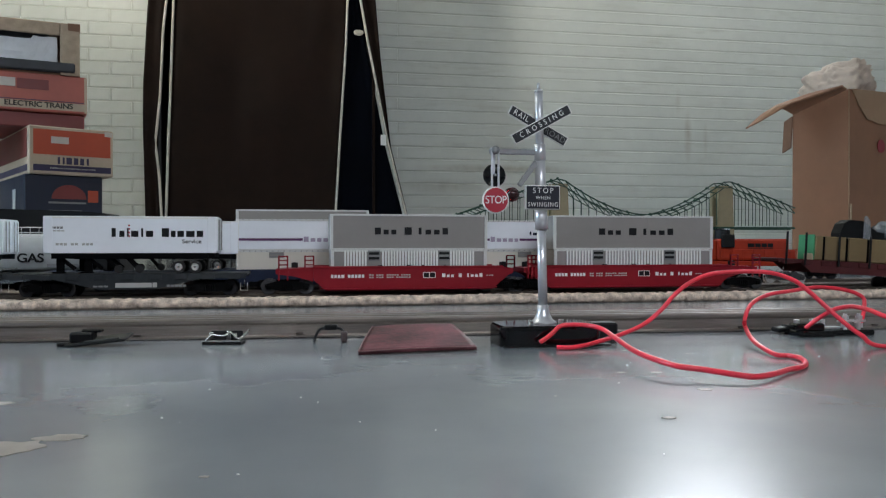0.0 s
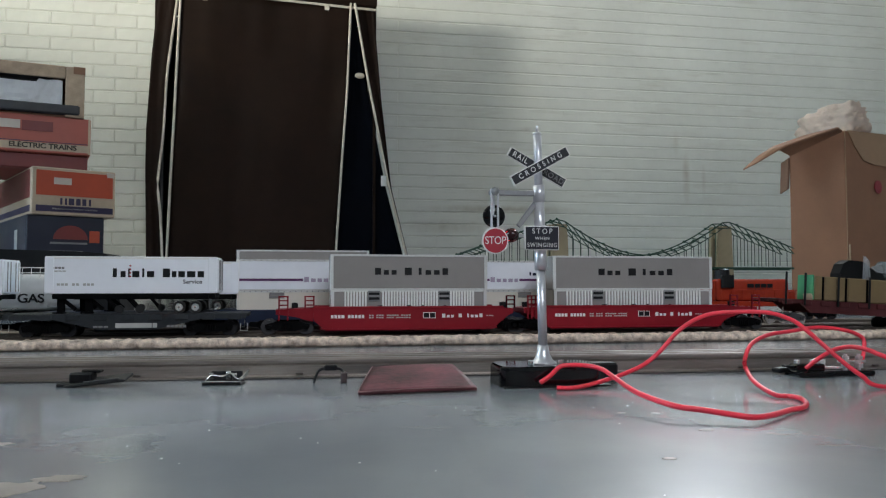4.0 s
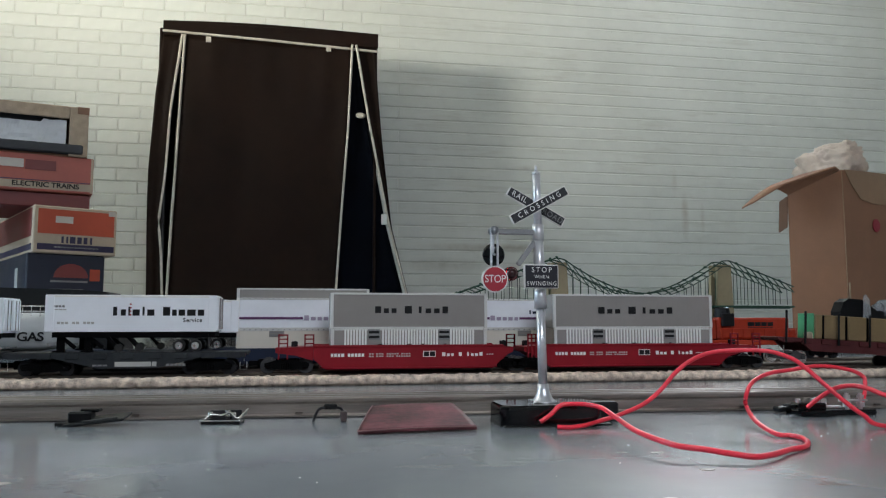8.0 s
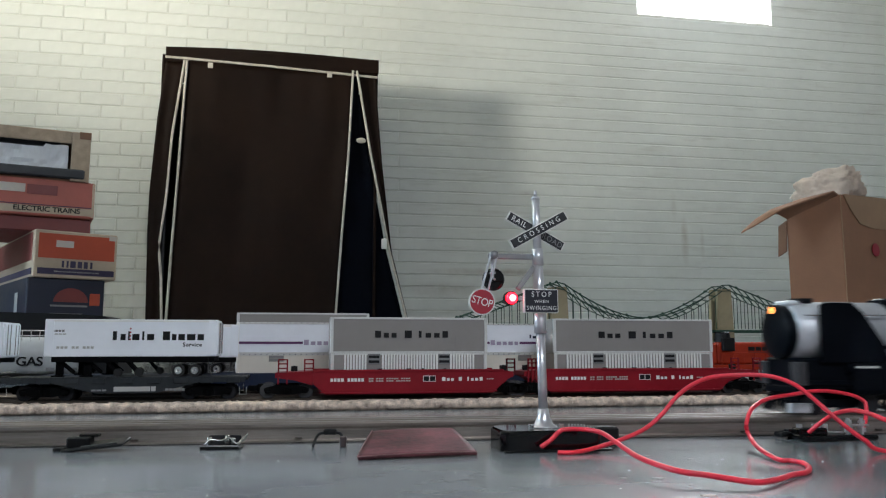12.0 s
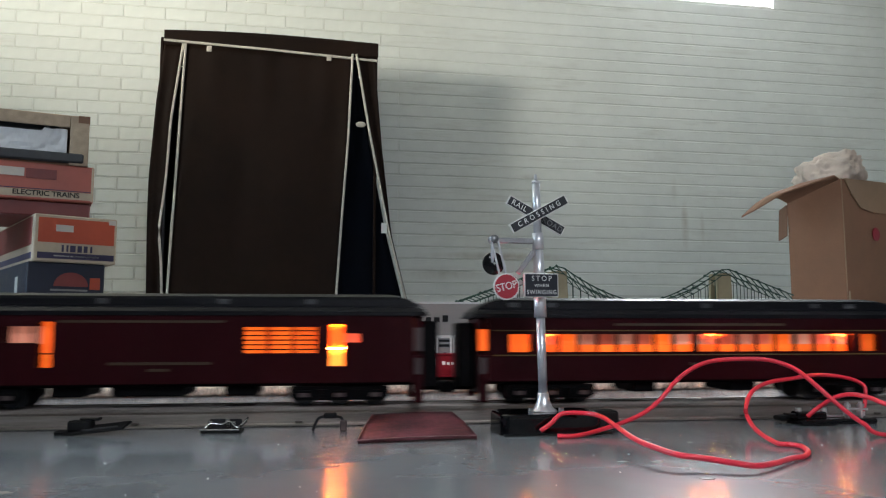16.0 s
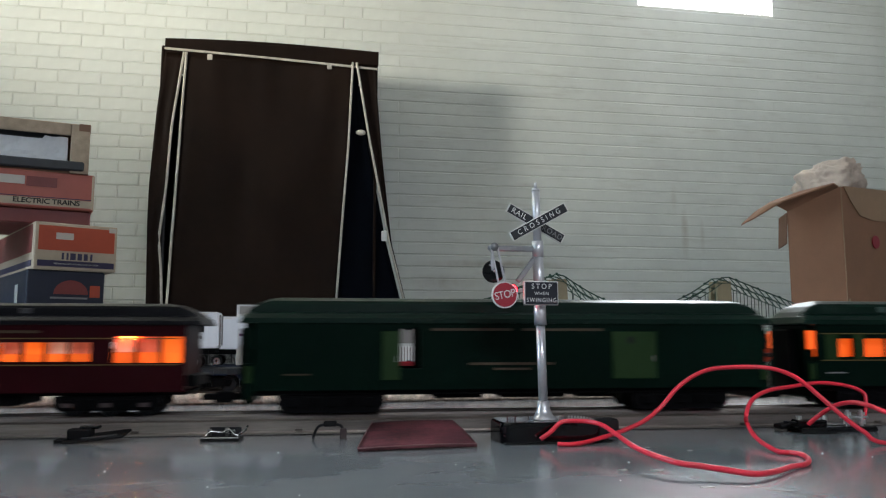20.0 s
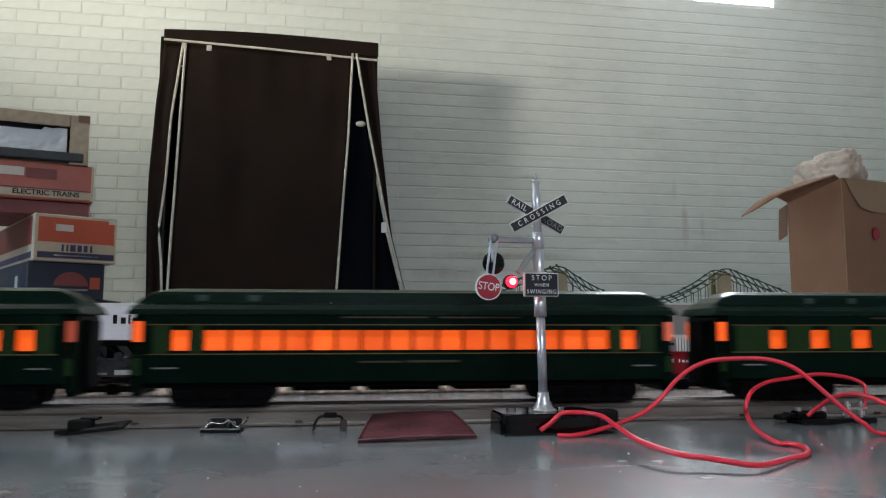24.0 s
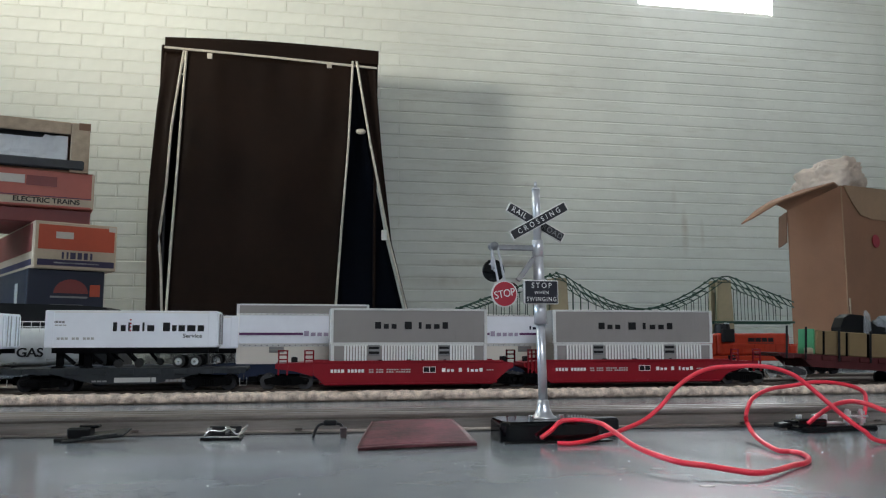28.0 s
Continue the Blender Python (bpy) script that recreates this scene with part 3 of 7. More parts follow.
def wardrobe():
    y = 3.75
    w = thing("wardrobe", None, "tall dark brown fabric wardrobe with cream piping, zips half open", "wardrobe")
    top = 1.505
    left = lerp_table([(0, -0.705), (0.123, -0.710), (0.408, -0.719), (0.541, -0.718), (0.797, -0.698), (1, -0.672)])
    right = lerp_table([(0, 0.555), (0.128, 0.508), (0.363, 0.425), (0.499, 0.403), (0.662, 0.376), (0.897, 0.347), (1, 0.338)])
    zl0 = lerp_table([(0, -0.626), (0.123, -0.635), (0.257, -0.645), (0.359, -0.661), (0.52, -0.638), (0.733, -0.625), (1, -0.581)])
    zl1 = lerp_table([(0, -0.621), (0.123, -0.615), (0.366, -0.604), (0.521, -0.595), (0.735, -0.584), (1, -0.570)])
    zr0 = lerp_table([(0, 0.146), (0.144, 0.158), (0.425, 0.181), (0.691, 0.206), (1, 0.223)])
    zr1 = lerp_table([(0, 0.543), (0.128, 0.497), (0.371, 0.408), (0.52, 0.367), (0.729, 0.308), (1, 0.242)])
    hem = 1.437
    part("front_panel", cloth(zl1, zr0, y, 0.03, hem, 40, 40, 0.022, 3.1), "fabric_brown", w, smooth=True)
    part("side_flap", cloth(left, zl0, y + 0.004, 0.03, hem, 8, 40, 0.012, 7.7), "fabric_brown", w, smooth=True)
    part("side_flap", cloth(zr1, right, y + 0.004, 0.03, hem, 10, 40, 0.014, 9.2), "fabric_brown", w, smooth=True)
    part("top_band", box(B(), -0.672, 0.352, y - 0.006, y + 0.004, hem - 0.004, top, 0.003), "fabric_brown", w)
    bm = B()
    secs = []
    for i in range(25):
        x = -0.672 + 1.024 * i / 24
        up = 0.030 * math.sin(math.pi * i / 24) * (1 - 0.4 * i / 24)
        secs.append([(x, y - 0.004, top - 0.02), (x, y - 0.004, top + up * 0.5), (x, y + 0.2, top + up), (x, y + 0.46, top + up * 0.4), (x, y + 0.46, top - 0.02)])
    part("top_cover", loft(bm, secs), "fabric_brown", w, smooth=False)
    part("side_panel", box(B(), -0.69, -0.675, y + 0.012, y + 0.46, 0.03, top - 0.03, 0.004), "fabric_brown", w)
    part("side_panel", box(B(), 0.335, 0.35, y + 0.012, y + 0.46, 0.03, top - 0.03, 0.004), "fabric_brown", w)
    part("back_panel", box(B(), -0.675, 0.335, y + 0.445, y + 0.46, 0.03, top - 0.03, 0.004), "fabric_dark", w)
    for nm, fn, zt in (("piping", zl0, hem), ("piping", zl1, hem), ("piping", zr0, hem), ("piping", zr1, hem)):
        pts = [(fn(k / 24), y - 0.018, 0.03 + (zt - 0.03) * k / 24) for k in range(25)]
        part(nm, tube(B(), pts, 0.0065, 6), "piping", w, "cream fabric piping", smooth=True)
    part("piping", tube(B(), [(-0.672, y - 0.009, hem + 0.016), (-0.2, y - 0.009, hem), (0.345, y - 0.009, hem - 0.024)], 0.006, 6), "piping", w)
    for x, z in ((-0.462, 1.425), (0.108, 1.415)):
        part("tie_tape", box(B(), x - 0.012, x + 0.012, y - 0.016, y - 0.011, z - 0.018, z + 0.010, 0.002), "piping", w)
    part("label_tag", box(B(), 0.372, 0.398, y - 0.028, y - 0.024, 0.545, 0.595, 0.001), "white_print", w, "small white label tag")
    part("knot", ball(B(), (0.268, y - 0.008, 1.085), 0.018, 1.4, 0.6, 0.8), "piping", w, smooth=True)
    for px in (-0.655, 0.318):
        for py in (y + 0.06, y + 0.43):
            part("pole", cyl(B(), (px, py, 0), (px, py, top - 0.04), 0.008, seg=10), "pipe_iron", w)
    part("inner_lining", cloth(zr0, lerp_table([(0, 0.530), (0.128, 0.486), (0.371, 0.398), (0.52, 0.357), (0.729, 0.300), (1, 0.238)]), y + 0.024, 0.03, hem, 10, 30, 0.006, 2.2), "fabric_dark", w, "dark navy inner lining", smooth=True)
    part("hanging_clothes", cloth(lerp_table([(0, 0.05), (1, 0.05)]), lerp_table([(0, 0.32), (1, 0.32)]), y + 0.15, 0.25, 1.25, 20, 20, 0.05, 4.4), "fabric_dark", w, "dark navy hanging clothes", smooth=True)
    return w


wardrobe()


# ---- stacked train boxes ----
def train_box(xr, yr, z0, z1, w, d, rz, base, front, left, label):
    """A closed printed box; its right front corner stands at (xr, yr). front, left: (name, from, to, low, high, material) in parts of the face."""
    b = thing("train_box", pose(xr, yr, z0, 0, 0, rz), label, "cardboard box", "stacked train boxes")
    h = z1 - z0
    part("carton", box(B(), -w, 0, 0, d, 0, h, 0.003), base, b)
    for nm, a, c, e, g, mt in front:
        part(nm, box(B(), -w + a * w, -w + c * w, -0.0012, 0.0005, e * h, g * h), mt, b)
    for nm, a, c, e, g, mt in left:
        part(nm, box(B(), -w - 0.0012, -w + 0.0005, d - c * d, d - a * d, e * h, g * h), mt, b)
    return b


def box_stack():
    # bottom box, dark blue with a round picture
    b = train_box(-0.572, 2.405, 0.0, 0.2665, 0.205, 0.62, 29, "box_blue", [("print_bar", 0.30, 0.78, 0.70, 0.72, "dim_print"), ("print_bar", 0.30, 0.72, 0.60, 0.63, "dim_print")],
                  [("print_bar", 0.76, 0.82, 0.62, 0.86, "grey_print")], "dark blue printed train box at the bottom of a stack")
    bm = B()
    secs = [[(-0.090 + 0.046 * math.cos(a), y, 0.200 + 0.040 * math.sin(a)) for a in [math.pi * k / 14 for k in range(15)]] for y in (-0.0012, 0.0004)]
    part("picture_print", loft(bm, secs), "box_red", b, "faded red round picture")
    part("price_sticker", box(B(), -0.040, -0.012, -0.0016, 0.0004, 0.192, 0.226, 0.0005), "box_orange", b)
    # orange box with a cream band
    b = train_box(-0.543, 2.408, 0.2670, 0.4010, 0.222, 0.62, 29, "box_cream", [
        ("print_panel", 0.05, 0.965, 0.41, 0.93, "box_orange"), ("print_band", 0.05, 0.97, 0.07, 0.20, "box_navy"), ("print_bar", 0.24, 0.78, 0.12, 0.15, "grey_print")],
        [("print_panel", 0.02, 0.965, 0.36, 0.95, "box_red"), ("print_band", 0.02, 0.97, 0.07, 0.20, "box_navy")], "orange and cream train box in a stack")
    part("paper_label", box(B(), -0.166, -0.120, -0.0018, 0.0004, 0.087, 0.106), "label_grey", b)
    part("torn_corner", box(B(), -0.024, -0.004, -0.0018, 0.0004, 0.116, 0.130), "label_grey", b)
    bars(-0.152, -0.064, 0.0300, 0.0490, -0.0012, [0.8, 0.4, 1.1, 0.9, 0.8, 0.8], "box_navy", b, "print_block", 0.22, shapes="ibbbbi")
    # flat dark red box
    train_box(-0.618, 2.395, 0.4015, 0.4440, 0.46, 0.33, 18, "box_red", [], [], "dark red flat train box in a stack")
    # coral box with lettering
    b = train_box(-0.607, 2.380, 0.4445, 0.5500, 0.46, 0.33, 18, "box_coral", [("print_band", 0, 0.985, 0.06, 0.26, "box_cream"), ("print_edge", 0, 0.985, 0.28, 0.30, "box_navy"), ("edge_line", 0.985, 0.998, 0.02, 0.98, "box_cream")], [],
                  "faded coral red train box with lettering")
    part("paper_label", box(B(), -0.244, -0.180, -0.0018, 0.0004, 0.064, 0.088), "label_grey", b)
    part("paper_label", box(B(), -0.176, -0.098, -0.0018, 0.0004, 0.060, 0.088), "box_red", b)
    letters("ELECTRIC TRAINS", 0.0200, "black_matt", b, pose(-0.122, -0.0022, 0.0180), "lettering", 0.0004, "black lettering", 0.95, 1.12, 0.02)
    bars(-0.38, -0.262, 0.0110, 0.0245, -0.0014, [0.8, 0.4, 1.1, 0.9, 0.8, 0.8], "black_matt", b, "print_block", 0.18)
    # open box on top with wrapped contents
    t = thing("open_box", pose(-0.622, 2.365, 0.5505, 0, 0, 15), "open cardboard box showing wrapped grey contents", "cardboard box", "stacked train boxes")
    w, d, h = 0.46, 0.31, 0.146
    part("side_panel", box(B(), -0.050, 0, 0, 0.008, 0, h, 0.002), "cardboard_edge", t)
    part("top_panel", box(B(), -w, -0.0505, 0, 0.008, h - 0.036, h, 0.002), "cardboard_edge", t)
    # inner panels take the darkened cardboard, so their shade is in the colour
    part("bottom_panel", box(B(), -w, 0, 0.010, d, 0, 0.006), "cardboard_shaded", t)
    part("back_panel", box(B(), -w, 0, d - 0.006, d, 0.0065, h), "cardboard_shaded", t)
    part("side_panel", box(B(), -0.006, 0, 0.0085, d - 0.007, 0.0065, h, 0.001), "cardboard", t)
    part("top_flap", box(B(), -w, -0.007, 0.0085, d - 0.007, h - 0.005, h, 0.001), "cardboard_shaded", t)
    part("tape", box(B(), -0.03, 0.001, -0.001, 0.02, h - 0.02, h + 0.001), "cardboard_shaded", t)
    part("foam_block", box(B(), -w + 0.01, -0.012, -0.006, 0.12, 0.0066, 0.034, 0.004), "foam_grey", t)
    part("foam_block", box(B(), -w + 0.01, -0.080, 0.03, 0.12, 0.092, 0.122, 0.004), "foam_grey", t)
    bm = B()
    secs = []
    for i in range(60):
        x = -w + 0.01 + (w - 0.068) * i / 59
        r = [(0.012 + 0.0035 * noise.noise((x * 45, k * 1.7, 1.0)), z + 0.003 * noise.noise((x * 35, k, 3))) for k, z in enumerate((0.035, 0.046, 0.058, 0.070, 0.082, 0.096 + 0.01 * (x > -0.12)))]
        secs.append([(x, q, z) for q, z in r] + [(x, 0.1, 0.090), (x, 0.1, 0.035)])
    part("plastic_wrap", loft(bm, secs), "plastic_bag", t, "crinkled clear plastic wrap")


box_stack()


# ---- big moving carton ----
def moving_carton():
    c = thing("moving_carton", pose(1.7105, 2.2, 0, 0, 0, 0), "large brown open corrugated carton stuffed with packing paper", "cardboard box")
    H = 0.565
    # the near edge stands at the origin; one side runs off to the left and back, the other to the right and back
    t = 0.006
    a1, a2 = radians(163), radians(22)
    L1, L2 = 0.168, 0.5

    def side(ang, length, z1, flip, nm, mt="cardboard"):
        d = Vector((math.cos(ang), math.sin(ang), 0))
        n = Vector((-d.y, d.x, 0)) * flip
        bm = B()
        loft(bm, [[tuple(d * s + n * o + Vector((0, 0, z))) for s, z in ((0.001, 0), (length, 0), (length, z1[1]), (0.001, z1[0]))] for o in (0, t)])
        return part(nm, bm, mt, c)
    side(a1, L1, (H, H - 0.075), -1, "side_panel")
    side(a2, L2, (H, H + 0.02), 1, "front_panel")
    d1 = Vector((math.cos(a1), math.sin(a1), 0))
    d2 = Vector((math.cos(a2), math.sin(a2), 0))
    # back panels, with inside shade put in by the darkened cardboard
    for o, ang, ln, fl, hh in ((d1 * L1, a2, L2, -1, (H - 0.08, H)), (d2 * L2, a1, L1, 1, (H + 0.02, H - 0.03))):
        d = Vector((math.cos(ang), math.sin(ang), 0))
        n = Vector((-d.y, d.x, 0)) * fl
        bm = B()
        loft(bm, [[tuple(o + d * s + n * q + Vector((0, 0, z))) for s, z in ((0.008, 0.0), (ln - 0.008, 0.0), (ln - 0.008, hh[1]), (0.008, hh[0]))] for q in (0.001, t)])
        part("back_panel", bm, "cardboard_shaded", c)
    part("edge_crease", tube(B(), [(0.0, -0.001, 0.002), (0.002, -0.001, H * 0.5), (0, -0.001, H)], 0.002, 6), "cardboard_pale", c)
    # flap on the left side, folded out and bent down
    bm = B()
    k1, k2 = Vector((-0.01, -0.004, H)), d1 * L1 + Vector((0, 0, H - 0.078))
    secs = []
    for s, out, dz, near in ((0, 0.0, 0.004, 0), (0.3, 0.04, 0.016, 0), (0.55, 0.079, 0.025, 0), (0.8, 0.15, -0.012, 0.62), (1, 0.215, -0.058, 0.86)):
        b = k2 + Vector((-out * 0.97, -out * 0.32, dz))
        a = (k1 + Vector((-out * 0.55, -out * 0.45, dz * 0.1))).lerp(b, near)
        m = (a + b) / 2 + Vector((0, 0, 0.006 * math.sin(s * 3)))
        secs.append([tuple(v) for v in (a, m, b, b + Vector((0, 0, -0.005)), m + Vector((0, 0, -0.005)), a + Vector((0, 0, -0.005)))])
    part("flap", loft(bm, secs), "cardboard", c)
    # small hanging flap; the darker cardboard paints the shadow it hangs in
    bm = B()
    k = d1 * L1
    loft(bm, [[tuple(k + Vector((-0.002 - o, -0.002, 0)) + Vector(p)) for p in ((0, 0, H - 0.085), (-0.014, 0.02, H - 0.10), (-0.020, 0.02, H - 0.20), (-0.005, 0, H - 0.185))] for o in (0, 0.005)])
    part("flap", bm, "cardboard_shaded", c)
    # front flap folded down over the front
    bm = B()
    n2 = Vector((d2.y, -d2.x, 0))
    pts = []
    for s, z in ((0.012, H + 0.002), (0.05, H - 0.045), (0.10, H - 0.088), (0.17, H - 0.098), (0.47, H - 0.090), (0.49, H + 0.022)):
        pts.append(d2 * s + n2 * 0.0015 + Vector((0, 0, z)))
    loft(bm, [[tuple(p + n2 * o) for p in pts] for o in (0, 0.003)])
    part("flap", bm, "cardboard_pale", c, "folded-down light brown flap")
    bm = B()
    e = d2 * 0.185 + n2 * 0.003 + Vector((0, 0, H - 0.17))
    cyl(bm, e, e + n2 * 0.0015, 0.022, seg=20)
    part("printed_mark", bm, "stop_red", c, "round red printed mark")
    part("tape", tube(B(), [(0.010, -0.001, 0.0), (0.010, -0.001, 0.20)], 0.003, 6), "tape", c)
    # packing paper, crumpled
    bm = B()
    bmesh.ops.create_icosphere(bm, subdivisions=5, radius=1.0)
    for v in bm.verts:
        p = v.co.copy()
        f = 1 + 0.24 * noise.noise(p * 1.9 + Vector((3, 1, 0))) + 0.20 * abs(noise.noise(p * 3.6)) + 0.16 * abs(noise.noise(p * 6.5 + Vector((0, 4, 0)))) + 0.07 * abs(noise.noise(p * 14))
        v.co = Vector((p.x * 0.092 * f + 0.088, p.y * 0.11 * f + 0.17, H + 0.034 + p.z * 0.080 * f + 0.022 * max(0, p.x) * f))
    pp = part("packing_paper", bm, "paper", None, smooth=True)
    pp.matrix_basis = pose(1.7105, 2.2, 0)
    tagged(pp, "crumpled off-white packing paper stuffed in the carton", "packing paper")


moving_carton()


# ---- toy suspension bridge ----
def bridge():
    y0, y1 = 1.75, 1.782
    b = thing("toy_bridge", pose(0, 0, 0), "green toy suspension bridge with cream towers", "toy bridge")
    xs = (0.5975, 1.020)
    deck = 0.112
    for x in xs:
        for y in (y0, y1):
            bm = B()
            prism_y(bm, [(x - 0.026, 0), (x + 0.026, 0), (x + 0.017, 0.215), (x - 0.017, 0.215)], y - 0.006, y + 0.006)
            part("tower", bm, "bridge_cream", b)
        part("tower_brace", box(B(), x - 0.014, x + 0.014, y0 + 0.0065, y1 - 0.0065, 0.185, 0.200, 0.002), "bridge_cream", b)
    part("deck", box(B(), 0.28, 1.205, y0 + 0.008, y1 - 0.008, deck - 0.004, deck, 0.001), "bridge_green", b)
    for y in (y0 - 0.008, y1 + 0.008):
        part("deck_girder", box(B(), 0.28, 1.205, y - 0.0012, y + 0.0012, deck - 0.002, deck + 0.003, 0.0005), "bridge_green", b)

        def cable(x):
            m, hs = (xs[0] + xs[1]) / 2, (xs[1] - xs[0]) / 2
            if xs[0] <= x <= xs[1]:
                q = abs(x - m) / hs
                return 0.143 + 0.086 * q ** 1.75
            d = (xs[0] - x) if x < xs[0] else (x - xs[1])
            return max(deck + 0.012, 0.229 - 0.36 * d)
        n = 47
        top = [(0.30 + 0.905 * i / n) for i in range(n + 1)]
        part("main_cable", tube(B(), [(x, y, cable(x)) for x in top], 0.0017, 6), "bridge_green", b, smooth=True)
        part("lower_cable", tube(B(), [(x, y, cable(x) - 0.014) for x in top], 0.0011, 6), "bridge_green", b, smooth=True)
        bm = B()
        for i in range(n):
            xa, xb = top[i], top[i + 1]
            cyl(bm, (xa, y, cable(xa)), (xb, y, cable(xb) - 0.014), 0.0013, seg=5)
            if i % 3 == 0:
                ball(bm, (xa, y, cable(xa) + 0.001), 0.0034, seg=6)
        part("cable_lattice", bm, "bridge_green", b)
        for i in range(1, n):
            x = top[i]
            if min(abs(x - q) for q in xs) > 0.02:
                part("hanger", cyl(B(), (x, y, deck + 0.006), (x, y, cable(x) - 0.014), 0.0009, seg=6), "bridge_green", b)


bridge()


# ---- crossing signal ----
SIG = (0.181, 0.571, 0.0)
PIVOT = (0.1425 - 0.181, -0.004, 0.1449)


def crossing_signal():
    s = thing("crossing_signal", pose(*SIG), "silver toy crossing signal with crossbuck and swinging stop disc", "toy signal")
    # base with rounded ends
    bm = B()
    r = 0.010
    ring = []
    for cx, cy, a0 in ((-0.0275, -0.012, 180), (0.030, -0.012, 270), (0.030, 0.014, 0), (-0.0275, 0.014, 90)):
        for k in range(7):
            a = radians(a0 + 15 * k)
            ring.append((cx + r * math.cos(a), cy + r * math.sin(a)))
    secs = []
    for z, g in ((0.0, 1.0), (0.0123, 1.0), (0.0143, 0.985), (0.0153, 0.95)):
        secs.append([(x * g, y * g, z) for x, y in ring])
    part("base", loft(bm, secs), "black_gloss", s, "glossy black plastic base")
    part("base_plate", box(B(), -0.036, 0.046, -0.0225, 0.024, 0.0, 0.0012, 0.0004), "black_matt", s)
    part("terminal_block", box(B(), 0.0405, 0.062, 0.004, 0.02, 0.0, 0.0140, 0.0015), "black_matt", s)
    part("terminal_tab", box(B(), 0.050, 0.066, -0.004, 0.0035, 0.006, 0.0095, 0.0006, m=pose(0, 0, 0, 0, 12)), "black_matt", s)
    # foot and pole
    top = Vector((-0.0040, 0, 0.196))

    def on(z):
        return Vector((0, 0, 0.0153)).lerp(top, (z - 0.0153) / (0.196 - 0.0153))
    bm = B()
    rings = []
    for z, rr in ((0.0153, 0.0105), (0.0164, 0.0098), (0.0183, 0.0070), (0.0232, 0.0048), (0.029, 0.0041)):
        c = on(z)
        rings.append([(c.x + rr * math.cos(a), c.y + rr * math.sin(a), z) for a in [k * math.pi / 10 for k in range(20)]])
    part("foot_flare", loft(bm, rings), "aluminium", s, smooth=True)
    for dx in (-0.0118, 0.0118):
        part("foot_screw", cyl(B(), (dx, -0.006, 0.0154), (dx, -0.006, 0.0183), 0.0022, seg=8), "chrome", s)
    part("pole", cyl(B(), on(0.027), on(0.0865), 0.0034, seg=20), "aluminium", s, smooth=True)
    part("collar", cyl(B(), on(0.0858), on(0.1040), 0.0048, 0.0045, seg=20), "aluminium", s, smooth=True)
    part("upper_pole", cyl(B(), on(0.1035), on(0.1380), 0.0046, 0.0038, seg=20), "aluminium", s, smooth=True)
    part("collar", cyl(B(), on(0.1378), on(0.1505), 0.0044, seg=20), "aluminium", s, smooth=True)
    part("upper_pole", cyl(B(), on(0.150), on(0.1895), 0.0031, seg=20), "aluminium", s, smooth=True)
    bm = B()
    cyl(bm, on(0.1895), on(0.1915), 0.0036, 0.0028, seg=16)
    cyl(bm, on(0.1915), on(0.1965), 0.0013, 0.0010, seg=12)
    part("finial", bm, "aluminium", s, smooth=True)
    # crossbuck
    for words, ang, yy, tip in (("RAIL    ROAD", 28.5, 0.0036, 1), ("CROSSING", -29.0, -0.0052, 1)):
        c = on(0.1648)
        m = Matrix.Translation((c.x, yy, 0.1648)) @ pose(0, 0, 0, 0, ang, 0)
        board = part("crossbuck_board", box(B(), -0.0252, 0.0252, -0.0008, 0.0008, -0.0040, 0.0040, 0.0003, m=m), "white_print", s, "white edge of the crossbuck board")
        part("board_face", box(B(), -0.0244, 0.0244, -0.0011, -0.00085, -0.0033, 0.0033, m=m), "sign_black", board)
        if words == "CROSSING":
            letters(words, 0.0056, "white_print", board, m @ pose(0, -0.0012, 0), "lettering", 0.0001, "white lettering", 1.80, 0.90)
        else:
            letters("RAIL", 0.0060, "white_print", board, m @ pose(-0.0152, -0.0012, 0), "lettering", 0.0001, "white lettering", 1.25, 0.92)
            # ROAD takes the dim print: the shade over it is put in the colour
            letters("ROAD", 0.0060, "dim_print", board, m @ pose(0.0150, -0.0012, 0), "lettering", 0.0001, "white lettering greyed to paint in its shade", 1.1)
    # arm, brace, rear bell
    part("arm", box(B(), PIVOT[0] + 0.002, -0.0065, -0.0022, 0.0022, 0.1422, 0.1463, 0.0006), "arm_steel", s)
    part("arm_end", cyl(B(), (PIVOT[0], -0.0055, PIVOT[2]), (PIVOT[0], 0.004, PIVOT[2]), 0.0031, seg=18), "arm_steel", s, smooth=True)
    part("brace", box(B(), -0.0019, 0.0019, -0.0018, 0.0018, -0.0112, 0.0112, 0.0004, m=Matrix.Translation((-0.0125, 0, 0.1280)) @ pose(0, 0, 0, 0, 37)), "arm_steel", s)
    bell = part("bell", ball(B(), (PIVOT[0] + 0.0013, 0.004, 0.1268), 0.0088, 1, 0.35, 1, 24), "black_gloss", s, "glossy black round bell", smooth=True)
    part("bell_nut", ball(B(), (PIVOT[0] + 0.0013, 0.0008, 0.1268), 0.0010, seg=8), "chrome", bell)
    part("bell_hanger", box(B(), PIVOT[0] - 0.0012, PIVOT[0] + 0.0012, 0.0010, 0.0026, 0.127, 0.1449, 0.0003), "aluminium", s)
    # warning sign
    sign = part("warning_sign", box(B(), -0.0170, 0.0098, -0.0100, -0.0062, 0.1008, 0.1188, 0.0006), "white_print", s, "white-edged warning sign")
    part("sign_face", box(B(), -0.0162, 0.0090, -0.0104, -0.01005, 0.1015, 0.1181), "sign_navy", sign)
    letters("STOP", 0.0056, "white_print", sign, pose(-0.0036, -0.0106, 0.1147), "lettering", 0.0001, "white lettering", 1.45, 0.92)
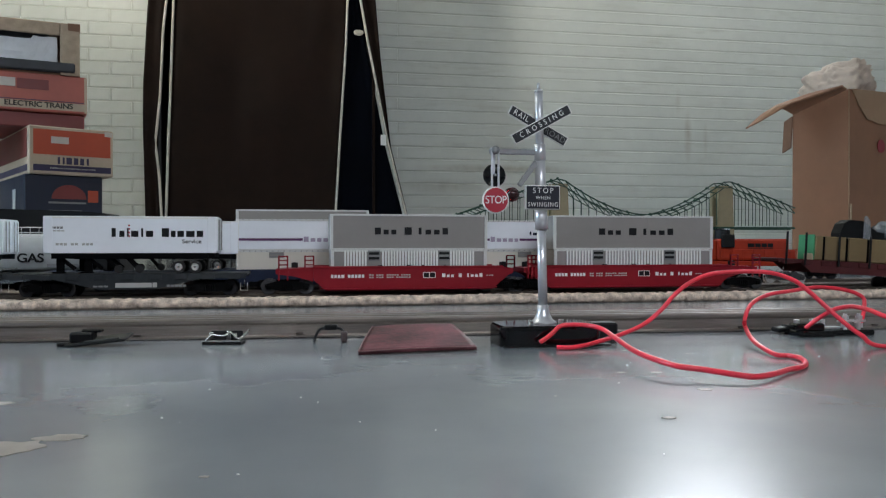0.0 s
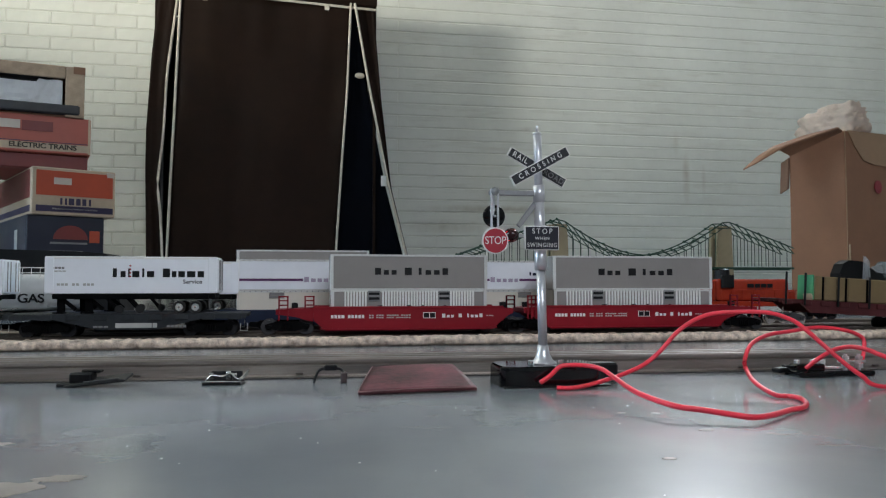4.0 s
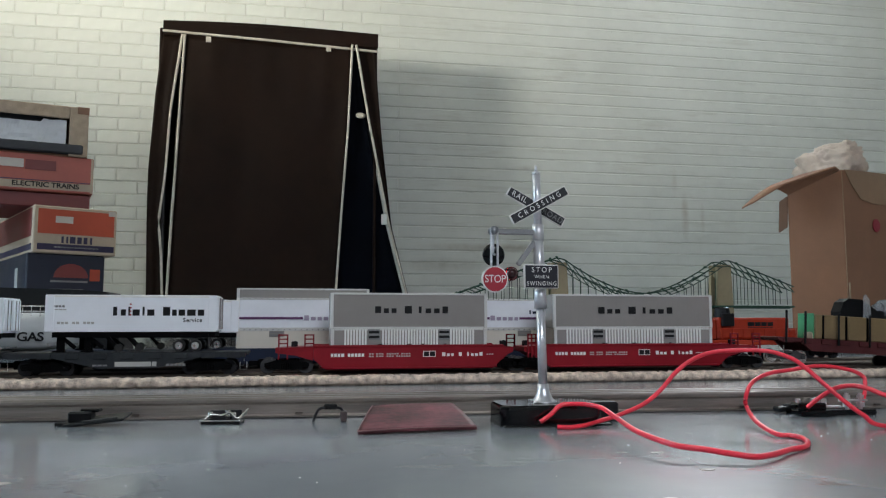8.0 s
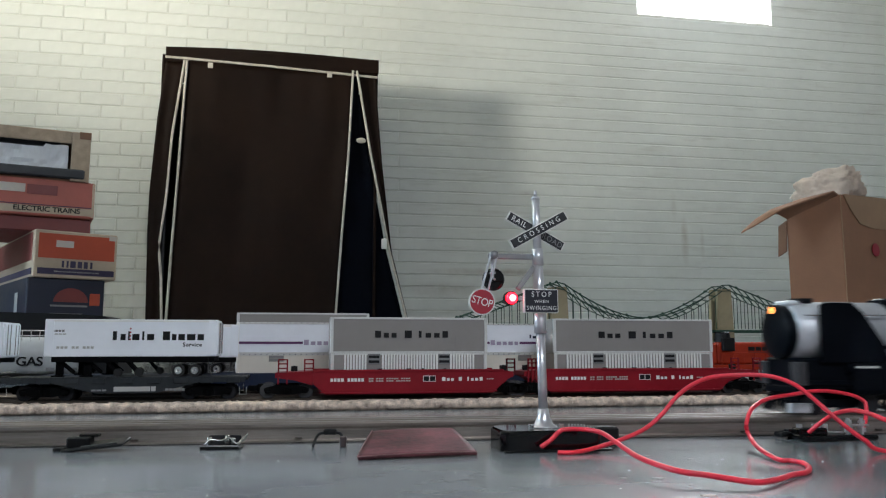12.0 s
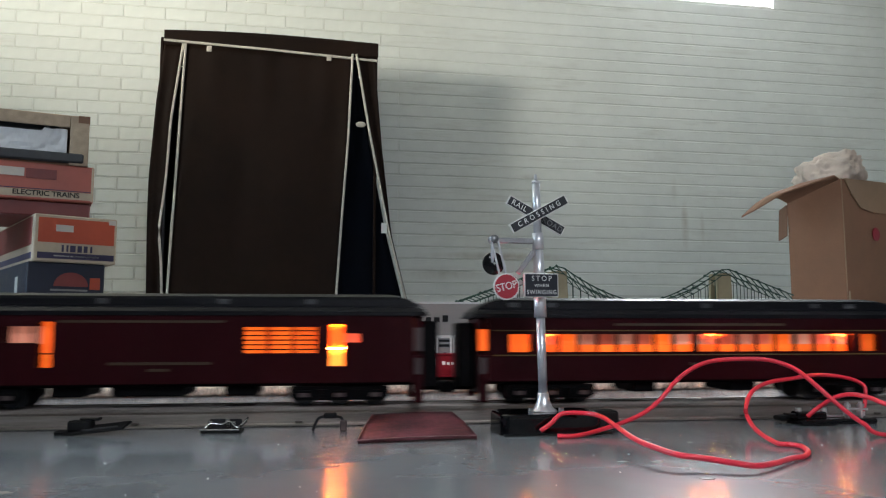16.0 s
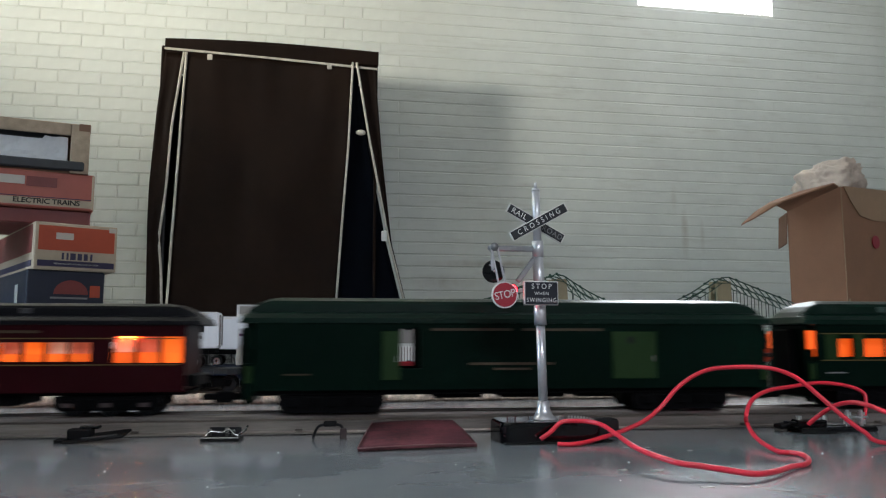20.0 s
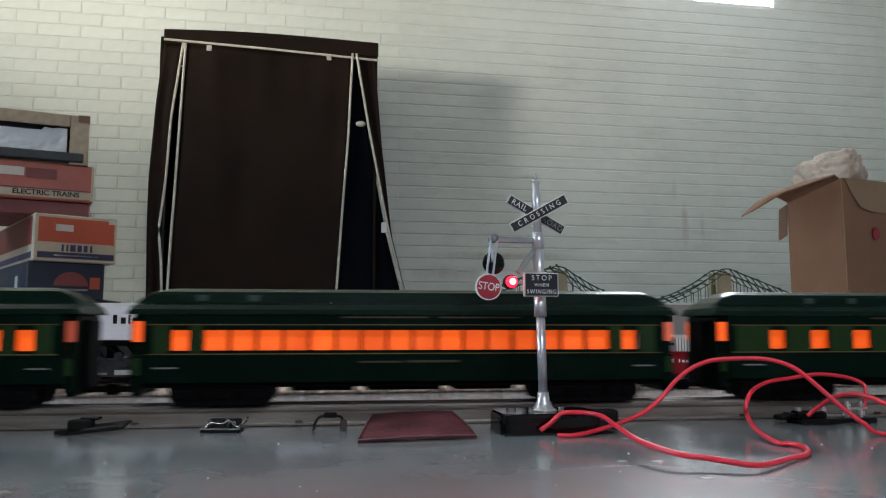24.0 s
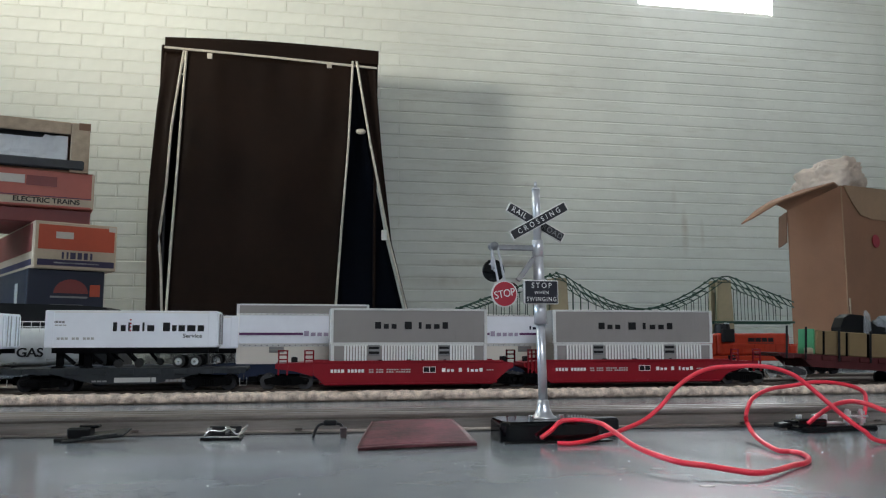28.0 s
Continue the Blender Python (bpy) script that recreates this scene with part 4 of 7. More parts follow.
    letters("WHEN", 0.0034, "white_print", sign, pose(-0.0036, -0.0106, 0.1094), "lettering", 0.0001, "white lettering", 1.2)
    letters("SWINGING", 0.0046, "white_print", sign, pose(-0.0036, -0.0106, 0.1044), "lettering", 0.0001, "white lettering", 1.25, 0.86)
    # lamp: a socket that turns its lit or its blank side to the road
    part("lamp_bracket", box(B(), -0.0275, -0.0040, 0.0060, 0.0069, 0.1110, 0.1138, 0.0003), "grey_print", s)
    bm = B()
    cup = [[(-0.024 + r * math.cos(a), y, 0.1124 + r * math.sin(a)) for a in [k * math.pi / 10 for k in range(20)]] for r, y in ((0.0048, 0.0052), (0.0048, 0.0005), (0.0053, 0.0003), (0.0055, 0.0058), (0.0024, 0.0059))]
    loft(bm, cup, caps=True)
    part("lamp_socket", bm, "black_matt", s, "black lamp socket")
    bm = B()
    loft(bm, [[(0.0046 * math.cos(e) * math.cos(a), 0.0046 * math.sin(e), 0.0046 * math.cos(e) * math.sin(a)) for a in [k * math.pi / 14 for k in range(28)]] for e in [radians(q) for q in range(-88, 89, 11)]])
    lamp = part("lamp", bm, "lens_dark", s, "round red lamp, lit on one side", smooth=True)
    lamp.data.materials.append(M["glow_red"])
    lamp.data.materials.append(M["glow_hot"])
    for p in lamp.data.polygons:
        if p.center.y > 0.00005:
            p.material_index = 2 if p.center.y > 0.0038 else 1
    lamp.matrix_basis = pose(-0.024, 0.0004, 0.1124)
    # swinging disc
    sw = part("swing_arm", box(B(), -0.0033, -0.0017, -0.0006, 0.0006, -0.030, 0.002, 0.0003), "aluminium", s)
    sw.matrix_basis = pose(*PIVOT)
    part("swing_rod", box(B(), 0.0017, 0.0033, -0.0006, 0.0006, -0.030, 0.002, 0.0003), "aluminium", sw)
    part("swing_hub", cyl(B(), (0, -0.0012, 0), (0, 0.0012, 0), 0.0027, seg=16), "arm_steel", sw)
    disc = part("stop_disc", cyl(B(), (0, -0.0016, -0.0372), (0, 0.0004, -0.0372), 0.0100, seg=40), "white_print", sw, "white rim of the stop disc")
    face = B()
    cyl(face, (0, -0.0020, -0.0372), (0, -0.00165, -0.0372), 0.0091, seg=40)
    part("disc_face", face, "stop_red", sw, "red face of the stop disc")
    letters("STOP", 0.0082, "white_print", sw, pose(0, -0.0022, -0.0372), "lettering", 0.0001, "white lettering", 0.95, 0.86)
    return s, sw, lamp


signal, swing, lamp_ob = crossing_signal()


# ---- wires, connectors and ramp on the floor ----
def wire(pts, r, label):
    return tagged(part("wire", tube(B(), smooth_path(pts, 8), r, 10), "wire_red", smooth=True), label, "wire", "red wires")


wire([(0.1696, 0.5430, 0.0045), (0.1772, 0.5430, 0.0094), (0.1845, 0.5430, 0.0156), (0.1919, 0.5420, 0.0168), (0.2020, 0.5350, 0.0169), (0.2073, 0.5206, 0.0160), (0.2045, 0.4904, 0.0135), (0.1990, 0.4515, 0.0112), (0.1991, 0.4286, 0.0098), (0.2057, 0.4073, 0.0078), (0.2193, 0.4016, 0.0062), (0.2311, 0.3933, 0.0048), (0.2421, 0.3896, 0.0036), (0.2607, 0.4001, 0.0028), (0.2806, 0.4157, 0.0022), (0.2947, 0.4239, 0.0018), (0.3080, 0.4388, 0.0018), (0.3174, 0.4582, 0.0018), (0.3160, 0.4684, 0.0018), (0.3098, 0.4744, 0.0022), (0.3209, 0.5143, 0.0050), (0.3326, 0.5443, 0.0110), (0.3321, 0.5450, 0.0185), (0.3471, 0.5600, 0.0284), (0.3688, 0.5720, 0.0343), (0.3958, 0.5820, 0.0365), (0.4269, 0.5890, 0.0390), (0.4532, 0.5890, 0.0360), (0.4654, 0.5860, 0.0304), (0.4651, 0.5830, 0.0232), (0.4600, 0.5790, 0.0130), (0.4544, 0.5750, 0.0080)],
     0.00165, "red insulated wire looping over the floor to a track connector")
wire([(0.1793, 0.5345, 0.0018), (0.1878, 0.5315, 0.0018), (0.2002, 0.5366, 0.0022), (0.2136, 0.5435, 0.0038), (0.2338, 0.5520, 0.0072), (0.2551, 0.5570, 0.0141), (0.2705, 0.5600, 0.0240), (0.2836, 0.5600, 0.0374), (0.2964, 0.5580, 0.0468), (0.3099, 0.5530, 0.0525), (0.3288, 0.5450, 0.0543), (0.3472, 0.5370, 0.0537), (0.3596, 0.5280, 0.0489), (0.3661, 0.5200, 0.0419), (0.3742, 0.5100, 0.0303), (0.3853, 0.5030, 0.0180), (0.3951, 0.4990, 0.0099), (0.4107, 0.4977, 0.0019), (0.4700, 0.4900, 0.0017), (0.5600, 0.4600, 0.0017)],
     0.00165, "red insulated wire arching up from the signal base")
wire([(0.4013, 0.5700, 0.0073), (0.4052, 0.5650, 0.0131), (0.4090, 0.5560, 0.0200), (0.4062, 0.5400, 0.0253), (0.4078, 0.5250, 0.0282), (0.4115, 0.5120, 0.0267), (0.4143, 0.5000, 0.0233), (0.4300, 0.4750, 0.0140), (0.4600, 0.4500, 0.0040), (0.4900, 0.4300, 0.0017), (0.5600, 0.4000, 0.0017)],
     0.00175, "short red insulated wire rising from a track connector")


def connector(x, y, rz, style, label):
    c = thing("track_connector", pose(x, y, 0, 0, 0, rz), label, "track connector", "track connectors")
    if style == "dark":
        part("base_plate", box(B(), -0.019, 0.026, -0.009, 0.010, 0.0004, 0.0024, 0.0007, m=pose(0, 0, 0.0022, 9, -6.5, 0)), "black_matt", c)
        part("clip", box(B(), -0.017, 0.000, -0.004, 0.006, 0.0022, 0.0100, 0.0012), "black_matt", c)
        part("clip_jaw", box(B(), -0.010, 0.004, 0.001, 0.008, 0.0095, 0.0118, 0.0007), "black_gloss", c)
        part("foot_lug", box(B(), -0.0255, -0.0165, -0.006, 0.003, 0.0, 0.0026, 0.0008), "black_matt", c)
        part("lever", box(B(), -0.004, 0.022, -0.0085, -0.0070, 0.0020, 0.0034, 0.0004, m=pose(0, 0, 0.0014, 0, -6.5, 0)), "loco_grey", c)
    elif style == "bright":
        part("base_plate", box(B(), -0.0145, 0.0145, -0.009, 0.010, 0.0, 0.002, 0.0007), "black_matt", c)
        part("clip", box(B(), -0.011, 0.013, 0.004, 0.0060, 0.0022, 0.0100, 0.0006, m=pose(0, 0, 0, -10)), "wheel_dark", c)
        part("strip", box(B(), -0.0150, 0.0140, -0.0088, -0.0078, 0.0020, 0.0031, 0.0003), "steel", c)
        for q, h in ((-0.0095, 0.0082), (0.0035, 0.0092), (0.0080, 0.0075)):
            part("lug", box(B(), q - 0.0017, q + 0.0017, 0.0010, 0.0030, 0.0022, h, 0.0006, m=pose(0, 0, 0, 8)), "steel", c)
        part("wire_loop", tube(B(), smooth_path([(-0.012, -0.006, 0.003), (-0.008, -0.004, 0.0068), (0.000, -0.003, 0.0060), (0.006, -0.003, 0.0082), (0.012, -0.005, 0.004), (0.0185, 0.002, 0.0102)], 5), 0.0008, 8), "steel", c, smooth=True)
        part("contact_pin", cyl(B(), (0.0135, -0.008, 0.004), (0.0165, 0.006, 0.007), 0.0009, seg=8), "steel", c)
    else:
        bm = B()
        tube(bm, smooth_path([(-0.012, -0.010, 0.001), (-0.011, -0.004, 0.005), (-0.007, 0.002, 0.0095), (0.007, 0.002, 0.0095), (0.010, -0.003, 0.0055), (0.011, -0.009, 0.001)], 5), 0.0011, 8)
        part("wire_clip", bm, "wheel_dark", c, smooth=True)
        part("clip_head", box(B(), -0.005, 0.005, 0.000, 0.006, 0.0085, 0.0125, 0.0008), "black_matt", c)
        part("clip_leg", box(B(), 0.008, 0.013, -0.010, -0.004, 0.0, 0.008, 0.0008), "step_grey", c)
    return c


connector(-0.150, 0.617, -9, "dark", "black plastic clip-on track connector on the floor")
connector(-0.057, 0.613, -7, "bright", "shiny metal clip-on track connector on the floor")
connector(0.023, 0.612, -5, "wire", "thin bent metal track clip on the floor")


def terminal_connector():
    c = thing("track_connector", pose(0.4255, 0.5855, 0, 0, 0, -3), "black track connector with two chrome wire terminals", "track connector", "track connectors")
    part("base_plate", box(B(), -0.026, 0.040, -0.014, 0.012, 0.0, 0.0045, 0.0012), "black_gloss", c)
    part("clip", box(B(), -0.034, -0.010, 0.004, 0.016, 0.0046, 0.0085, 0.001, m=pose(0, 0, 0, 0, -6)), "black_matt", c)
    part("lever", box(B(), -0.044, -0.018, -0.003, 0.002, 0.0046, 0.0062, 0.0006, m=pose(0, 0, 0, 0, 5, 18)), "black_matt", c)
    blk = part("clamp_block", box(B(), -0.031, -0.006, -0.0165, -0.0040, 0.0046, 0.0105, 0.0012), "black_gloss", c)
    for x in (-0.026, -0.012):
        part("clamp_screw", cyl(B(), (x, -0.008, 0.0106), (x, -0.008, 0.0132), 0.0026, seg=10), "chrome", blk)
    part("clamp_lip", box(B(), -0.030, 0.000, -0.0200, -0.0170, 0.0, 0.0050, 0.0008), "black_gloss", c)
    part("contact_strip", box(B(), -0.008, 0.016, -0.004, 0.006, 0.0046, 0.0066, 0.0005), "chrome", c)
    for x, h in ((-0.002, 0.0130), (0.004, 0.0120)):
        part("terminal_nut", cyl(B(), (x, 0.004, 0.0067), (x, 0.004, h), 0.0028, seg=10), "chrome", c)
    for x in (0.017, 0.029):
        t = part("terminal_post", cyl(B(), (x, -0.008, 0.0046), (x, -0.008, 0.0175), 0.0016, seg=10), "chrome", c)
        part("terminal_nut", cyl(B(), (x, -0.008, 0.0062), (x, -0.008, 0.0100), 0.0034, seg=10), "chrome", t)
        part("terminal_cap", cyl(B(), (x, -0.008, 0.0132), (x, -0.008, 0.0160), 0.0030, seg=10), "chrome", t)
        part("spring_arm", box(B(), x - 0.007, x + 0.006, -0.0095, -0.0065, 0.0105, 0.0125, 0.0005, m=pose(0, 0, 0)), "chrome", t)


terminal_connector()


def ramp_mat():
    nx, ny = 20, 14
    r = thing("rubber_ramp", None, "dark maroon rubber mat leaning on the front rail", "rubber mat")
    f0, f1, b0, b1 = Vector((0.0388, 0.5330, 0.0022)), Vector((0.1224, 0.5400, 0.0026)), Vector((0.0560, 0.6150, 0.0105)), Vector((0.1200, 0.6190, 0.0112))
    bm = B()
    top, bot = [], []
    for j in range(ny + 1):
        v = j / ny
        rt, rb = [], []
        for i in range(nx + 1):
            u = i / nx
            p = f0.lerp(f1, u).lerp(b0.lerp(b1, u), v)
            p.z += 0.0010 * math.sin(math.pi * v) + 0.0008 * math.sin(math.pi * u)
            rt.append(bm.verts.new(p))
            rb.append(bm.verts.new(p - Vector((0, 0, 0.0020))))
        top.append(rt)
        bot.append(rb)
    for j in range(ny):
        for i in range(nx):
            bm.faces.new((top[j][i], top[j][i + 1], top[j + 1][i + 1], top[j + 1][i]))
            bm.faces.new((bot[j][i], bot[j + 1][i], bot[j + 1][i + 1], bot[j][i + 1]))
    for j in range(ny):
        bm.faces.new((top[j][0], top[j + 1][0], bot[j + 1][0], bot[j][0]))
        bm.faces.new((top[j][nx], bot[j][nx], bot[j + 1][nx], top[j + 1][nx]))
    for i in range(nx):
        bm.faces.new((top[0][i], bot[0][i], bot[0][i + 1], top[0][i + 1]))
        bm.faces.new((top[ny][i], top[ny][i + 1], bot[ny][i + 1], bot[ny][i]))
    part("mat_sheet", bm, "maroon_rubber", r, smooth=True)
    part("worn_edge", tube(B(), [f0.lerp(f1, k / 8) + Vector((0, -0.0003, 0.0002 + 0.0008 * math.sin(math.pi * k / 8))) for k in range(9)], 0.0005, 6), "maroon_edge", r)
    part("worn_edge", tube(B(), [f0.lerp(b0, k / 8) + Vector((-0.0003, 0, 0.0002 + 0.0010 * math.sin(math.pi * k / 8))) for k in range(9)], 0.0005, 6), "maroon_edge", r)


ramp_mat()


def floor_specks():
    rng = random.Random(12)
    bm = B()
    for k in range(70):
        x, y = rng.uniform(-0.5, 0.75), rng.uniform(0.26, 0.58)
        r = rng.uniform(0.0002, 0.0006) * (0.4 + y)
        ball(bm, (x, y, r * 0.4), r, rng.uniform(0.8, 1.8), 1, 0.6, 6)
    tagged(part("floor_grit", bm, "white_print"), "tiny pale specks of grit scattered on the grey floor", "grit", kind="stuff")


floor_specks()


# ---- freight cars on the rear tracks ----
RZ = 0.0125


def freight_truck(parent, x, frame_mat="underframe", wheel_mat="wheel_dark"):
    """A two-axle truck: side frames, bolster, wheels."""
    t = part("truck", box(B(), x - 0.006, x + 0.006, -0.024, 0.024, RZ + 0.006, RZ + 0.014, 0.001), "underframe", parent)
    for y in (-0.0235, 0.0205):
        bm = B()
        prism_y(bm, [(x - 0.027, RZ + 0.0085), (x - 0.010, RZ + 0.0045), (x + 0.010, RZ + 0.0045), (x + 0.027, RZ + 0.0085), (x + 0.027, RZ + 0.0125), (x + 0.012, RZ + 0.0165), (x - 0.012, RZ + 0.0165), (x - 0.027, RZ + 0.0125)], y, y + 0.003)
        for k in range(-2, 3):
            cyl(bm, (x + k * 0.0028, y - 0.0008, RZ + 0.0055), (x + k * 0.0028, y - 0.0008, RZ + 0.0125), 0.0012, seg=6)
        for d in (-0.0225, 0.0225):
            box(bm, x + d - 0.0032, x + d + 0.0032, y - 0.0015, y + 0.004, RZ + 0.0062, RZ + 0.0118, 0.0008)
        part("side_frame", bm, frame_mat, t)
    for d in (-0.0225, 0.0225):
        for s in (-1, 1):
            bm = B()
            cyl(bm, (x + d, s * 0.0150, RZ + 0.0088), (x + d, s * 0.0190, RZ + 0.0088), 0.0088, seg=22)
            cyl(bm, (x + d, s * 0.0135, RZ + 0.0088), (x + d, s * 0.0150, RZ + 0.0088), 0.0100, seg=22)
            part("wheel", bm, wheel_mat, t)
    return t


def coupler(parent, x, sgn, z=None):
    z = RZ + 0.012 if z is None else z
    bm = box(B(), min(x, x + sgn * 0.018), max(x, x + sgn * 0.018), -0.003, 0.003, z - 0.003, z + 0.003, 0.001)
    box(bm, min(x + sgn * 0.014, x + sgn * 0.022), max(x + sgn * 0.014, x + sgn * 0.022), -0.006, 0.006, z - 0.005, z + 0.005, 0.0015)
    part("coupler", bm, "underframe", parent)


def container(x0, x1, z0, z1, yc, kind, label, group):
    """A shipping container with posts and rails; the origin is the near lower corner."""
    c = thing("shipping_container", pose(x0, yc - 0.027, z0), label, "shipping container", group)
    w, d, h = x1 - x0, 0.054, z1 - z0
    body = dict(grey="cont_grey", ribbed="cont_grey", white="cont_white", cream="cont_cream")[kind]
    part("shell", box(B(), 0, w, 0.0008, d - 0.0008, 0, h, 0.0006), body, c)
    for x in (0, w - 0.004):
        for y in (-0.0002, d - 0.0036):
            part("corner_post", box(B(), x, x + 0.004, y, y + 0.0038, 0, h, 0.0004), "white_print" if kind == "white" else "cont_cream" if kind == "cream" else "cont_silver", c)
    part("top_rail", box(B(), 0.0042, w - 0.0042, 0.0000, 0.0024, h - 0.0022, h + 0.0002, 0.0003), "cont_silver", c)
    part("bottom_rail", box(B(), 0.0042, w - 0.0042, 0.0000, 0.0024, -0.0000, 0.0018, 0.0003), "cont_silver", c)
    if kind == "ribbed":
        a, b, n = 0.016, w - 0.016, 46
        for k in range(n):
            x = a + (b - a) * (k + 0.5) / n
            if abs(x - w * 0.27) < 0.0085 or abs(x - w * 0.72) < 0.0085:
                continue
            part("rib", box(B(), x - 0.0011, x + 0.0011, -0.0006, 0.0010, 0.002, h - 0.001), "white_print", c)
        for q in (0.27, 0.72):
            v = part("vent", box(B(), w * q - 0.0075, w * q + 0.0075, -0.0008, 0.001, h - 0.014, h - 0.0008, 0.0003), "dim_print", c)
            for zz in (h - 0.0045, h - 0.0105):
                part("vent_slot", box(B(), w * q - 0.0066, w * q + 0.0066, -0.0011, -0.0007, zz - 0.0016, zz + 0.0016), "black_matt", v)
    elif kind == "grey":
        n = 40
        bm = B()
        for k in range(n):
            x = 0.006 + (w - 0.012) * (k + 0.5) / n
            box(bm, x - 0.0004, x + 0.0004, 0.00066, 0.0009, 0.002, h - 0.0025)
        part("panel_seams", bm, "cont_grey", c)
    else:
        bm = B()
        for k in range(26):
            x = 0.006 + (w - 0.012) * (k + 0.5) / 26
            box(bm, x - 0.0008, x + 0.0008, -0.0004, 0.001, h - 0.0012, h - 0.0002)
        part("rivet_strip", bm, "dim_print", c)
    return c


def well_car(xa, xb, ca, cb, single):
    """A red well car from xa to xb with two stacked containers from ca to cb."""
    w = thing("well_car", pose(xa, YA, 0), "bright red toy well car carrying stacked grey containers", "toy freight car", "container train")
    L = xb - xa
    a, b = ca - xa, cb - xa
    for y in (-0.0315, 0.0285):
        bm = B()
        prism_y(bm, [(a - 0.020, 0.0455), (b + 0.020, 0.0455), (b + 0.020, 0.030), (b + 0.006, 0.0175), (a - 0.006, 0.0175), (a - 0.020, 0.030)], y, y + 0.003)
        box(bm, a - 0.020, b + 0.020, y - 0.001, y + 0.004, 0.0440, 0.0470, 0.0006)
        box(bm, a - 0.006, b + 0.006, y - 0.001, y + 0.004, 0.0172, 0.0195, 0.0006)
        part("side_sill", bm, "car_red", w)
    part("well_floor", box(B(), a - 0.012, b + 0.012, -0.0284, 0.0284, 0.0185, 0.0205), "car_red", w)
    for x0, x1, s in ((0.0, a - 0.0205, -1), (b + 0.0205, L, 1)):
        bm = B()
        lo, hi = (x0, x1) if s < 0 else (x1, x0)
        prism_y(bm, [(lo, 0.0375), (lo, 0.0435), (hi, 0.0455), (hi, 0.028), ((lo + hi) / 2, 0.0345)], -0.026, 0.026)
        part("end_platform", bm, "car_red", w)
        for px in (min(x0, x1) + 0.004, max(x0, x1) - 0.010):
            bm = B()
            for q in (px, px + 0.0105):
                box(bm, q - 0.0009, q + 0.0009, -0.0310, -0.0292, 0.030 if s * (px - (x0 + x1) / 2) > 0 else 0.044, 0.0600)
            for zz in (0.0595, 0.0545, 0.049):
                box(bm, px - 0.0009, px + 0.0114, -0.0310, -0.0292, zz - 0.0008, zz + 0.0008)
            part("ladder_rail", bm, "car_red", w)
        part("brake_wheel", cyl(B(), ((x0 + x1) / 2, -0.004, 0.0480), ((x0 + x1) / 2, -0.002, 0.0480), 0.0036, seg=16), "black_matt", w)
        part("brake_stand", box(B(), (x0 + x1) / 2 - 0.004, (x0 + x1) / 2 + 0.004, -0.0015, 0.004, 0.0435, 0.0510, 0.0006), "black_matt", w)
    for x in ((0.014, L - 0.012) if single else (0.010, L - 0.020)):
        freight_truck(w, x, "underframe", "loco_grey")
    coupler(w, 0.0, -1)
    coupler(w, L, 1)
    y = -0.0316
    # reporting marks and name, as plain blocks
    bars(a + 0.001, a + 0.042, 0.0325, 0.0365, y, [1, 1, 1, 1.2, 0, 1, 1, 1, 1, 1], "white_print", w, "print_block", 0.35)
    bars(a + 0.048, a + 0.066, 0.0350, 0.0366, y, [1, 1, 0, 1, 1, 1], "grey_print", w, "print_block", 0.3)
    bars(a + 0.048, a + 0.066, 0.0322, 0.0338, y, [1, 1, 0, 1, 1, 1], "grey_print", w, "print_block", 0.3)
    bars(a + 0.070, a + 0.100, 0.0350, 0.0366, y, [1, 1, 1, 1, 1, 0, 1, 1, 1, 1], "grey_print", w, "print_block", 0.3)
    bars(a + 0.070, a + 0.100, 0.0322, 0.0338, y, [1, 1, 1, 0, 1, 1, 1, 1, 1, 1], "grey_print", w, "print_block", 0.3)
    pl = part("data_plate", box(B(), a + 0.116, a + 0.132, -0.0318, -0.0315, 0.0318, 0.0392), "white_print", w)
    for q in (0.1168, 0.1246):
        part("plate_panel", box(B(), a + q, a + q + 0.0068, -0.0320, -0.03182, 0.0325, 0.0385), "black_matt", pl)
    bars(a + 0.140, a + 0.193, 0.0325, 0.0372, y, [1.1, 0.9, 0.9, 0, 1.0, 0, 0.9, 0.9, 1, 1], "white_print", w, "print_block", 0.30, shapes="bnnnbninnb")
    bars(a + 0.198, a + 0.207, 0.0340, 0.0352, y, [1, 1, 1], "grey_print", w, "print_block", 0.3)
    # containers
    lo = container(ca + 0.001, cb - 0.001, 0.0206, 0.0672, YA, "ribbed", "silver ribbed lower shipping container in a red well car", "containers")
    wl = cb - ca - 0.002
    bars(wl * 0.29, wl * 0.74, 0.0210, 0.0275, -0.0008, [1.1, 0.9, 0.9, 0, 1.1, 0, 0.9, 0.9, 1, 1], "black_matt", lo, "print_block", 0.55, shapes="bnnnbninni")
    up = container(ca, cb, 0.0676, 0.1118, YA, "grey", "grey upper shipping container stacked on a silver one", "containers")
    wu = cb - ca
    bars(wu * 0.275, wu * 0.415, 0.0190, 0.0275, 0.0002, [1.2, 1, 1], "black_matt", up, "print_block", 0.35, shapes="bnn")
    part("brand_mark", box(B(), wu * 0.465, wu * 0.51, -0.0002, 0.0006, 0.0185, 0.0280), "black_matt", up)
    bars(wu * 0.545, wu * 0.745, 0.0190, 0.0275, 0.0002, [0.9, 1, 1, 1], "black_matt", up, "print_block", 0.35, shapes="innb")
    return w


well_car(-0.0309, 0.2700, 0.0350, 0.2355, True)
well_car(0.2845, 0.6170, 0.3240, 0.5500, False)


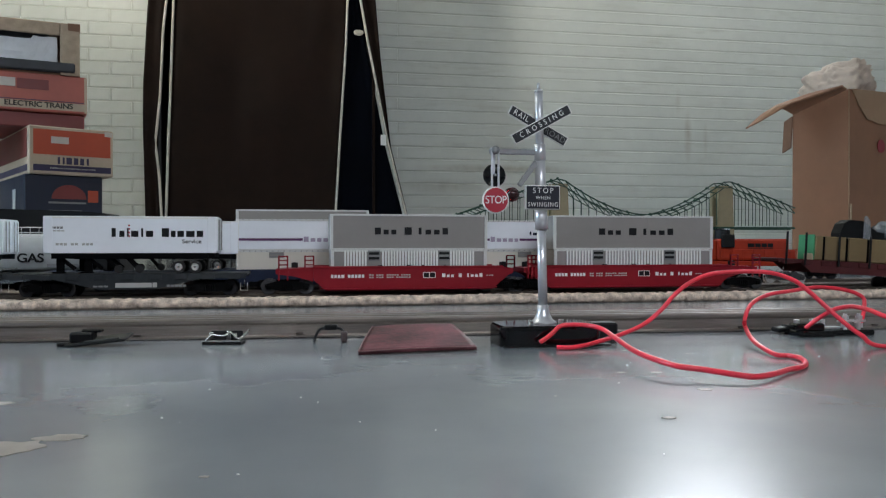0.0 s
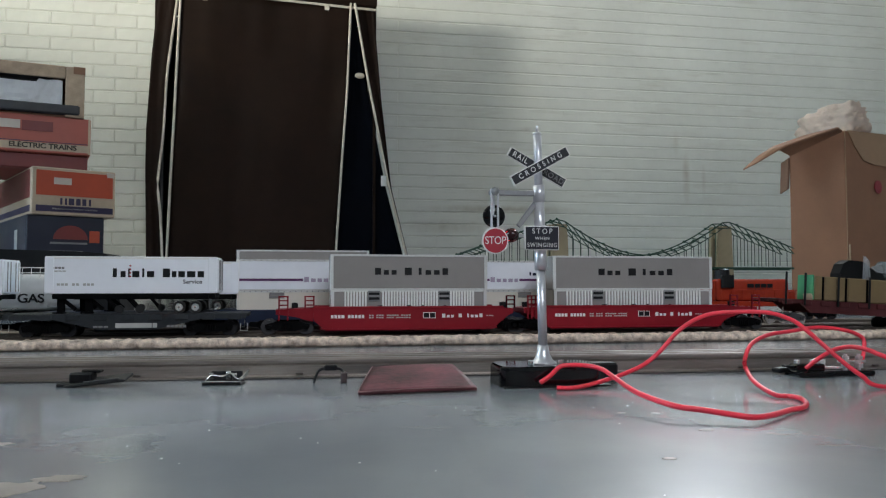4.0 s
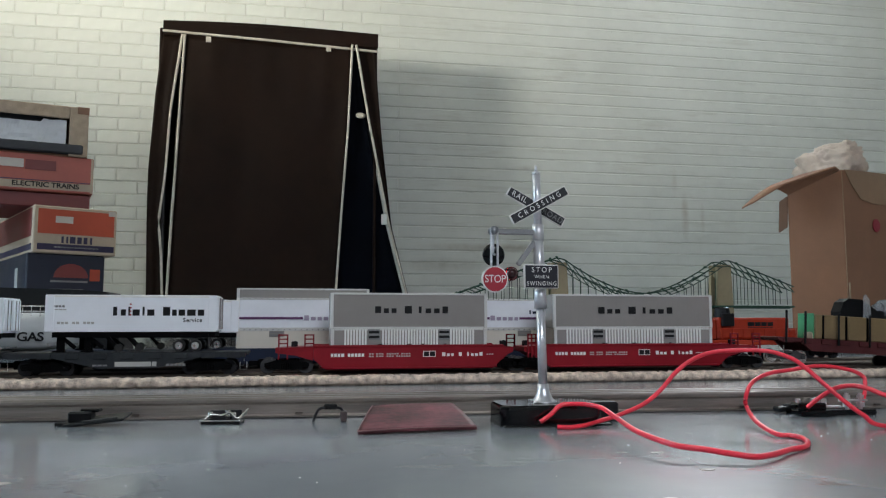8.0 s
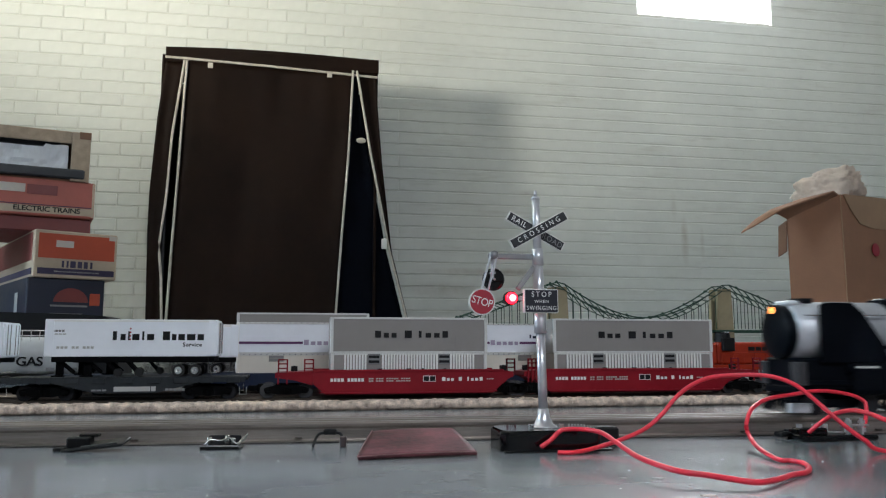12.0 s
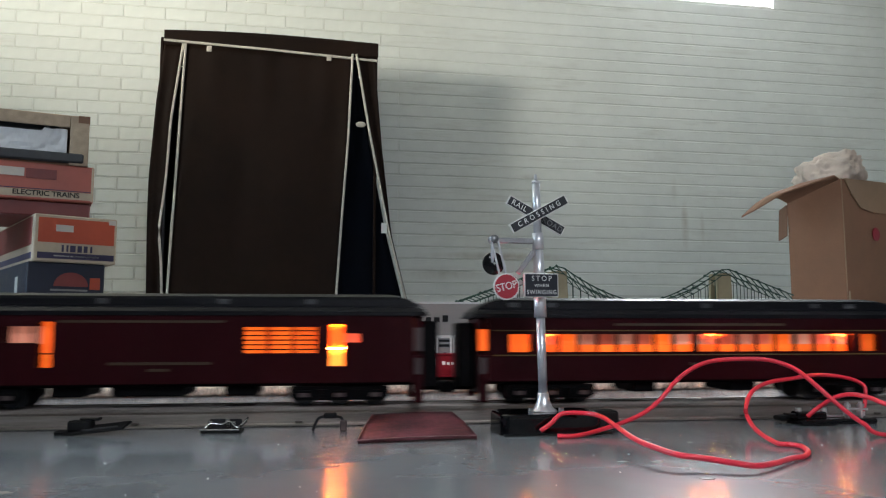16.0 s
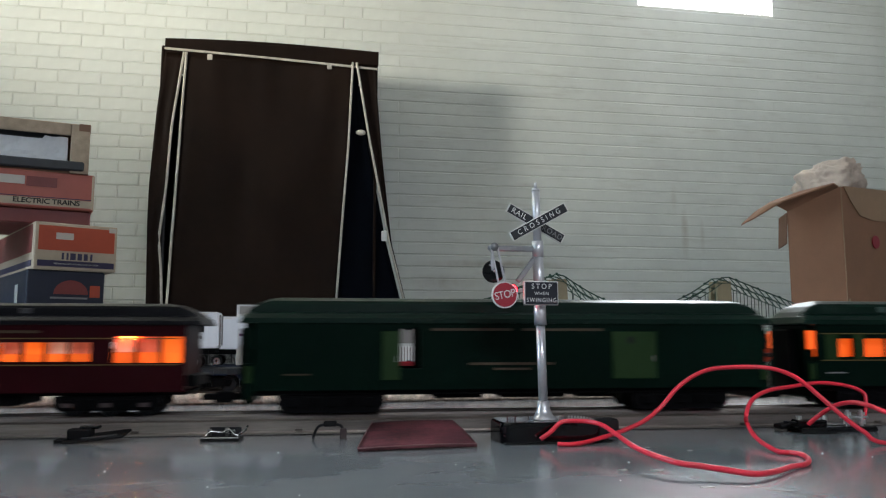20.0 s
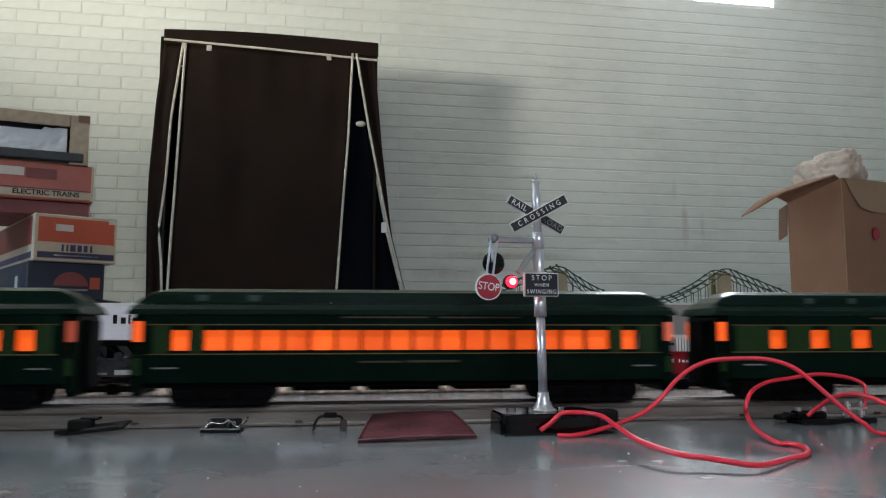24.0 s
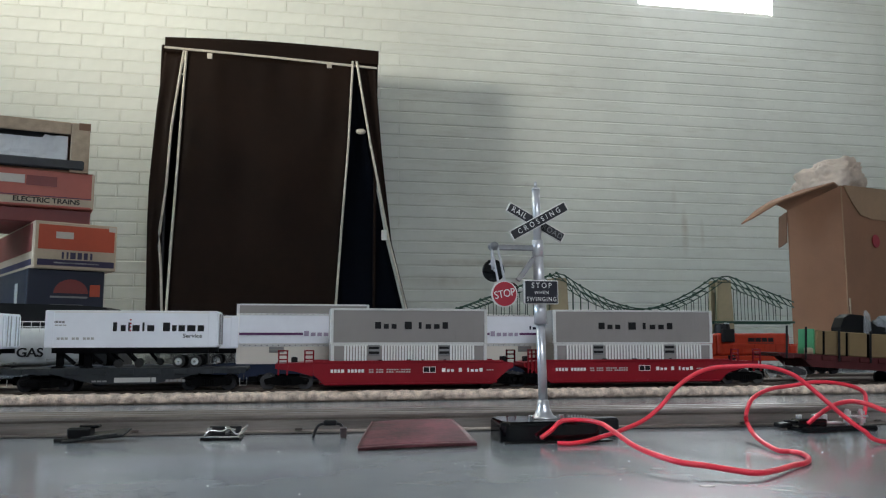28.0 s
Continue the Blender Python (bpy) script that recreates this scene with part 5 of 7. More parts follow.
def trailer(x0, x1, yc, z0, z1, zb, label, printed):
    t = thing("road_trailer", pose(x0, yc, 0), label, "toy trailer", "road trailers")
    L, d = x1 - x0, 0.027
    part("shell", box(B(), 0, L, -d, d, z0, z1, 0.0006), "trailer_white", t)
    part("top_rail", box(B(), 0.002, L - 0.002, -d - 0.0006, -d + 0.001, z1 - 0.003, z1 - 0.0005), "white_print", t)
    for x in (0.0, L - 0.010):
        part("corner_panel", box(B(), x, x + 0.010, -d - 0.0007, -d + 0.0012, z0 + 0.001, z1 - 0.001, 0.0004), "trailer_white", t)
    for k in range(2):
        y0 = -d + 0.002 + k * (d - 0.001)
        dr = part("rear_door", box(B(), L - 0.0002, L + 0.0016, y0, y0 + d - 0.003, z0 + 0.002, z1 - 0.002, 0.0004), "trailer_white", t)
        for q in (0.3, 0.7):
            part("lock_rod", cyl(B(), (L + 0.0022, y0 + (d - 0.003) * q, z0 + 0.003), (L + 0.0022, y0 + (d - 0.003) * q, z1 - 0.003), 0.0007, seg=6), "steel", dr)
    part("chassis_rail", box(B(), 0.008, L - 0.002, -d + 0.002, -d + 0.005, z0 - 0.0065, z0 - 0.0002), "underframe", t)
    part("chassis_rail", box(B(), 0.008, L - 0.002, d - 0.007, d - 0.004, z0 - 0.006, z0 - 0.0002), "flat_grey", t)
    zw = zb + 0.0072
    for x in (L * 0.775, L * 0.872):
        ax = part("axle", cyl(B(), (x, -0.022, zw), (x, 0.022, zw), 0.0020, seg=8), "underframe", t)
        for s in (-1, 1):
            wh = part("wheel", cyl(B(), (x, s * 0.0165, zw), (x, s * 0.0255, zw), 0.0072, seg=24), "tyre", t)
            part("rim", cyl(B(), (x, s * 0.0252, zw), (x, s * 0.0261, zw), 0.0046, 0.0040, seg=20), "chrome", wh)
            part("hub", cyl(B(), (x, s * 0.0258, zw), (x, s * 0.0272, zw), 0.0016, seg=10), "steel", wh)
    part("mud_flap", box(B(), L - 0.010, L - 0.009, -d + 0.002, -d + 0.012, zb + 0.004, z0 - 0.0005), "tyre", t)
    part("rear_bumper", box(B(), L - 0.003, L, -d + 0.002, d - 0.002, zb + 0.004, zb + 0.006), "steel", t)
    for x in (L * 0.06, L * 0.22):
        leg = part("stand", box(B(), x, x + 0.0085, -0.019, -0.015, zb + 0.0005, z0 - 0.0002, 0.0004), "underframe", t)
        part("stand_foot", box(B(), x - 0.004, x + 0.009, -0.022, -0.012, zb + 0.0002, zb + 0.002), "underframe", leg)
        part("stand_brace", box(B(), -0.0022, 0.0022, -0.0015, 0.0015, -0.011, 0.011, m=Matrix.Translation((x + 0.012, -0.017, (zb + z0) / 2)) @ pose(0, 0, 0, 0, -50)), "underframe", leg)
    for x in (L * 0.38, L * 0.50):
        br = part("tie_down", box(B(), -0.0020, 0.0020, -0.0015, 0.0015, -0.013, 0.013, m=Matrix.Translation((x, -0.020, (zb + z0) / 2)) @ pose(0, 0, 0, 0, -42)), "underframe", t)
        part("tie_down_wheel", cyl(B(), (x + 0.008, -0.0235, zb + 0.005), (x + 0.008, -0.018, zb + 0.005), 0.0048, seg=16), "tyre", br)
    if printed:
        y = -d - 0.0001
        bars(L * 0.375, L * 0.63, z1 - 0.0245, z1 - 0.0140, y, [1.0, 0.7, 0.4, 1, 0.5, 1], "black_matt", t, "print_block", 0.16, shapes="ininin")
        bars(L * 0.675, L * 0.925, z1 - 0.0245, z1 - 0.0140, y, [1.1, 0.7, 1, 1.3, 1], "black_matt", t, "print_block", 0.16, shapes="bnnnn")
        for k in range(4):
            ball_z = z1 - 0.0235 + k * 0.0042
            part("print_dot", cyl(B(), (L * 0.488, y - 0.0002, ball_z), (L * 0.488, y + 0.0002, ball_z), 0.0011, seg=10), "stop_red", t)
        letters("Service", 0.0066, "black_matt", t, pose(L * 0.855, -d - 0.0003, z1 - 0.0300), "lettering", 0.0001, "black lettering", 1.06, 1.1, 0.018)
        bars(L * 0.02, L * 0.11, z1 - 0.0150, z1 - 0.0125, y, [1, 1, 1, 1, 1], "dim_print", t, "print_bar", 0.3)
        bars(L * 0.055, L * 0.12, z1 - 0.0182, z1 - 0.0168, y, [1, 1, 1], "grey_print", t, "print_bar", 0.2)
        bars(L * 0.07, L * 0.28, z1 - 0.0345, z1 - 0.0318, y, [1, 1, 1, 0, 1, 1, 0, 1, 1, 1], "grey_print", t, "print_bar", 0.35)
    return t


def flat_car(x0, x1, yc, zd, mt, label, group, stakes=False):
    f = thing("flat_car", pose(x0, yc, 0), label, "toy freight car", group)
    L = x1 - x0
    part("deck", box(B(), 0, L, -0.0315, 0.0315, zd - 0.004, zd, 0.0008), mt, f)
    for y in (-0.0325, 0.0295):
        bm = B()
        if stakes:                               # thin ends over the trucks, deep in between
            prism_y(bm, [(0.002, zd - 0.0005), (L - 0.002, zd - 0.0005), (L - 0.002, zd - 0.0055), (L - 0.036, zd - 0.0055), (L - 0.052, zd - 0.0175), (0.052, zd - 0.0175), (0.036, zd - 0.0055), (0.002, zd - 0.0055)], y, y + 0.003)
        else:
            prism_y(bm, [(0.002, zd - 0.0005), (L - 0.002, zd - 0.0005), (L - 0.002, zd - 0.0065), (L * 0.80, zd - 0.0065), (L * 0.62, zd - 0.0185), (L * 0.38, zd - 0.0185), (L * 0.20, zd - 0.0065), (0.002, zd - 0.0065)], y, y + 0.003)
        part("side_sill", bm, mt, f)
    n = 9
    for k in range(n):
        x = L * (k + 0.5) / n
        part("stake_pocket", box(B(), x - 0.0075, x + 0.0075, -0.0345, -0.0326, zd - 0.0075, zd - 0.001, 0.0005), mt, f)
    if stakes:
        freight_truck(f, 0.022, "loco_grey", "steel")
        freight_truck(f, L - 0.045)
    else:
        freight_truck(f, 0.045)
        freight_truck(f, L - 0.045)
    coupler(f, 0, -1)
    coupler(f, L, 1)
    for x in (0.004, L - 0.004):
        bm = B()
        tube(bm, [(x - 0.004, -0.0335, zd - 0.012), (x - 0.004, -0.0335, zd - 0.021), (x + 0.004, -0.0335, zd - 0.021), (x + 0.004, -0.0335, zd - 0.012)], 0.0006, 6)
        part("step_stirrup", bm, "steel", f)
    if not stakes:
        bars(L * 0.45, L * 0.62, zd - 0.0165, zd - 0.0110, -0.0326, [8, 1], "grey_print", f, "print_block", 0.2)
        bars(L * 0.36, L * 0.42, zd - 0.0160, zd - 0.0140, -0.0326, [1, 1, 1], "dim_print", f, "print_block", 0.2)
        bars(L * 0.66, L * 0.74, zd - 0.0165, zd - 0.0135, -0.0326, [1, 1, 1, 1, 1], "dim_print", f, "print_block", 0.3)
    return f


flat_car(-0.338, -0.064, YA, 0.0398, "flat_grey", "dark grey toy flat car carrying a white trailer", "rear freight cars")
trailer(-0.2950, -0.1010, YA, 0.0638, 0.1075, 0.0399, "white toy road trailer with black name blocks", True)
flat_car(-0.640, -0.348, YA, 0.0398, "flat_grey", "dark grey toy flat car with its end by another car", "rear freight cars")
trailer(-0.575, -0.340, YA, 0.0625, 0.1035, 0.0399, "white toy road trailer on the next flat car", False)
flat_car(-0.330, -0.075, YB, 0.0385, "blue_dark", "dark blue toy flat car under a white trailer", "rear freight cars")
trailer(-0.300, -0.0840, YB, 0.0610, 0.1050, 0.0386, "white toy road trailer on the middle track", False)


def tank_car():
    t = thing("tank_car", pose(-0.43, YC, 0), "silver toy gas tank car with a top walkway rail", "toy freight car", "rear freight cars")
    bm = B()
    secs = []
    for x, r in ((-0.120, 0.010), (-0.118, 0.020), (-0.110, 0.0262), (-0.098, 0.0285), (0.098, 0.0285), (0.110, 0.0262), (0.118, 0.020), (0.120, 0.010)):
        secs.append([(x, r * math.cos(a), 0.0605 + r * math.sin(a)) for a in [k * math.pi / 16 for k in range(32)]])
    part("tank", loft(bm, secs), "tank_silver", t, smooth=True)
    part("frame", box(B(), -0.125, 0.125, -0.022, 0.022, 0.027, 0.034, 0.001), "underframe", t)
    part("dome", cyl(B(), (0, 0, 0.085), (0, 0, 0.096), 0.012, seg=20), "tank_silver", t)
    bm = B()
    for x in [-0.03 + 0.012 * k for k in range(18)]:
        cyl(bm, (x, -0.020, 0.083), (x, -0.020, 0.0985), 0.0006, seg=5)
    part("rail_posts", bm, "steel", t)
    for z in (0.0985, 0.091):
        part("handrail", cyl(B(), (-0.03, -0.020, z), (0.175, -0.020, z), 0.0008, seg=6), "steel", t)
    letters("GAS", 0.0180, "black_matt", t, pose(0.045, -0.0290, 0.0535), "lettering", 0.0006, "black lettering", 0.95, 1.12, 0.02)
    bars(0.067, 0.110, 0.0410, 0.0450, -0.0275, [1, 1, 1], "dim_print", t, "print_bar", 0.3)
    freight_truck(t, -0.085)
    freight_truck(t, 0.085)


tank_car()


def laser_cars():
    for k, (a, b) in enumerate(((-0.0872, 0.125), (0.176, 0.388))):
        f = thing("well_car", pose(a - 0.03, YB, 0), "dark blue toy well car carrying stacked white containers", "toy freight car", "white container cars")
        L = b - a + 0.06
        for y in (-0.0315, 0.0285):
            part("side_sill", box(B(), 0, L, y, y + 0.003, 0.019, 0.0400, 0.001), "blue_dark", f)
        part("well_floor", box(B(), 0.0, L, -0.0284, 0.0284, 0.019, 0.021), "blue_dark", f)
        freight_truck(f, 0.012)
        freight_truck(f, L - 0.012)
        lo = container(a + 0.001, b - 0.001, 0.0212, 0.0655, YB, "cream", "cream-white lower shipping container in a blue well car", "containers")
        w = b - a
        for q in (0.25, 0.66):
            v = part("vent", box(B(), w * q - 0.010, w * q + 0.010, -0.0003, 0.001, 0.034, 0.042, 0.0003), "cont_grey", lo)
            for zz in (0.0362, 0.0400):
                part("vent_slot", box(B(), w * q - 0.0090, w * q + 0.0090, -0.0006, -0.0002, zz - 0.0010, zz + 0.0010), "dim_print", v)
        up = container(a, b, 0.0660, 0.1080, YB, "white", "white upper shipping container with a purple stripe", "containers")
        part("stripe", box(B(), 0.004, w * 0.42, -0.0002, 0.0010, 0.0130, 0.0162), "purple", up)
        part("stripe", box(B(), w * 0.63, w - 0.004, -0.0002, 0.0010, 0.0130, 0.0162), "purple", up)
        bars(w * 0.425, w * 0.62, 0.0115, 0.0185, 0.0004, [1, 1, 0.9, 1, 0.8], "laser_print", up, "print_block", 0.25, shapes="bnnnn")
        bars(w * 0.70, w * 0.97, 0.0210, 0.0262, 0.0004, [0.4, 1, 0.6, 1, 0.6, 1, 1, 0.9], "blue_dark", up, "print_block", 0.3, shapes="bninnnnn")


laser_cars()


def far_container():
    f = thing("flat_car", pose(-0.13, YC, 0), "dark toy flat car on the far track", "toy freight car", "rear freight cars")
    part("deck", box(B(), 0, 0.27, -0.030, 0.030, 0.030, 0.036, 0.001), "blue_dark", f)
    freight_truck(f, 0.045)
    freight_truck(f, 0.225)
    container(-0.0975, 0.1035, 0.0362, 0.0800, YC, "grey", "grey lower shipping container on the far track", "containers")
    container(-0.0975, 0.1035, 0.0803, 0.1265, YC, "grey", "tall grey shipping container on the far track", "containers")


far_container()


def orange_loco():
    x0 = 0.655
    d = thing("diesel_locomotive", pose(x0, YC, 0), "orange toy diesel locomotive parked on the far track", "toy locomotive", "rear freight cars")
    part("frame", box(B(), 0, 0.30, -0.030, 0.030, 0.036, 0.045, 0.001), "orange_loco", d)
    part("hood", box(B(), 0.040, 0.1775, -0.022, 0.022, 0.0455, 0.0830, 0.004, 2), "orange_loco", d)
    part("nose", box(B(), 0.1778, 0.192, -0.020, 0.020, 0.0455, 0.0640, 0.003, 2), "orange_loco", d)
    part("cab", box(B(), 0.0, 0.0395, -0.022, 0.022, 0.0455, 0.0800, 0.003, 2), "orange_loco", d)
    bars(0.098, 0.146, 0.0680, 0.0750, -0.0221, [1.2, 1, 1, 1], "black_matt", d, "print_block", 0.12)
    bars(0.098, 0.146, 0.0652, 0.0664, -0.0221, [1], "black_matt", d, "print_bar", 0.1)
    fan = part("roof_fan", cyl(B(), (0.059, -0.008, 0.0815), (0.059, -0.008, 0.0985), 0.014, 0.012, seg=18), "black_matt", d)
    for k in range(6):
        a = k * math.pi / 3
        part("fan_spoke", box(B(), -0.0135, 0.0135, -0.0008, 0.0008, 0.0, 0.002, m=Matrix.Translation((0.059, -0.008, 0.0986)) @ pose(0, 0, 0, 0, 0, math.degrees(a))), "steel", fan)
    part("exhaust_frame", box(B(), 0.048, 0.070, -0.0290, -0.0222, 0.068, 0.0900, 0.001), "black_matt", d)
    for x in [0.045 + 0.02 * k for k in range(12)]:
        part("stanchion", cyl(B(), (x, -0.0295, 0.045), (x, -0.0295, 0.064), 0.0006, seg=5), "orange_loco", d)
    part("handrail", cyl(B(), (0.045, -0.0295, 0.064), (0.265, -0.0295, 0.064), 0.0007, seg=5), "orange_loco", d)
    freight_truck(d, 0.06)
    freight_truck(d, 0.24)


orange_loco()


def lumber_flat():
    lean = pose(0.641, YA, 0.0078, 0, 3.3, 0)                    # the car stands askew, one end up
    fc = flat_car(0.641, 0.905, YA, 0.0480, "brown_car", "brown toy flat car loaded with crates, standing askew", "rear freight cars", True)
    fc.matrix_basis = lean
    c = thing("load_crate", lean @ pose(0.0550, -0.030, 0.0482), "thin green end board of the crate load", "toy crate", "crates on the flat car")
    part("crate_body", box(B(), 0, 0.0024, 0, 0.034, 0, 0.0350, 0.0005), "crate_green", c)
    bm = B()
    for k in range(5):
        cyl(bm, (-0.0009, 0.003 + k * 0.0035, 0.0065), (0.0003, 0.003 + k * 0.0035, 0.0065), 0.0024, seg=8)
    part("print_label", box(bm, -0.0007, 0.0003, 0.0, 0.019, 0.0, 0.0068), "box_cream", c)
    for a, b in ((0.0876, 0.0995), (0.102, 0.1355), (0.1395, 0.169), (0.1725, 0.206), (0.2095, 0.243), (0.2465, 0.278)):
        c = thing("load_crate", lean @ pose(a - 0.030, -0.031, 0.0482), "tan packing crate on a brown flat car", "toy crate", "crates on the flat car")
        part("crate_body", box(B(), 0, b - a, 0, 0.036, 0, 0.0335, 0.0012), "crate_tan", c)
        part("crate_strap", box(B(), b - a + 0.0003, b - a + 0.0022, -0.001, 0.037, 0, 0.0328, 0.0005), "underframe", c)
    for x in (0.0405, 0.0695, 0.121, 0.170):
        st = thing("stake", lean @ pose(x - 0.030, -0.0358, 0.0400), "thin black stake standing in a flat car pocket", "stake", "flat car stakes")
        part("stake_rod", box(B(), -0.0012, 0.0012, -0.0012, 0.0012, 0, 0.045, 0.0003), "black_matt", st)


lumber_flat()


def far_clutter():
    # dark lumps and a bottle behind the flat car, before the carton
    b = thing("plastic_bottle", pose(1.375, 1.72, 0.0), "clear plastic bottle lying on dark toy cases", "bottle")
    part("bottle_body", cyl(B(), (0.055, 0, 0.108), (0.16, 0.01, 0.104), 0.022, 0.022, seg=18), "clear_plastic", b, smooth=True)
    part("bottle_neck", cyl(B(), (0.055, 0, 0.108), (0.034, 0, 0.109), 0.014, 0.010, seg=14), "clear_plastic", b, smooth=True)
    d = thing("equipment_case", pose(1.29, 1.74, 0), "dark equipment case on the floor", "case")
    bm = B()
    prism_y(bm, [(0.016, 0), (0.26, 0), (0.26, 0.100), (0.120, 0.102), (0.098, 0.118), (0.080, 0.130), (0.044, 0.133), (0.028, 0.124), (0.017, 0.100)], -0.03, 0.005)
    part("case_shell", bm, "black_matt", d)
    p = thing("plastic_sheet", pose(1.362, 1.70, 0.0), "small upright strip of clear plastic", "plastic")
    part("strip", prism_y(B(), [(-0.002, 0.0), (0.020, 0.0), (0.0225, 0.088), (0.021, 0.130), (0.015, 0.137), (0.010, 0.143), (0.004, 0.139), (0.0005, 0.09)], -0.0005, 0.0005), "clear_plastic", p)
    c = thing("equipment_case", pose(-0.86, 1.75, 0), "low dark toy case behind the freight cars", "case")
    bm = B()
    prism_y(bm, [(0, 0), (0.49, 0), (0.475, 0.125), (0.455, 0.138), (0.40, 0.142), (0.05, 0.150)], -0.03, 0.10)
    part("case_shell", bm, "black_matt", c)


far_clutter()


# ---- the passing passenger train ----
SPEED, T_REF = 0.3727, 20.0
TRAIN = []                                   # (thing, front at T_REF)


def six_wheel_truck(parent, x0, x1, material="underframe", plates=True, top=0.0155, low=0.0045):
    """A three-axle truck between x0 and x1."""
    xc = (x0 + x1) / 2
    t = part("truck", box(B(), x0 + 0.006, x1 - 0.006, -0.020, 0.020, RAIL_Z + 0.010, RAIL_Z + 0.0165, 0.001), material, parent)
    for y in (-0.0265, 0.0230):
        bm = B()
        prism_y(bm, [(x0, RAIL_Z + 0.0075), (x0 + 0.004, RAIL_Z + low), (x1 - 0.004, RAIL_Z + low), (x1, RAIL_Z + 0.0075), (x1, RAIL_Z + top), (x0, RAIL_Z + top)], y, y + 0.0035)
        for k in (-1, 0, 1):
            cx = xc + k * (x1 - x0) * 0.36
            box(bm, cx - 0.0042, cx + 0.0042, y - 0.0020, y + 0.004, RAIL_Z + 0.0055, RAIL_Z + 0.0125, 0.0008)
        for k in (-0.5, 0.5):
            cx = xc + k * (x1 - x0) * 0.36
            for q in (-1, 0, 1):
                cyl(bm, (cx + q * 0.003, y - 0.001, RAIL_Z + 0.006), (cx + q * 0.003, y - 0.001, RAIL_Z + 0.0130), 0.0013, seg=6)
        sf = part("side_frame", bm, material, t)
        if plates and y < 0:
            for k in (-1, 0, 1):
                cx = xc + k * (x1 - x0) * 0.36
                part("journal_cover", box(B(), cx - 0.0038, cx + 0.0038, y - 0.0027, y - 0.0021, RAIL_Z + 0.0072, RAIL_Z + 0.0104, 0.0003), "step_grey", t)
    for k in (-1, 0, 1):
        cx = xc + k * (x1 - x0) * 0.36
        for s in (-1, 1):
            bm = B()
            cyl(bm, (cx, s * 0.0145, RAIL_Z + 0.0088), (cx, s * 0.0190, RAIL_Z + 0.0088), 0.0088, seg=22)
            cyl(bm, (cx, s * 0.0130, RAIL_Z + 0.0088), (cx, s * 0.0145, RAIL_Z + 0.0088), 0.0102, seg=22)
            part("wheel", bm, "wheel_dark", t)
    return t


def coach_roof(bm, L, ze, top, half, rounded_end=0.022):
    """A clerestory roof with turned-down ends."""
    prof = [(-half, 0.0), (-half * 0.99, 0.18), (-half * 0.86, 0.34), (-half * 0.68, 0.42), (-half * 0.66, 0.72), (-half * 0.62, 0.84), (-half * 0.36, 0.96), (0, 1.0)]
    prof = prof + [(-y, z) for y, z in reversed(prof[:-1])]
    h = top - ze
    secs = []
    for x, k in ((-0.004, 0.05), (-0.002, 0.30), (0.003, 0.52), (0.010, 0.74), (0.018, 0.92), (rounded_end + 0.004, 1.0),
                 (L - rounded_end - 0.004, 1.0), (L - 0.018, 0.92), (L - 0.010, 0.74), (L - 0.003, 0.52), (L + 0.002, 0.30), (L + 0.004, 0.05)):
        secs.append([(x, y * (0.96 if k < 0.5 else 1.0), ze + h * min(z, k)) for y, z in prof])
    return loft(bm, secs)


def pierced(x0, x1, z0, z1, ya, yb, holes):
    """One welded sheet from x0 to x1 and z0 to z1 with holes (x0, x1, z0, z1) through it."""
    bm = B()
    xs = sorted({round(v, 6) for h in holes for v in h[:2]} | {x0, x1})
    zs = sorted({round(v, 6) for h in holes for v in h[2:]} | {z0, z1})
    solid = {}
    for i in range(len(xs) - 1):
        for j in range(len(zs) - 1):
            cx, cz = (xs[i] + xs[i + 1]) / 2, (zs[j] + zs[j + 1]) / 2
            solid[i, j] = not any(h[0] < cx < h[1] and h[2] < cz < h[3] for h in holes)
    made = {}

    def v(i, j, y):
        if (i, j, y) not in made:
            made[i, j, y] = bm.verts.new((xs[i], y, zs[j]))
        return made[i, j, y]
    for (i, j), full in solid.items():
        if not full:
            continue
        bm.faces.new((v(i, j, ya), v(i + 1, j, ya), v(i + 1, j + 1, ya), v(i, j + 1, ya)))
        bm.faces.new((v(i, j, yb), v(i, j + 1, yb), v(i + 1, j + 1, yb), v(i + 1, j, yb)))
        for di, dj, p, q in ((0, -1, (i, j), (i + 1, j)), (1, 0, (i + 1, j), (i + 1, j + 1)), (0, 1, (i + 1, j + 1), (i, j + 1)), (-1, 0, (i, j + 1), (i, j))):
            if not solid.get((i + di, j + dj), False):
                bm.faces.new((v(*p, ya), v(*p, yb), v(*q, yb), v(*q, ya)))
    bmesh.ops.recalc_face_normals(bm, faces=bm.faces)
    return bm


def lit_end(red, side, letterboard):
    """The look of a vestibule window: only the coaches' ends are lit."""
    if letterboard == "none" or (red and side < 0):
        return "step_grey" if red else "coach_green"
    return "glow_amber" if red else "glow_orange" if side > 0 else "glow_rose"


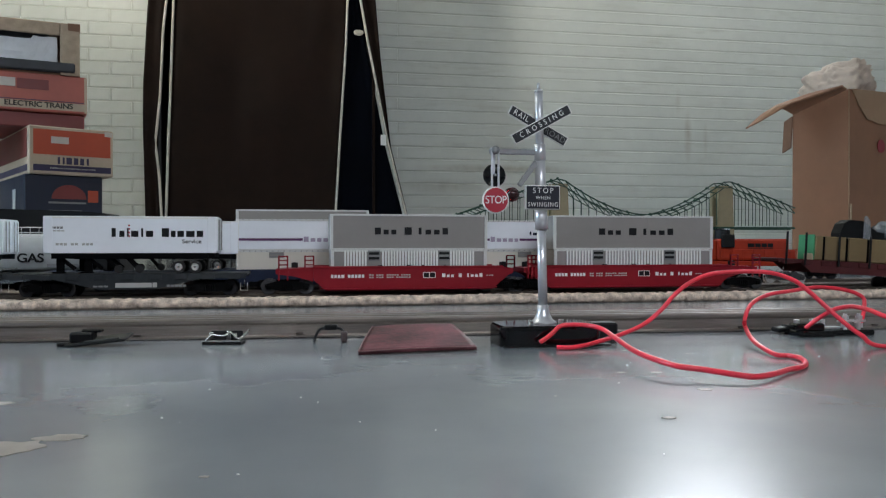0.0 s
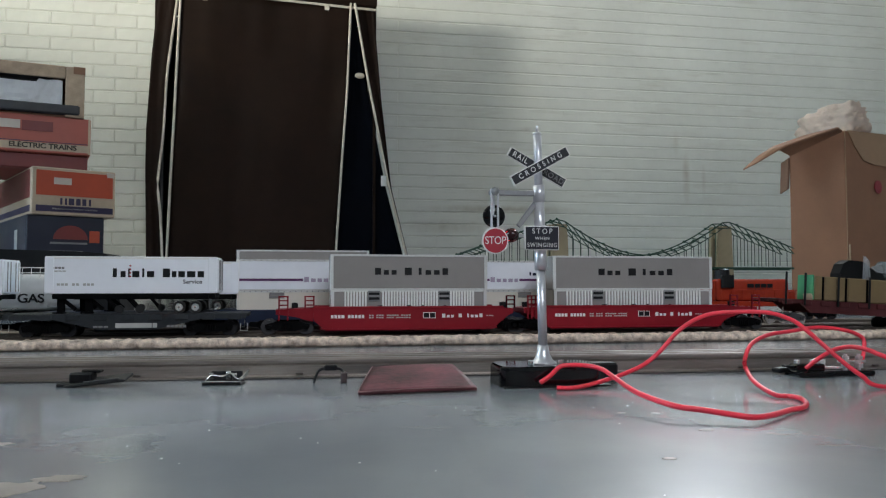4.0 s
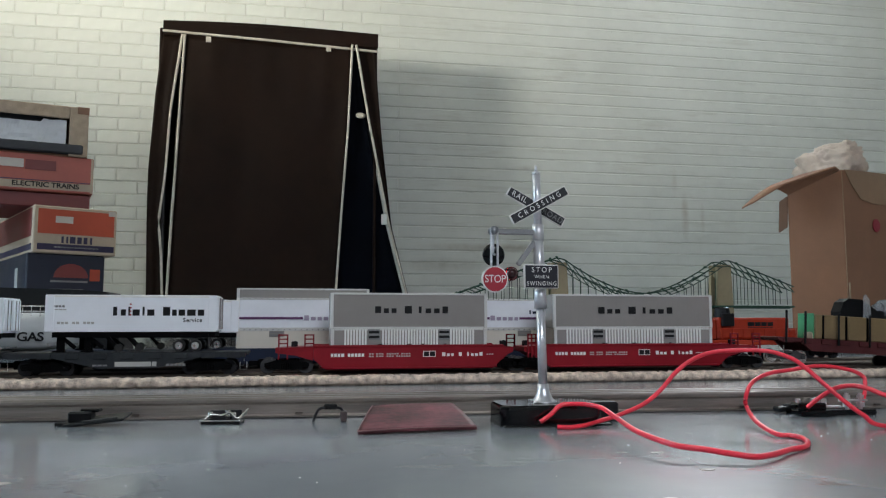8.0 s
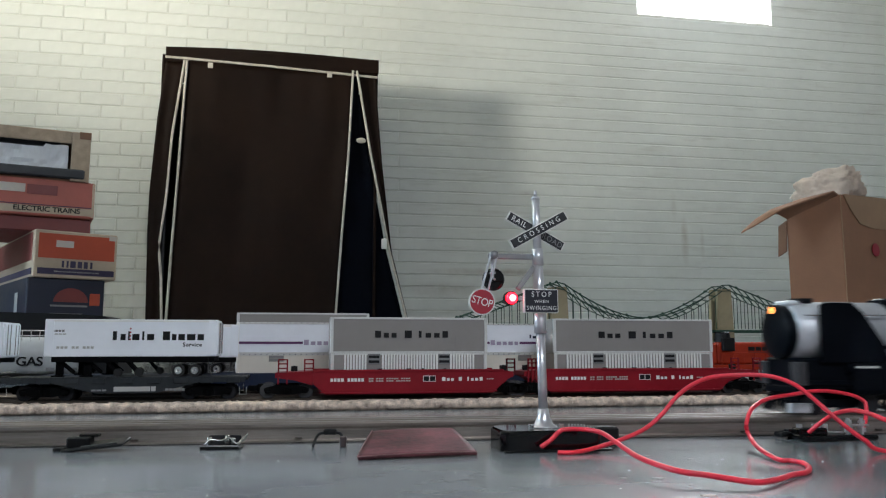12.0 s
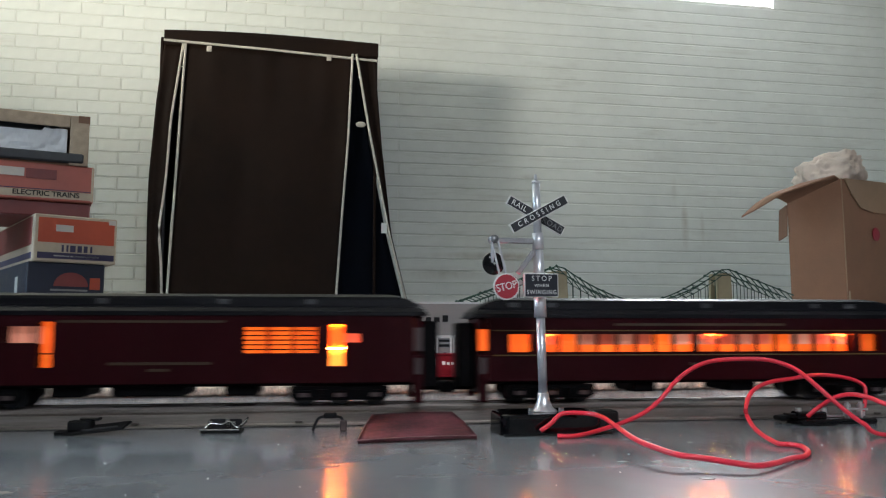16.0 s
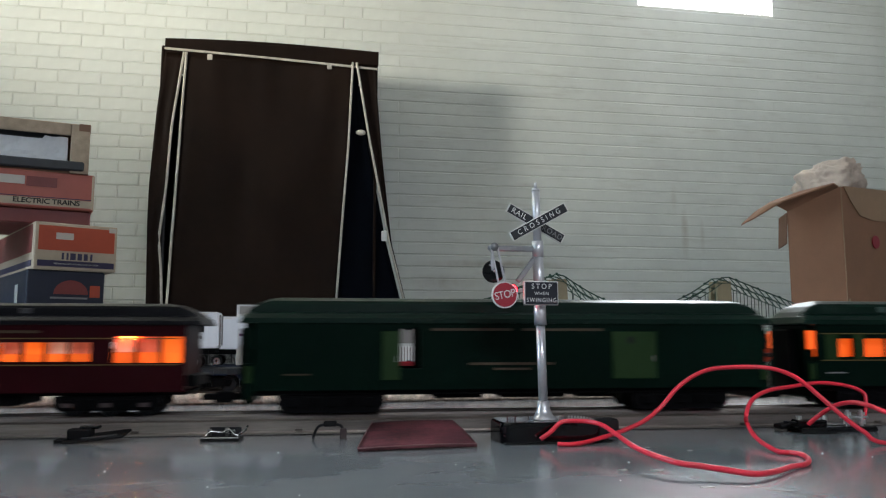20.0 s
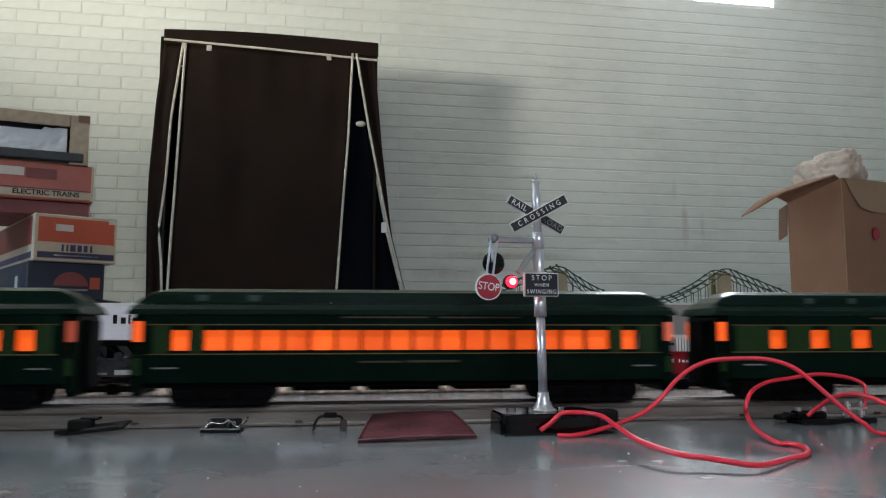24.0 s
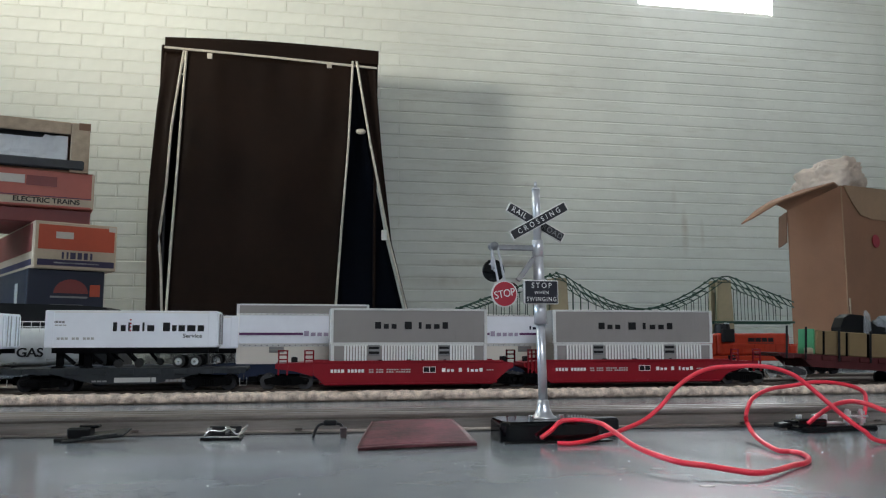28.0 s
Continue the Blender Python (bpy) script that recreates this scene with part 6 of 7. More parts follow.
def coach(front, L, livery, openings, roof_vents, label, doors=(), plates=(), letterboard="gold", trucks=((0.020, 0.086), (-0.105, -0.027)), windows_z=(0.0583, 0.0728), observation=False, bulbs=(), boxes=((0.105, 0.130), (0.150, 0.205), (0.235, 0.26))):
    """A passenger car. openings: (x0, x1, panes[, z0, z1]) in metres from the front."""
    red = livery == "red"
    body, roof, glow = ("coach_maroon", "coach_roof", "glow_amber") if red else ("coach_green", "green_roof", "glow_orange")
    zb, ze, zt = ((0.0350, 0.0876, 0.1058) if letterboard == "none" else (0.0350, 0.0862, 0.1038)) if red else (0.0352, 0.0880, 0.1094)
    half = 0.0318
    c = thing("passenger_car", pose(0, 0, 0), label, "toy passenger car", "passing train")
    wz0, wz1 = windows_z
    x0, x1 = 0.008, L - 0.008
    ops = sorted(openings)
    for s in (-1, 1):
        # side built up round its openings
        ya, yb = sorted((s * half, s * (half - 0.0022)))
        holes = []
        for o in ops:
            a, b = o[0], o[1]
            za, zc = (o[3], o[4]) if len(o) > 3 else (wz0, wz1)
            n = o[2]
            for k in range(n):
                m0, m1 = (0.0011 if k else 0), (0.0011 if k < n - 1 else 0)
                holes.append((a + (b - a) * k / n + m0, a + (b - a) * (k + 1) / n - m1, za, zc))
        part("side_wall", pierced(x0, x1, zb, ze, ya, yb, holes), body, c)
        y = s * (half + 0.0002)
        y2 = s * (half + 0.0006)
        lo, hi = sorted((y, y2))
        if not red and any(len(o) < 4 for o in ops):
            cur = 0.016
            for o in ops + [(L - 0.016, L)]:
                if o[0] > cur:
                    part("window_band", box(B(), cur, o[0] - 0.0003, lo - 0.0001, hi - 0.0002, wz0 - 0.0022, wz1 + 0.0035), "coach_band", c, "lighter green window band")
                cur = o[1] + 0.0003
        for zl in ((wz0 - 0.0025, wz1 + 0.0030) if red else (wz0 - 0.0028, wz1 + 0.0042)):
            if letterboard != "none":
                part("gold_line", box(B(), 0.012, L - 0.012, lo, hi + 0.0001, zl - 0.0004, zl + 0.0004), "gold_print", c)
        for a, b, z0, z1, mt in plates:
            part("print_bar", box(B(), a, b, lo, hi, z0, z1), "gold_dim" if mt == "gold_print" else mt, c)
        for a, b, z0, z1, mt in doors:
            d = part("door", box(B(), a, b, lo - 0.0002, hi, z0, z1, 0.0004), mt, c)
            if a > 0.2:
                part("porthole", cyl(B(), ((a + b) / 2 - 0.003, lo - 0.0006 if s < 0 else hi, 0.0745), ((a + b) / 2 - 0.003, lo - 0.0002 if s < 0 else hi + 0.0004, 0.0745), 0.0032, seg=14), "black_matt", d)
            part("door_handle", box(B(), b - 0.003, b - 0.0022, lo - 0.0006 if s < 0 else hi, lo - 0.0002 if s < 0 else hi + 0.0004, z0 + 0.014, z0 + 0.019), "steel", d)
        # lit windows just behind the side: glowing sheets for the lit inside
        for o in ops:
            a, b, n = o[0], o[1], o[2]
            za, zc = (o[3], o[4]) if len(o) > 3 else (wz0, wz1)
            mt = o[5] if len(o) > 5 else glow
            if mt == "open":
                continue
            for k in range(n):
                p0, p1 = a + (b - a) * k / n + 0.0006, a + (b - a) * (k + 1) / n - 0.0006
                q0, q1 = sorted((s * (half - 0.0090), s * (half - 0.0084)))
                zm = za + (zc - za) * 0.40
                split = red and n > 2
                wdw = part("window", box(B(), p0 - 0.0006, p1 + 0.0006, q0, q1, zm if split else za - 0.001, zc + 0.0001), ("glow_rose", "glow_pale", "glow_rose", "glow_amber", "glow_pale")[(k + int(a * 50)) % 5] if split else mt, c)
                # the lower band glows more strongly in place of lamplit seats
                if split:
                    part("lower_light", box(B(), p0 - 0.0006, p1 + 0.0006, q0, q1, za - 0.001, zm - 0.0002), "glow_amber", wdw)
                if o[-1] == "louvre":
                    for q in range(5):
                        zl = za + (zc - za) * (q + 0.8) / 5.6
                        part("louvre", box(B(), p0, p1, min(s * half, s * (half - 0.002)), max(s * half, s * (half - 0.002)), zl - 0.0005, zl + 0.0005), body, wdw)
    # strips tucked over the window tops, added to throw bulb glow on the floor
    for x in bulbs:
        x, zu = x if isinstance(x, tuple) else (x, wz1)
        for s in (-1, 1):
            q0, q1 = sorted((s * (half - 0.0074), s * (half - 0.0081)))
            part("interior_bulb", box(B(), x - 0.007, x + 0.007, q0, q1, zu + 0.0003, zu + 0.0021), "glow_bulb", c, "bright interior bulb")
    # ends
    for xe, sg in ((0.0, 1), (L, -1)):
        xa, xb = sorted((xe, xe + sg * 0.0078))
        if observation and sg < 0:
            part("end_railing", box(B(), xa, xb + (0 if red else 0.008), -half + 0.003, half - 0.003, zb + 0.004, zb + 0.0125, 0.0006), "underframe", c)
            part("end_wall", box(B(), L - 0.0105, L - 0.0082, -half + 0.0024, half - 0.0024, zb, ze, 0.0004), body, c)
        else:
            part("vestibule", box(B(), xa, xb, -half + 0.0040, half - 0.0040, zb - 0.010, ze, 0.0012), body, c)
            dx0, dx1 = sorted((xe - sg * 0.0002, xe - sg * (0.0145 if red else 0.0055)))
            part("diaphragm", box(B(), dx0, dx1, -0.0135, 0.0135, zb - 0.006, ze - 0.004, 0.0012), "underframe", c)
            for sy in (-1, 1):
                q0, q1 = sorted((sy * (half - 0.0038), sy * (half - 0.0005)))
                part("step_side", box(B(), xa, xb, q0, q1, zb - (0.0165 if red else 0.0070), zb + 0.021, 0.0006), body, c)
                w0, w1 = sorted((sy * (half - 0.0006), sy * half))
                part("vestibule_window", box(B(), xa + 0.0006, xb - 0.0004, q0 + 0.0004, q1 - 0.0004, zb + (0.0245 if red else 0.0315), ze - (0.0095 if red else 0.0055)), lit_end(red, sg, letterboard), c)
                part("grab_plate", box(B(), xa + 0.0010, xb - 0.0015, w0, w1 + 0.0003, zb + 0.006, zb + 0.019, 0.0002), "step_grey" if red else "coach_band", c)
    part("floor_frame", box(B(), 0.006, L - 0.006, -half + 0.004, half - 0.004, zb - (0.0025 if red else 0.004), zb + 0.0008, 0.0005), "underframe", c)
    over = 0.008 if observation and not red else 0.0
    part("roof", coach_roof(B(), L + over, ze, zt, half + 0.0012), roof, c, smooth=False)
    for x in roof_vents:
        part("roof_vent", box(B(), x - 0.0045, x + 0.0045, -half * 0.70, -half * 0.60, ze + (zt - ze) * 0.46, ze + (zt - ze) * 0.72, 0.0004), "loco_grey" if red else "vent_green", c)
    for a, b in boxes:
        part("equipment_box", box(B(), a, b, -0.024, 0.024, zb - (0.0100 if red else 0.0072), zb - 0.0020, 0.001), "underframe", c)
    for a, b in trucks:
        a, b = (a, b) if a >= 0 else (L + a, L + b)
        six_wheel_truck(c, a, b, plates=red, top=0.0155 if red else 0.0185, low=0.0045 if red else 0.0012)
    for x, sg in ((0.0, -1), (L, 1)):
        bm = box(B(), min(x, x + sg * 0.024), max(x, x + sg * 0.024), -0.0025, 0.0025, RAIL_Z + 0.010, RAIL_Z + 0.015, 0.0008)
        box(bm, min(x + sg * 0.016, x + sg * 0.026), max(x + sg * 0.016, x + sg * 0.026), -0.006, 0.006, RAIL_Z + 0.008, RAIL_Z + 0.017, 0.0012)
        part("coupler", bm, "underframe", c)
    TRAIN.append((c, front))
    return c


coach(-1.783, 0.390, "red", [(0.0740, 0.0972, 1, 0.0665, 0.0790, "glow_pale"), (0.0976, 0.1080, 1, 0.0588, 0.0825, "glow_orange"), (0.0976, 0.1080, 1, 0.0480, 0.0578, "glow_amber"),
                             (0.2492, 0.2668, 1, 0.0582, 0.0785, "glow_amber", "louvre"), (0.2692, 0.2858, 1, 0.0582, 0.0785, "glow_amber", "louvre"), (0.2882, 0.3058, 1, 0.0582, 0.0785, "glow_amber", "louvre"), (0.3156, 0.3272, 1, 0.0480, 0.0600, "glow_lamp"), (0.3156, 0.3272, 1, 0.0612, 0.0805, "glow_amber"), (0.3277, 0.3400, 1, 0.0665, 0.0735, "glow_rose")],
      (0.020, 0.140, 0.232, 0.300), "dark maroon heavyweight baggage car with glowing orange windows",
      plates=[(0.1486, 0.2253, 0.0495, 0.0515, "gold_print"), (0.178, 0.194, 0.0445, 0.0465, "gold_print"), (0.112, 0.235, 0.0818, 0.0836, "gold_print")], letterboard="none", bulbs=((0.3214, 0.0805), (0.3214, 0.0600)))
for fr, lab in ((-1.348, "dark maroon heavyweight coach with lit windows and gold lines"), (-0.905, "second dark maroon heavyweight coach with lit windows")):
    coach(fr, 0.380, "red", [(0.0258, 0.0433, 1), (0.0506, 0.1828, 8), (0.1875, 0.3268, 8), (0.3349, 0.3530, 1)],
          (0.0313, 0.0636, 0.200, 0.300, 0.333), lab, plates=[(0.115, 0.265, 0.0798, 0.0818, "gold_print"), (0.180, 0.191, 0.0470, 0.0490, "gold_print")], bulbs=(0.057, 0.205, 0.319),
          trucks=((0.024, 0.0985), (-0.094, -0.020)), boxes=((0.1315, 0.152), (0.218, 0.2415)))
coach(-0.4685, 0.390, "red", [(0.0435, 0.0590, 1), (0.0860, 0.1020, 1), (0.1300, 0.1460, 1), (0.1740, 0.1895, 1), (0.2090, 0.2260, 1), (0.2455, 0.3120, 4), (0.3270, 0.3815, 3, 0.0573, 0.0772)],
      (0.030, 0.075, 0.130, 0.215, 0.260), "dark maroon heavyweight observation car at the end of the maroon cars",
      plates=[(0.135, 0.275, 0.0798, 0.0818, "gold_print"), (0.178, 0.206, 0.0475, 0.0495, "gold_print")], observation=True, bulbs=(0.138, (0.338, 0.0772)))
coach(-0.0425, 0.435, "green", [(0.1222, 0.1376, 1, 0.0520, 0.0842, "open")], (), "dark green heavyweight baggage car without lights",
      doors=[(0.1075, 0.1218, 0.0430, 0.0815, "coach_band"), (0.2975, 0.3355, 0.0430, 0.0815, "coach_band")],
      plates=[(0.1470, 0.2133, 0.0820, 0.0840, "gold_print"), (0.2219, 0.2898, 0.0820, 0.0840, "gold_print"), (0.1774, 0.2478, 0.0545, 0.0565, "gold_print"), (0.198, 0.228, 0.0505, 0.0522, "gold_print"), (0.030, 0.052, 0.0470, 0.0482, "gold_dim")],
      letterboard="none", trucks=((0.026, 0.110), (-0.118, -0.035)), boxes=((0.15, 0.19), (0.205, 0.26), (0.27, 0.30)))
G_PLATES = [(0.158, 0.225, 0.0852, 0.0866, "gold_print"), (0.235, 0.300, 0.0852, 0.0866, "gold_print"), (0.1716, 0.206, 0.0500, 0.0514, "gold_print"), (0.210, 0.2506, 0.0500, 0.0518, "gold_print"), (0.016, 0.034, 0.0460, 0.0472, "dim_print"), (0.395, 0.412, 0.0460, 0.0472, "dim_print")]
for fr, ln, lab in ((0.429, 0.430, "dark green heavyweight coach with bright orange windows"), (0.905, 0.418, "second dark green heavyweight coach with orange windows"), (1.364, 0.435, "third dark green heavyweight coach with orange windows")):
    k = ln / 0.43
    coach(fr, ln, "green", [(0.0280 * k, 0.0422 * k, 1), (0.0524 * k, 0.375 * k, 16), (0.386 * k, 0.4000 * k, 1)],
          (0.078, 0.11, 0.142, 0.174, 0.206, 0.238) if fr < 1 else (0.05, 0.09), lab, plates=[(a * k, b * k, c, d, e) for a, b, c, d, e in G_PLATES],
          windows_z=(0.0600, 0.0757), trucks=((0.028, 0.1067), (-0.115, -0.030)), boxes=((0.12, 0.17), (0.18, 0.24), (0.25, 0.30)))
coach(1.839, 0.442, "green", [(0.0465, 0.0605, 1), (0.0840, 0.1000, 1), (0.1231, 0.1392, 1), (0.1660, 0.3879, 11), (0.4001, 0.4129, 1)],
      (0.09, 0.13, 0.17, 0.21, 0.25, 0.30), "dark green heavyweight observation car closing the train",
      plates=[(0.140, 0.300, 0.0852, 0.0866, "gold_print"), (0.1787, 0.2605, 0.0500, 0.0516, "gold_print"), (0.022, 0.040, 0.0460, 0.0472, "dim_print")],
      windows_z=(0.0600, 0.0757), trucks=((0.030, 0.1073), (-0.118, -0.030)), boxes=((0.12, 0.18), (0.19, 0.25), (0.26, 0.30)), observation=True)

# ---- locomotive and tender ----
DRIVER_X, DRIVER_R = (0.127, 0.1745, 0.222, 0.2695), 0.0188
DRIVERS, RODS = [], []


def locomotive():
    c = thing("steam_locomotive", pose(0, 0, 0), "black toy steam locomotive with smoke deflectors and amber headlight", "toy locomotive", "passing train")
    R = RAIL_Z
    zc, r = 0.0885, 0.0270

    def ring(x, rr, z=zc):
        return [(x, rr * math.cos(a), z + rr * math.sin(a)) for a in [k * math.pi / 16 for k in range(32)]]
    part("smokebox", loft(B(), [ring(0.0156, 0.0250), ring(0.0175, r), ring(0.1060, r)]), "smokebox_grey", c, "pale graphite-grey smokebox", smooth=True)
    part("boiler", loft(B(), [ring(0.1065, r), ring(0.21, r), ring(0.26, 0.0285), ring(0.330, 0.0290)]), "loco_black", c, smooth=True)
    part("smokebox_front", loft(B(), [ring(0.0155, 0.0240), ring(0.0090, 0.0240), ring(0.0072, 0.0220), ring(0.0060, 0.008)]), "loco_black", c, smooth=True)
    lamp = part("headlight", cyl(B(), (0.006, 0, 0.1080), (0.016, 0, 0.1080), 0.0050, seg=16), "loco_black", c)
    part("headlight_lens", cyl(B(), (0.0052, 0, 0.1080), (0.0059, 0, 0.1080), 0.0032, seg=16), "glow_head", lamp, "glowing amber headlight lens")
    for s in (-1, 1):
        y0, y1 = sorted((s * 0.0315, s * 0.0300))
        bm = B()
        prism_y(bm, [(0.032, 0.062), (0.032, 0.1115), (0.037, 0.1135), (0.062, 0.1135), (0.072, 0.105), (0.090, 0.078), (0.094, 0.066), (0.090, 0.062)], y0, y1)
        dfl = part("smoke_deflector", bm, "loco_black", c)
        # pale strip that paints the window's glint along the top edge
        part("deflector_edge", box(B(), 0.037, 0.062, y0 - 0.0002, y1 + 0.0002, 0.1136, 0.1142), "grey_print", dfl)
        y0, y1 = sorted((s * 0.0318, s * 0.0250))
        part("running_board", box(B(), 0.092, 0.352, y0, y1, 0.0735, 0.0765, 0.0005), "loco_black", c)
        part("board_stripe", box(B(), 0.094, 0.352, (s * 0.0322) if s < 0 else s * 0.0319, (s * 0.0319) if s < 0 else s * 0.0322, 0.0760, 0.0772), "grey_print", c)
        part("cylinder", box(B(), 0.058, 0.093, min(s * 0.0315, s * 0.020), max(s * 0.0315, s * 0.020), R + 0.017, R + 0.046, 0.005, 2), "loco_black", c)
        cy = part("valve_chest", cyl(B(), (0.056, s * 0.0255, R + 0.040), (0.096, s * 0.0255, R + 0.040), 0.0062, seg=16), "loco_black", c, smooth=True)
        part("cylinder_band", box(B(), 0.062, 0.084, min(s * 0.0319, s * 0.0316), max(s * 0.0319, s * 0.0316), R + 0.0405, R + 0.0425), "grey_print", cy)
    part("saddle", box(B(), 0.012, 0.096, -0.027, 0.027, R + 0.022, 0.066, 0.002), "loco_black", c)
    part("ash_pan", box(B(), 0.096, 0.335, -0.0145, 0.0145, R + 0.030, 0.074, 0.002), "loco_black", c)
    part("valve_gear_plate", box(B(), 0.100, 0.130, -0.0295, -0.0250, R + 0.036, 0.0735, 0.001), "loco_black", c)
    for s in (-1, 1):
        part("front_step", box(B(), 0.009, 0.018, min(s * 0.0305, s * 0.019), max(s * 0.0305, s * 0.019), R + 0.0255, R + 0.046, 0.001), "loco_grey", c)
    # pilot
    bm = B()
    box(bm, 0.010, 0.019, -0.028, 0.028, R + 0.019, R + 0.025, 0.001)
    pilot = part("pilot", bm, "loco_black", c)
    for k in range(9):
        y = -0.022 + 0.0055 * k
        part("pilot_bar", cyl(B(), (0.000 + 0.00035 * abs(k - 4) ** 2, y, R + 0.0035), (0.014, y, R + 0.020), 0.0012, seg=6), "loco_black", pilot)
    part("pilot_step", box(B(), 0.002, 0.020, -0.030, -0.022, R + 0.003, R + 0.0110, 0.0006), "smokebox_grey", c)
    part("front_coupler", box(B(), -0.002, 0.010, -0.003, 0.003, R + 0.012, R + 0.018, 0.001), "underframe", c)
    part("pilot_deck", box(B(), 0.012, 0.060, -0.029, 0.029, R + 0.0255, R + 0.030, 0.001), "loco_black", c)
    # boiler top fittings
    part("smoke_stack", cyl(B(), (0.034, 0, 0.112), (0.034, 0, 0.1185), 0.0095, 0.0105, seg=18), "loco_black", c, smooth=True)
    part("feedwater_heater", box(B(), 0.014, 0.026, -0.014, 0.014, 0.1105, 0.1165, 0.003, 2), "smokebox_grey", c)
    part("sand_dome", box(B(), 0.105, 0.152, -0.0125, 0.0125, 0.1125, 0.1190, 0.005, 2), "loco_black", c)
    part("steam_dome", box(B(), 0.180, 0.210, -0.0115, 0.0115, 0.1130, 0.1185, 0.005, 2), "loco_black", c)
    part("bell", ball(B(), (0.165, 0, 0.1180), 0.0040, seg=10), "steel", c)
    for x in (0.226, 0.238, 0.300):
        part("safety_valve", cyl(B(), (x, 0.004, 0.1150), (x, 0.004, 0.1200), 0.0022, seg=10), "loco_black", c)
    part("handrail", cyl(B(), (0.020, -0.0285, 0.1025), (0.345, -0.0302, 0.1035), 0.0007, seg=6), "steel", c)
    for x in (0.11, 0.15, 0.19, 0.23, 0.27, 0.31):
        part("boiler_band", cyl(B(), (x, 0, zc), (x + 0.0016, 0, zc), 0.0276 if x < 0.2 else 0.0293, seg=32), "loco_black", c)
    # cab
    for s in (-1, 1):
        bm = B()
        y0, y1 = sorted((s * 0.0316, s * 0.0298))
        for a, b, z0, z1 in ((0.338, 0.403, 0.058, 0.0830), (0.338, 0.360, 0.0830, 0.0990), (0.375, 0.380, 0.0830, 0.0990), (0.394, 0.403, 0.0830, 0.0990), (0.338, 0.403, 0.0990, 0.1060)):
            box(bm, a, b, y0, y1, z0, z1)
        part("cab_side", bm, "loco_black", c)
        q0, q1 = sorted((s * 0.0320, s * 0.0317))
        part("number_bar", box(B(), 0.347, 0.382, q0, q1, 0.0725, 0.0752), "grey_print", c)
    bm = B()
    prof = [(-0.0330, 0.1045), (-0.030, 0.1085), (-0.018, 0.1130), (0, 0.1145), (0.018, 0.1130), (0.030, 0.1085), (0.0330, 0.1045)]
    prism_x(bm, prof + [(y, z - 0.002) for y, z in reversed(prof)], 0.332, 0.414)
    part("cab_roof", bm, "loco_black", c)
    part("cab_front", box(B(), 0.3382, 0.3400, -0.0296, 0.0296, 0.060, 0.1040), "loco_black", c)
    part("cab_floor", box(B(), 0.330, 0.410, -0.029, 0.029, 0.052, 0.0575, 0.001), "loco_black", c)
    part("frame", box(B(), 0.020, 0.385, -0.010, 0.010, R + 0.012, R + 0.036, 0.001), "underframe", c)
    part("firebox", box(B(), 0.255, 0.335, -0.024, 0.024, 0.045, 0.075, 0.003), "loco_black", c)
    # leading and trailing wheels
    for x, rr in ((0.030, 0.0092), (0.082, 0.0092), (0.318, 0.0105), (0.352, 0.0105)):
        for s in (-1, 1):
            bm = B()
            cyl(bm, (x, s * 0.0145, R + rr), (x, s * 0.0190, R + rr), rr, seg=24)
            cyl(bm, (x, s * 0.0188, R + rr), (x, s * 0.0196, R + rr), rr * 0.45, seg=16)
            part("truck_wheel", bm, "wheel_dark", c)
    bm = B()
    prism_y(bm, [(0.300, R + 0.006), (0.370, R + 0.006), (0.376, R + 0.018), (0.296, R + 0.018)], -0.0255, -0.0225)
    part("trailing_truck", bm, "loco_black", c)
    bm = B()
    prism_y(bm, [(0.020, R + 0.006), (0.092, R + 0.006), (0.092, R + 0.013), (0.020, R + 0.013)], -0.0125, -0.0105)
    part("leading_truck", bm, "loco_black", c)
    # drivers with spokes and balance weights
    for s in (-1, 1):
        for x in DRIVER_X:
            bm = B()
            outer = [[(DRIVER_R * q * math.cos(a), y, DRIVER_R * q * math.sin(a)) for a in [k * math.pi / 18 for k in range(36)]] for q, y in ((0.84, -0.0022), (1.0, -0.0022), (1.0, 0.0022), (0.84, 0.0022), (0.84, -0.0022))]
            loft(bm, outer, caps=False)
            weight = B()
            prism_y(weight, [(DRIVER_R * 0.86 * math.cos(a), DRIVER_R * 0.86 * math.sin(a)) for a in [radians(q) for q in (60, 75, 90, 105, 120)]] + [(-0.006, 0.011), (0.006, 0.011)], -0.0018, 0.0012)
            w = part("driving_wheel", bm, "loco_grey", c)
            part("counterweight", weight, "loco_grey", w)
            part("hub", cyl(B(), (0, -0.0024, 0), (0, 0.0024, 0), 0.0042, seg=14), "loco_grey", w)
            part("crank_pin", cyl(B(), (0, s * 0.002, -0.0075), (0, s * 0.0045, -0.0075), 0.0020, seg=10), "steel", w)
            spoke = part("spoke", box(B(), 0.0040, DRIVER_R * 0.86, -0.0009, 0.0009, -0.0008, 0.0008), "loco_grey", w)
            for k in range(1, 12):
                o = new("spoke", spoke.data)
                o.parent = w
                o.matrix_basis = pose(0, 0, 0, 0, 30 * k)
            w.matrix_basis = pose(x, s * 0.0178, R + DRIVER_R)
            DRIVERS.append((w, x, s))
        rod = part("side_rod", box(B(), DRIVER_X[0] - 0.004, DRIVER_X[-1] + 0.004, -0.0009, 0.0009, -0.0022, 0.0022, 0.0006), "loco_grey", c)
        rod.matrix_basis = pose(0, s * 0.0232, R + DRIVER_R - 0.0075)
        RODS.append((rod, s))
    TRAIN.append((c, -2.571))
    return c


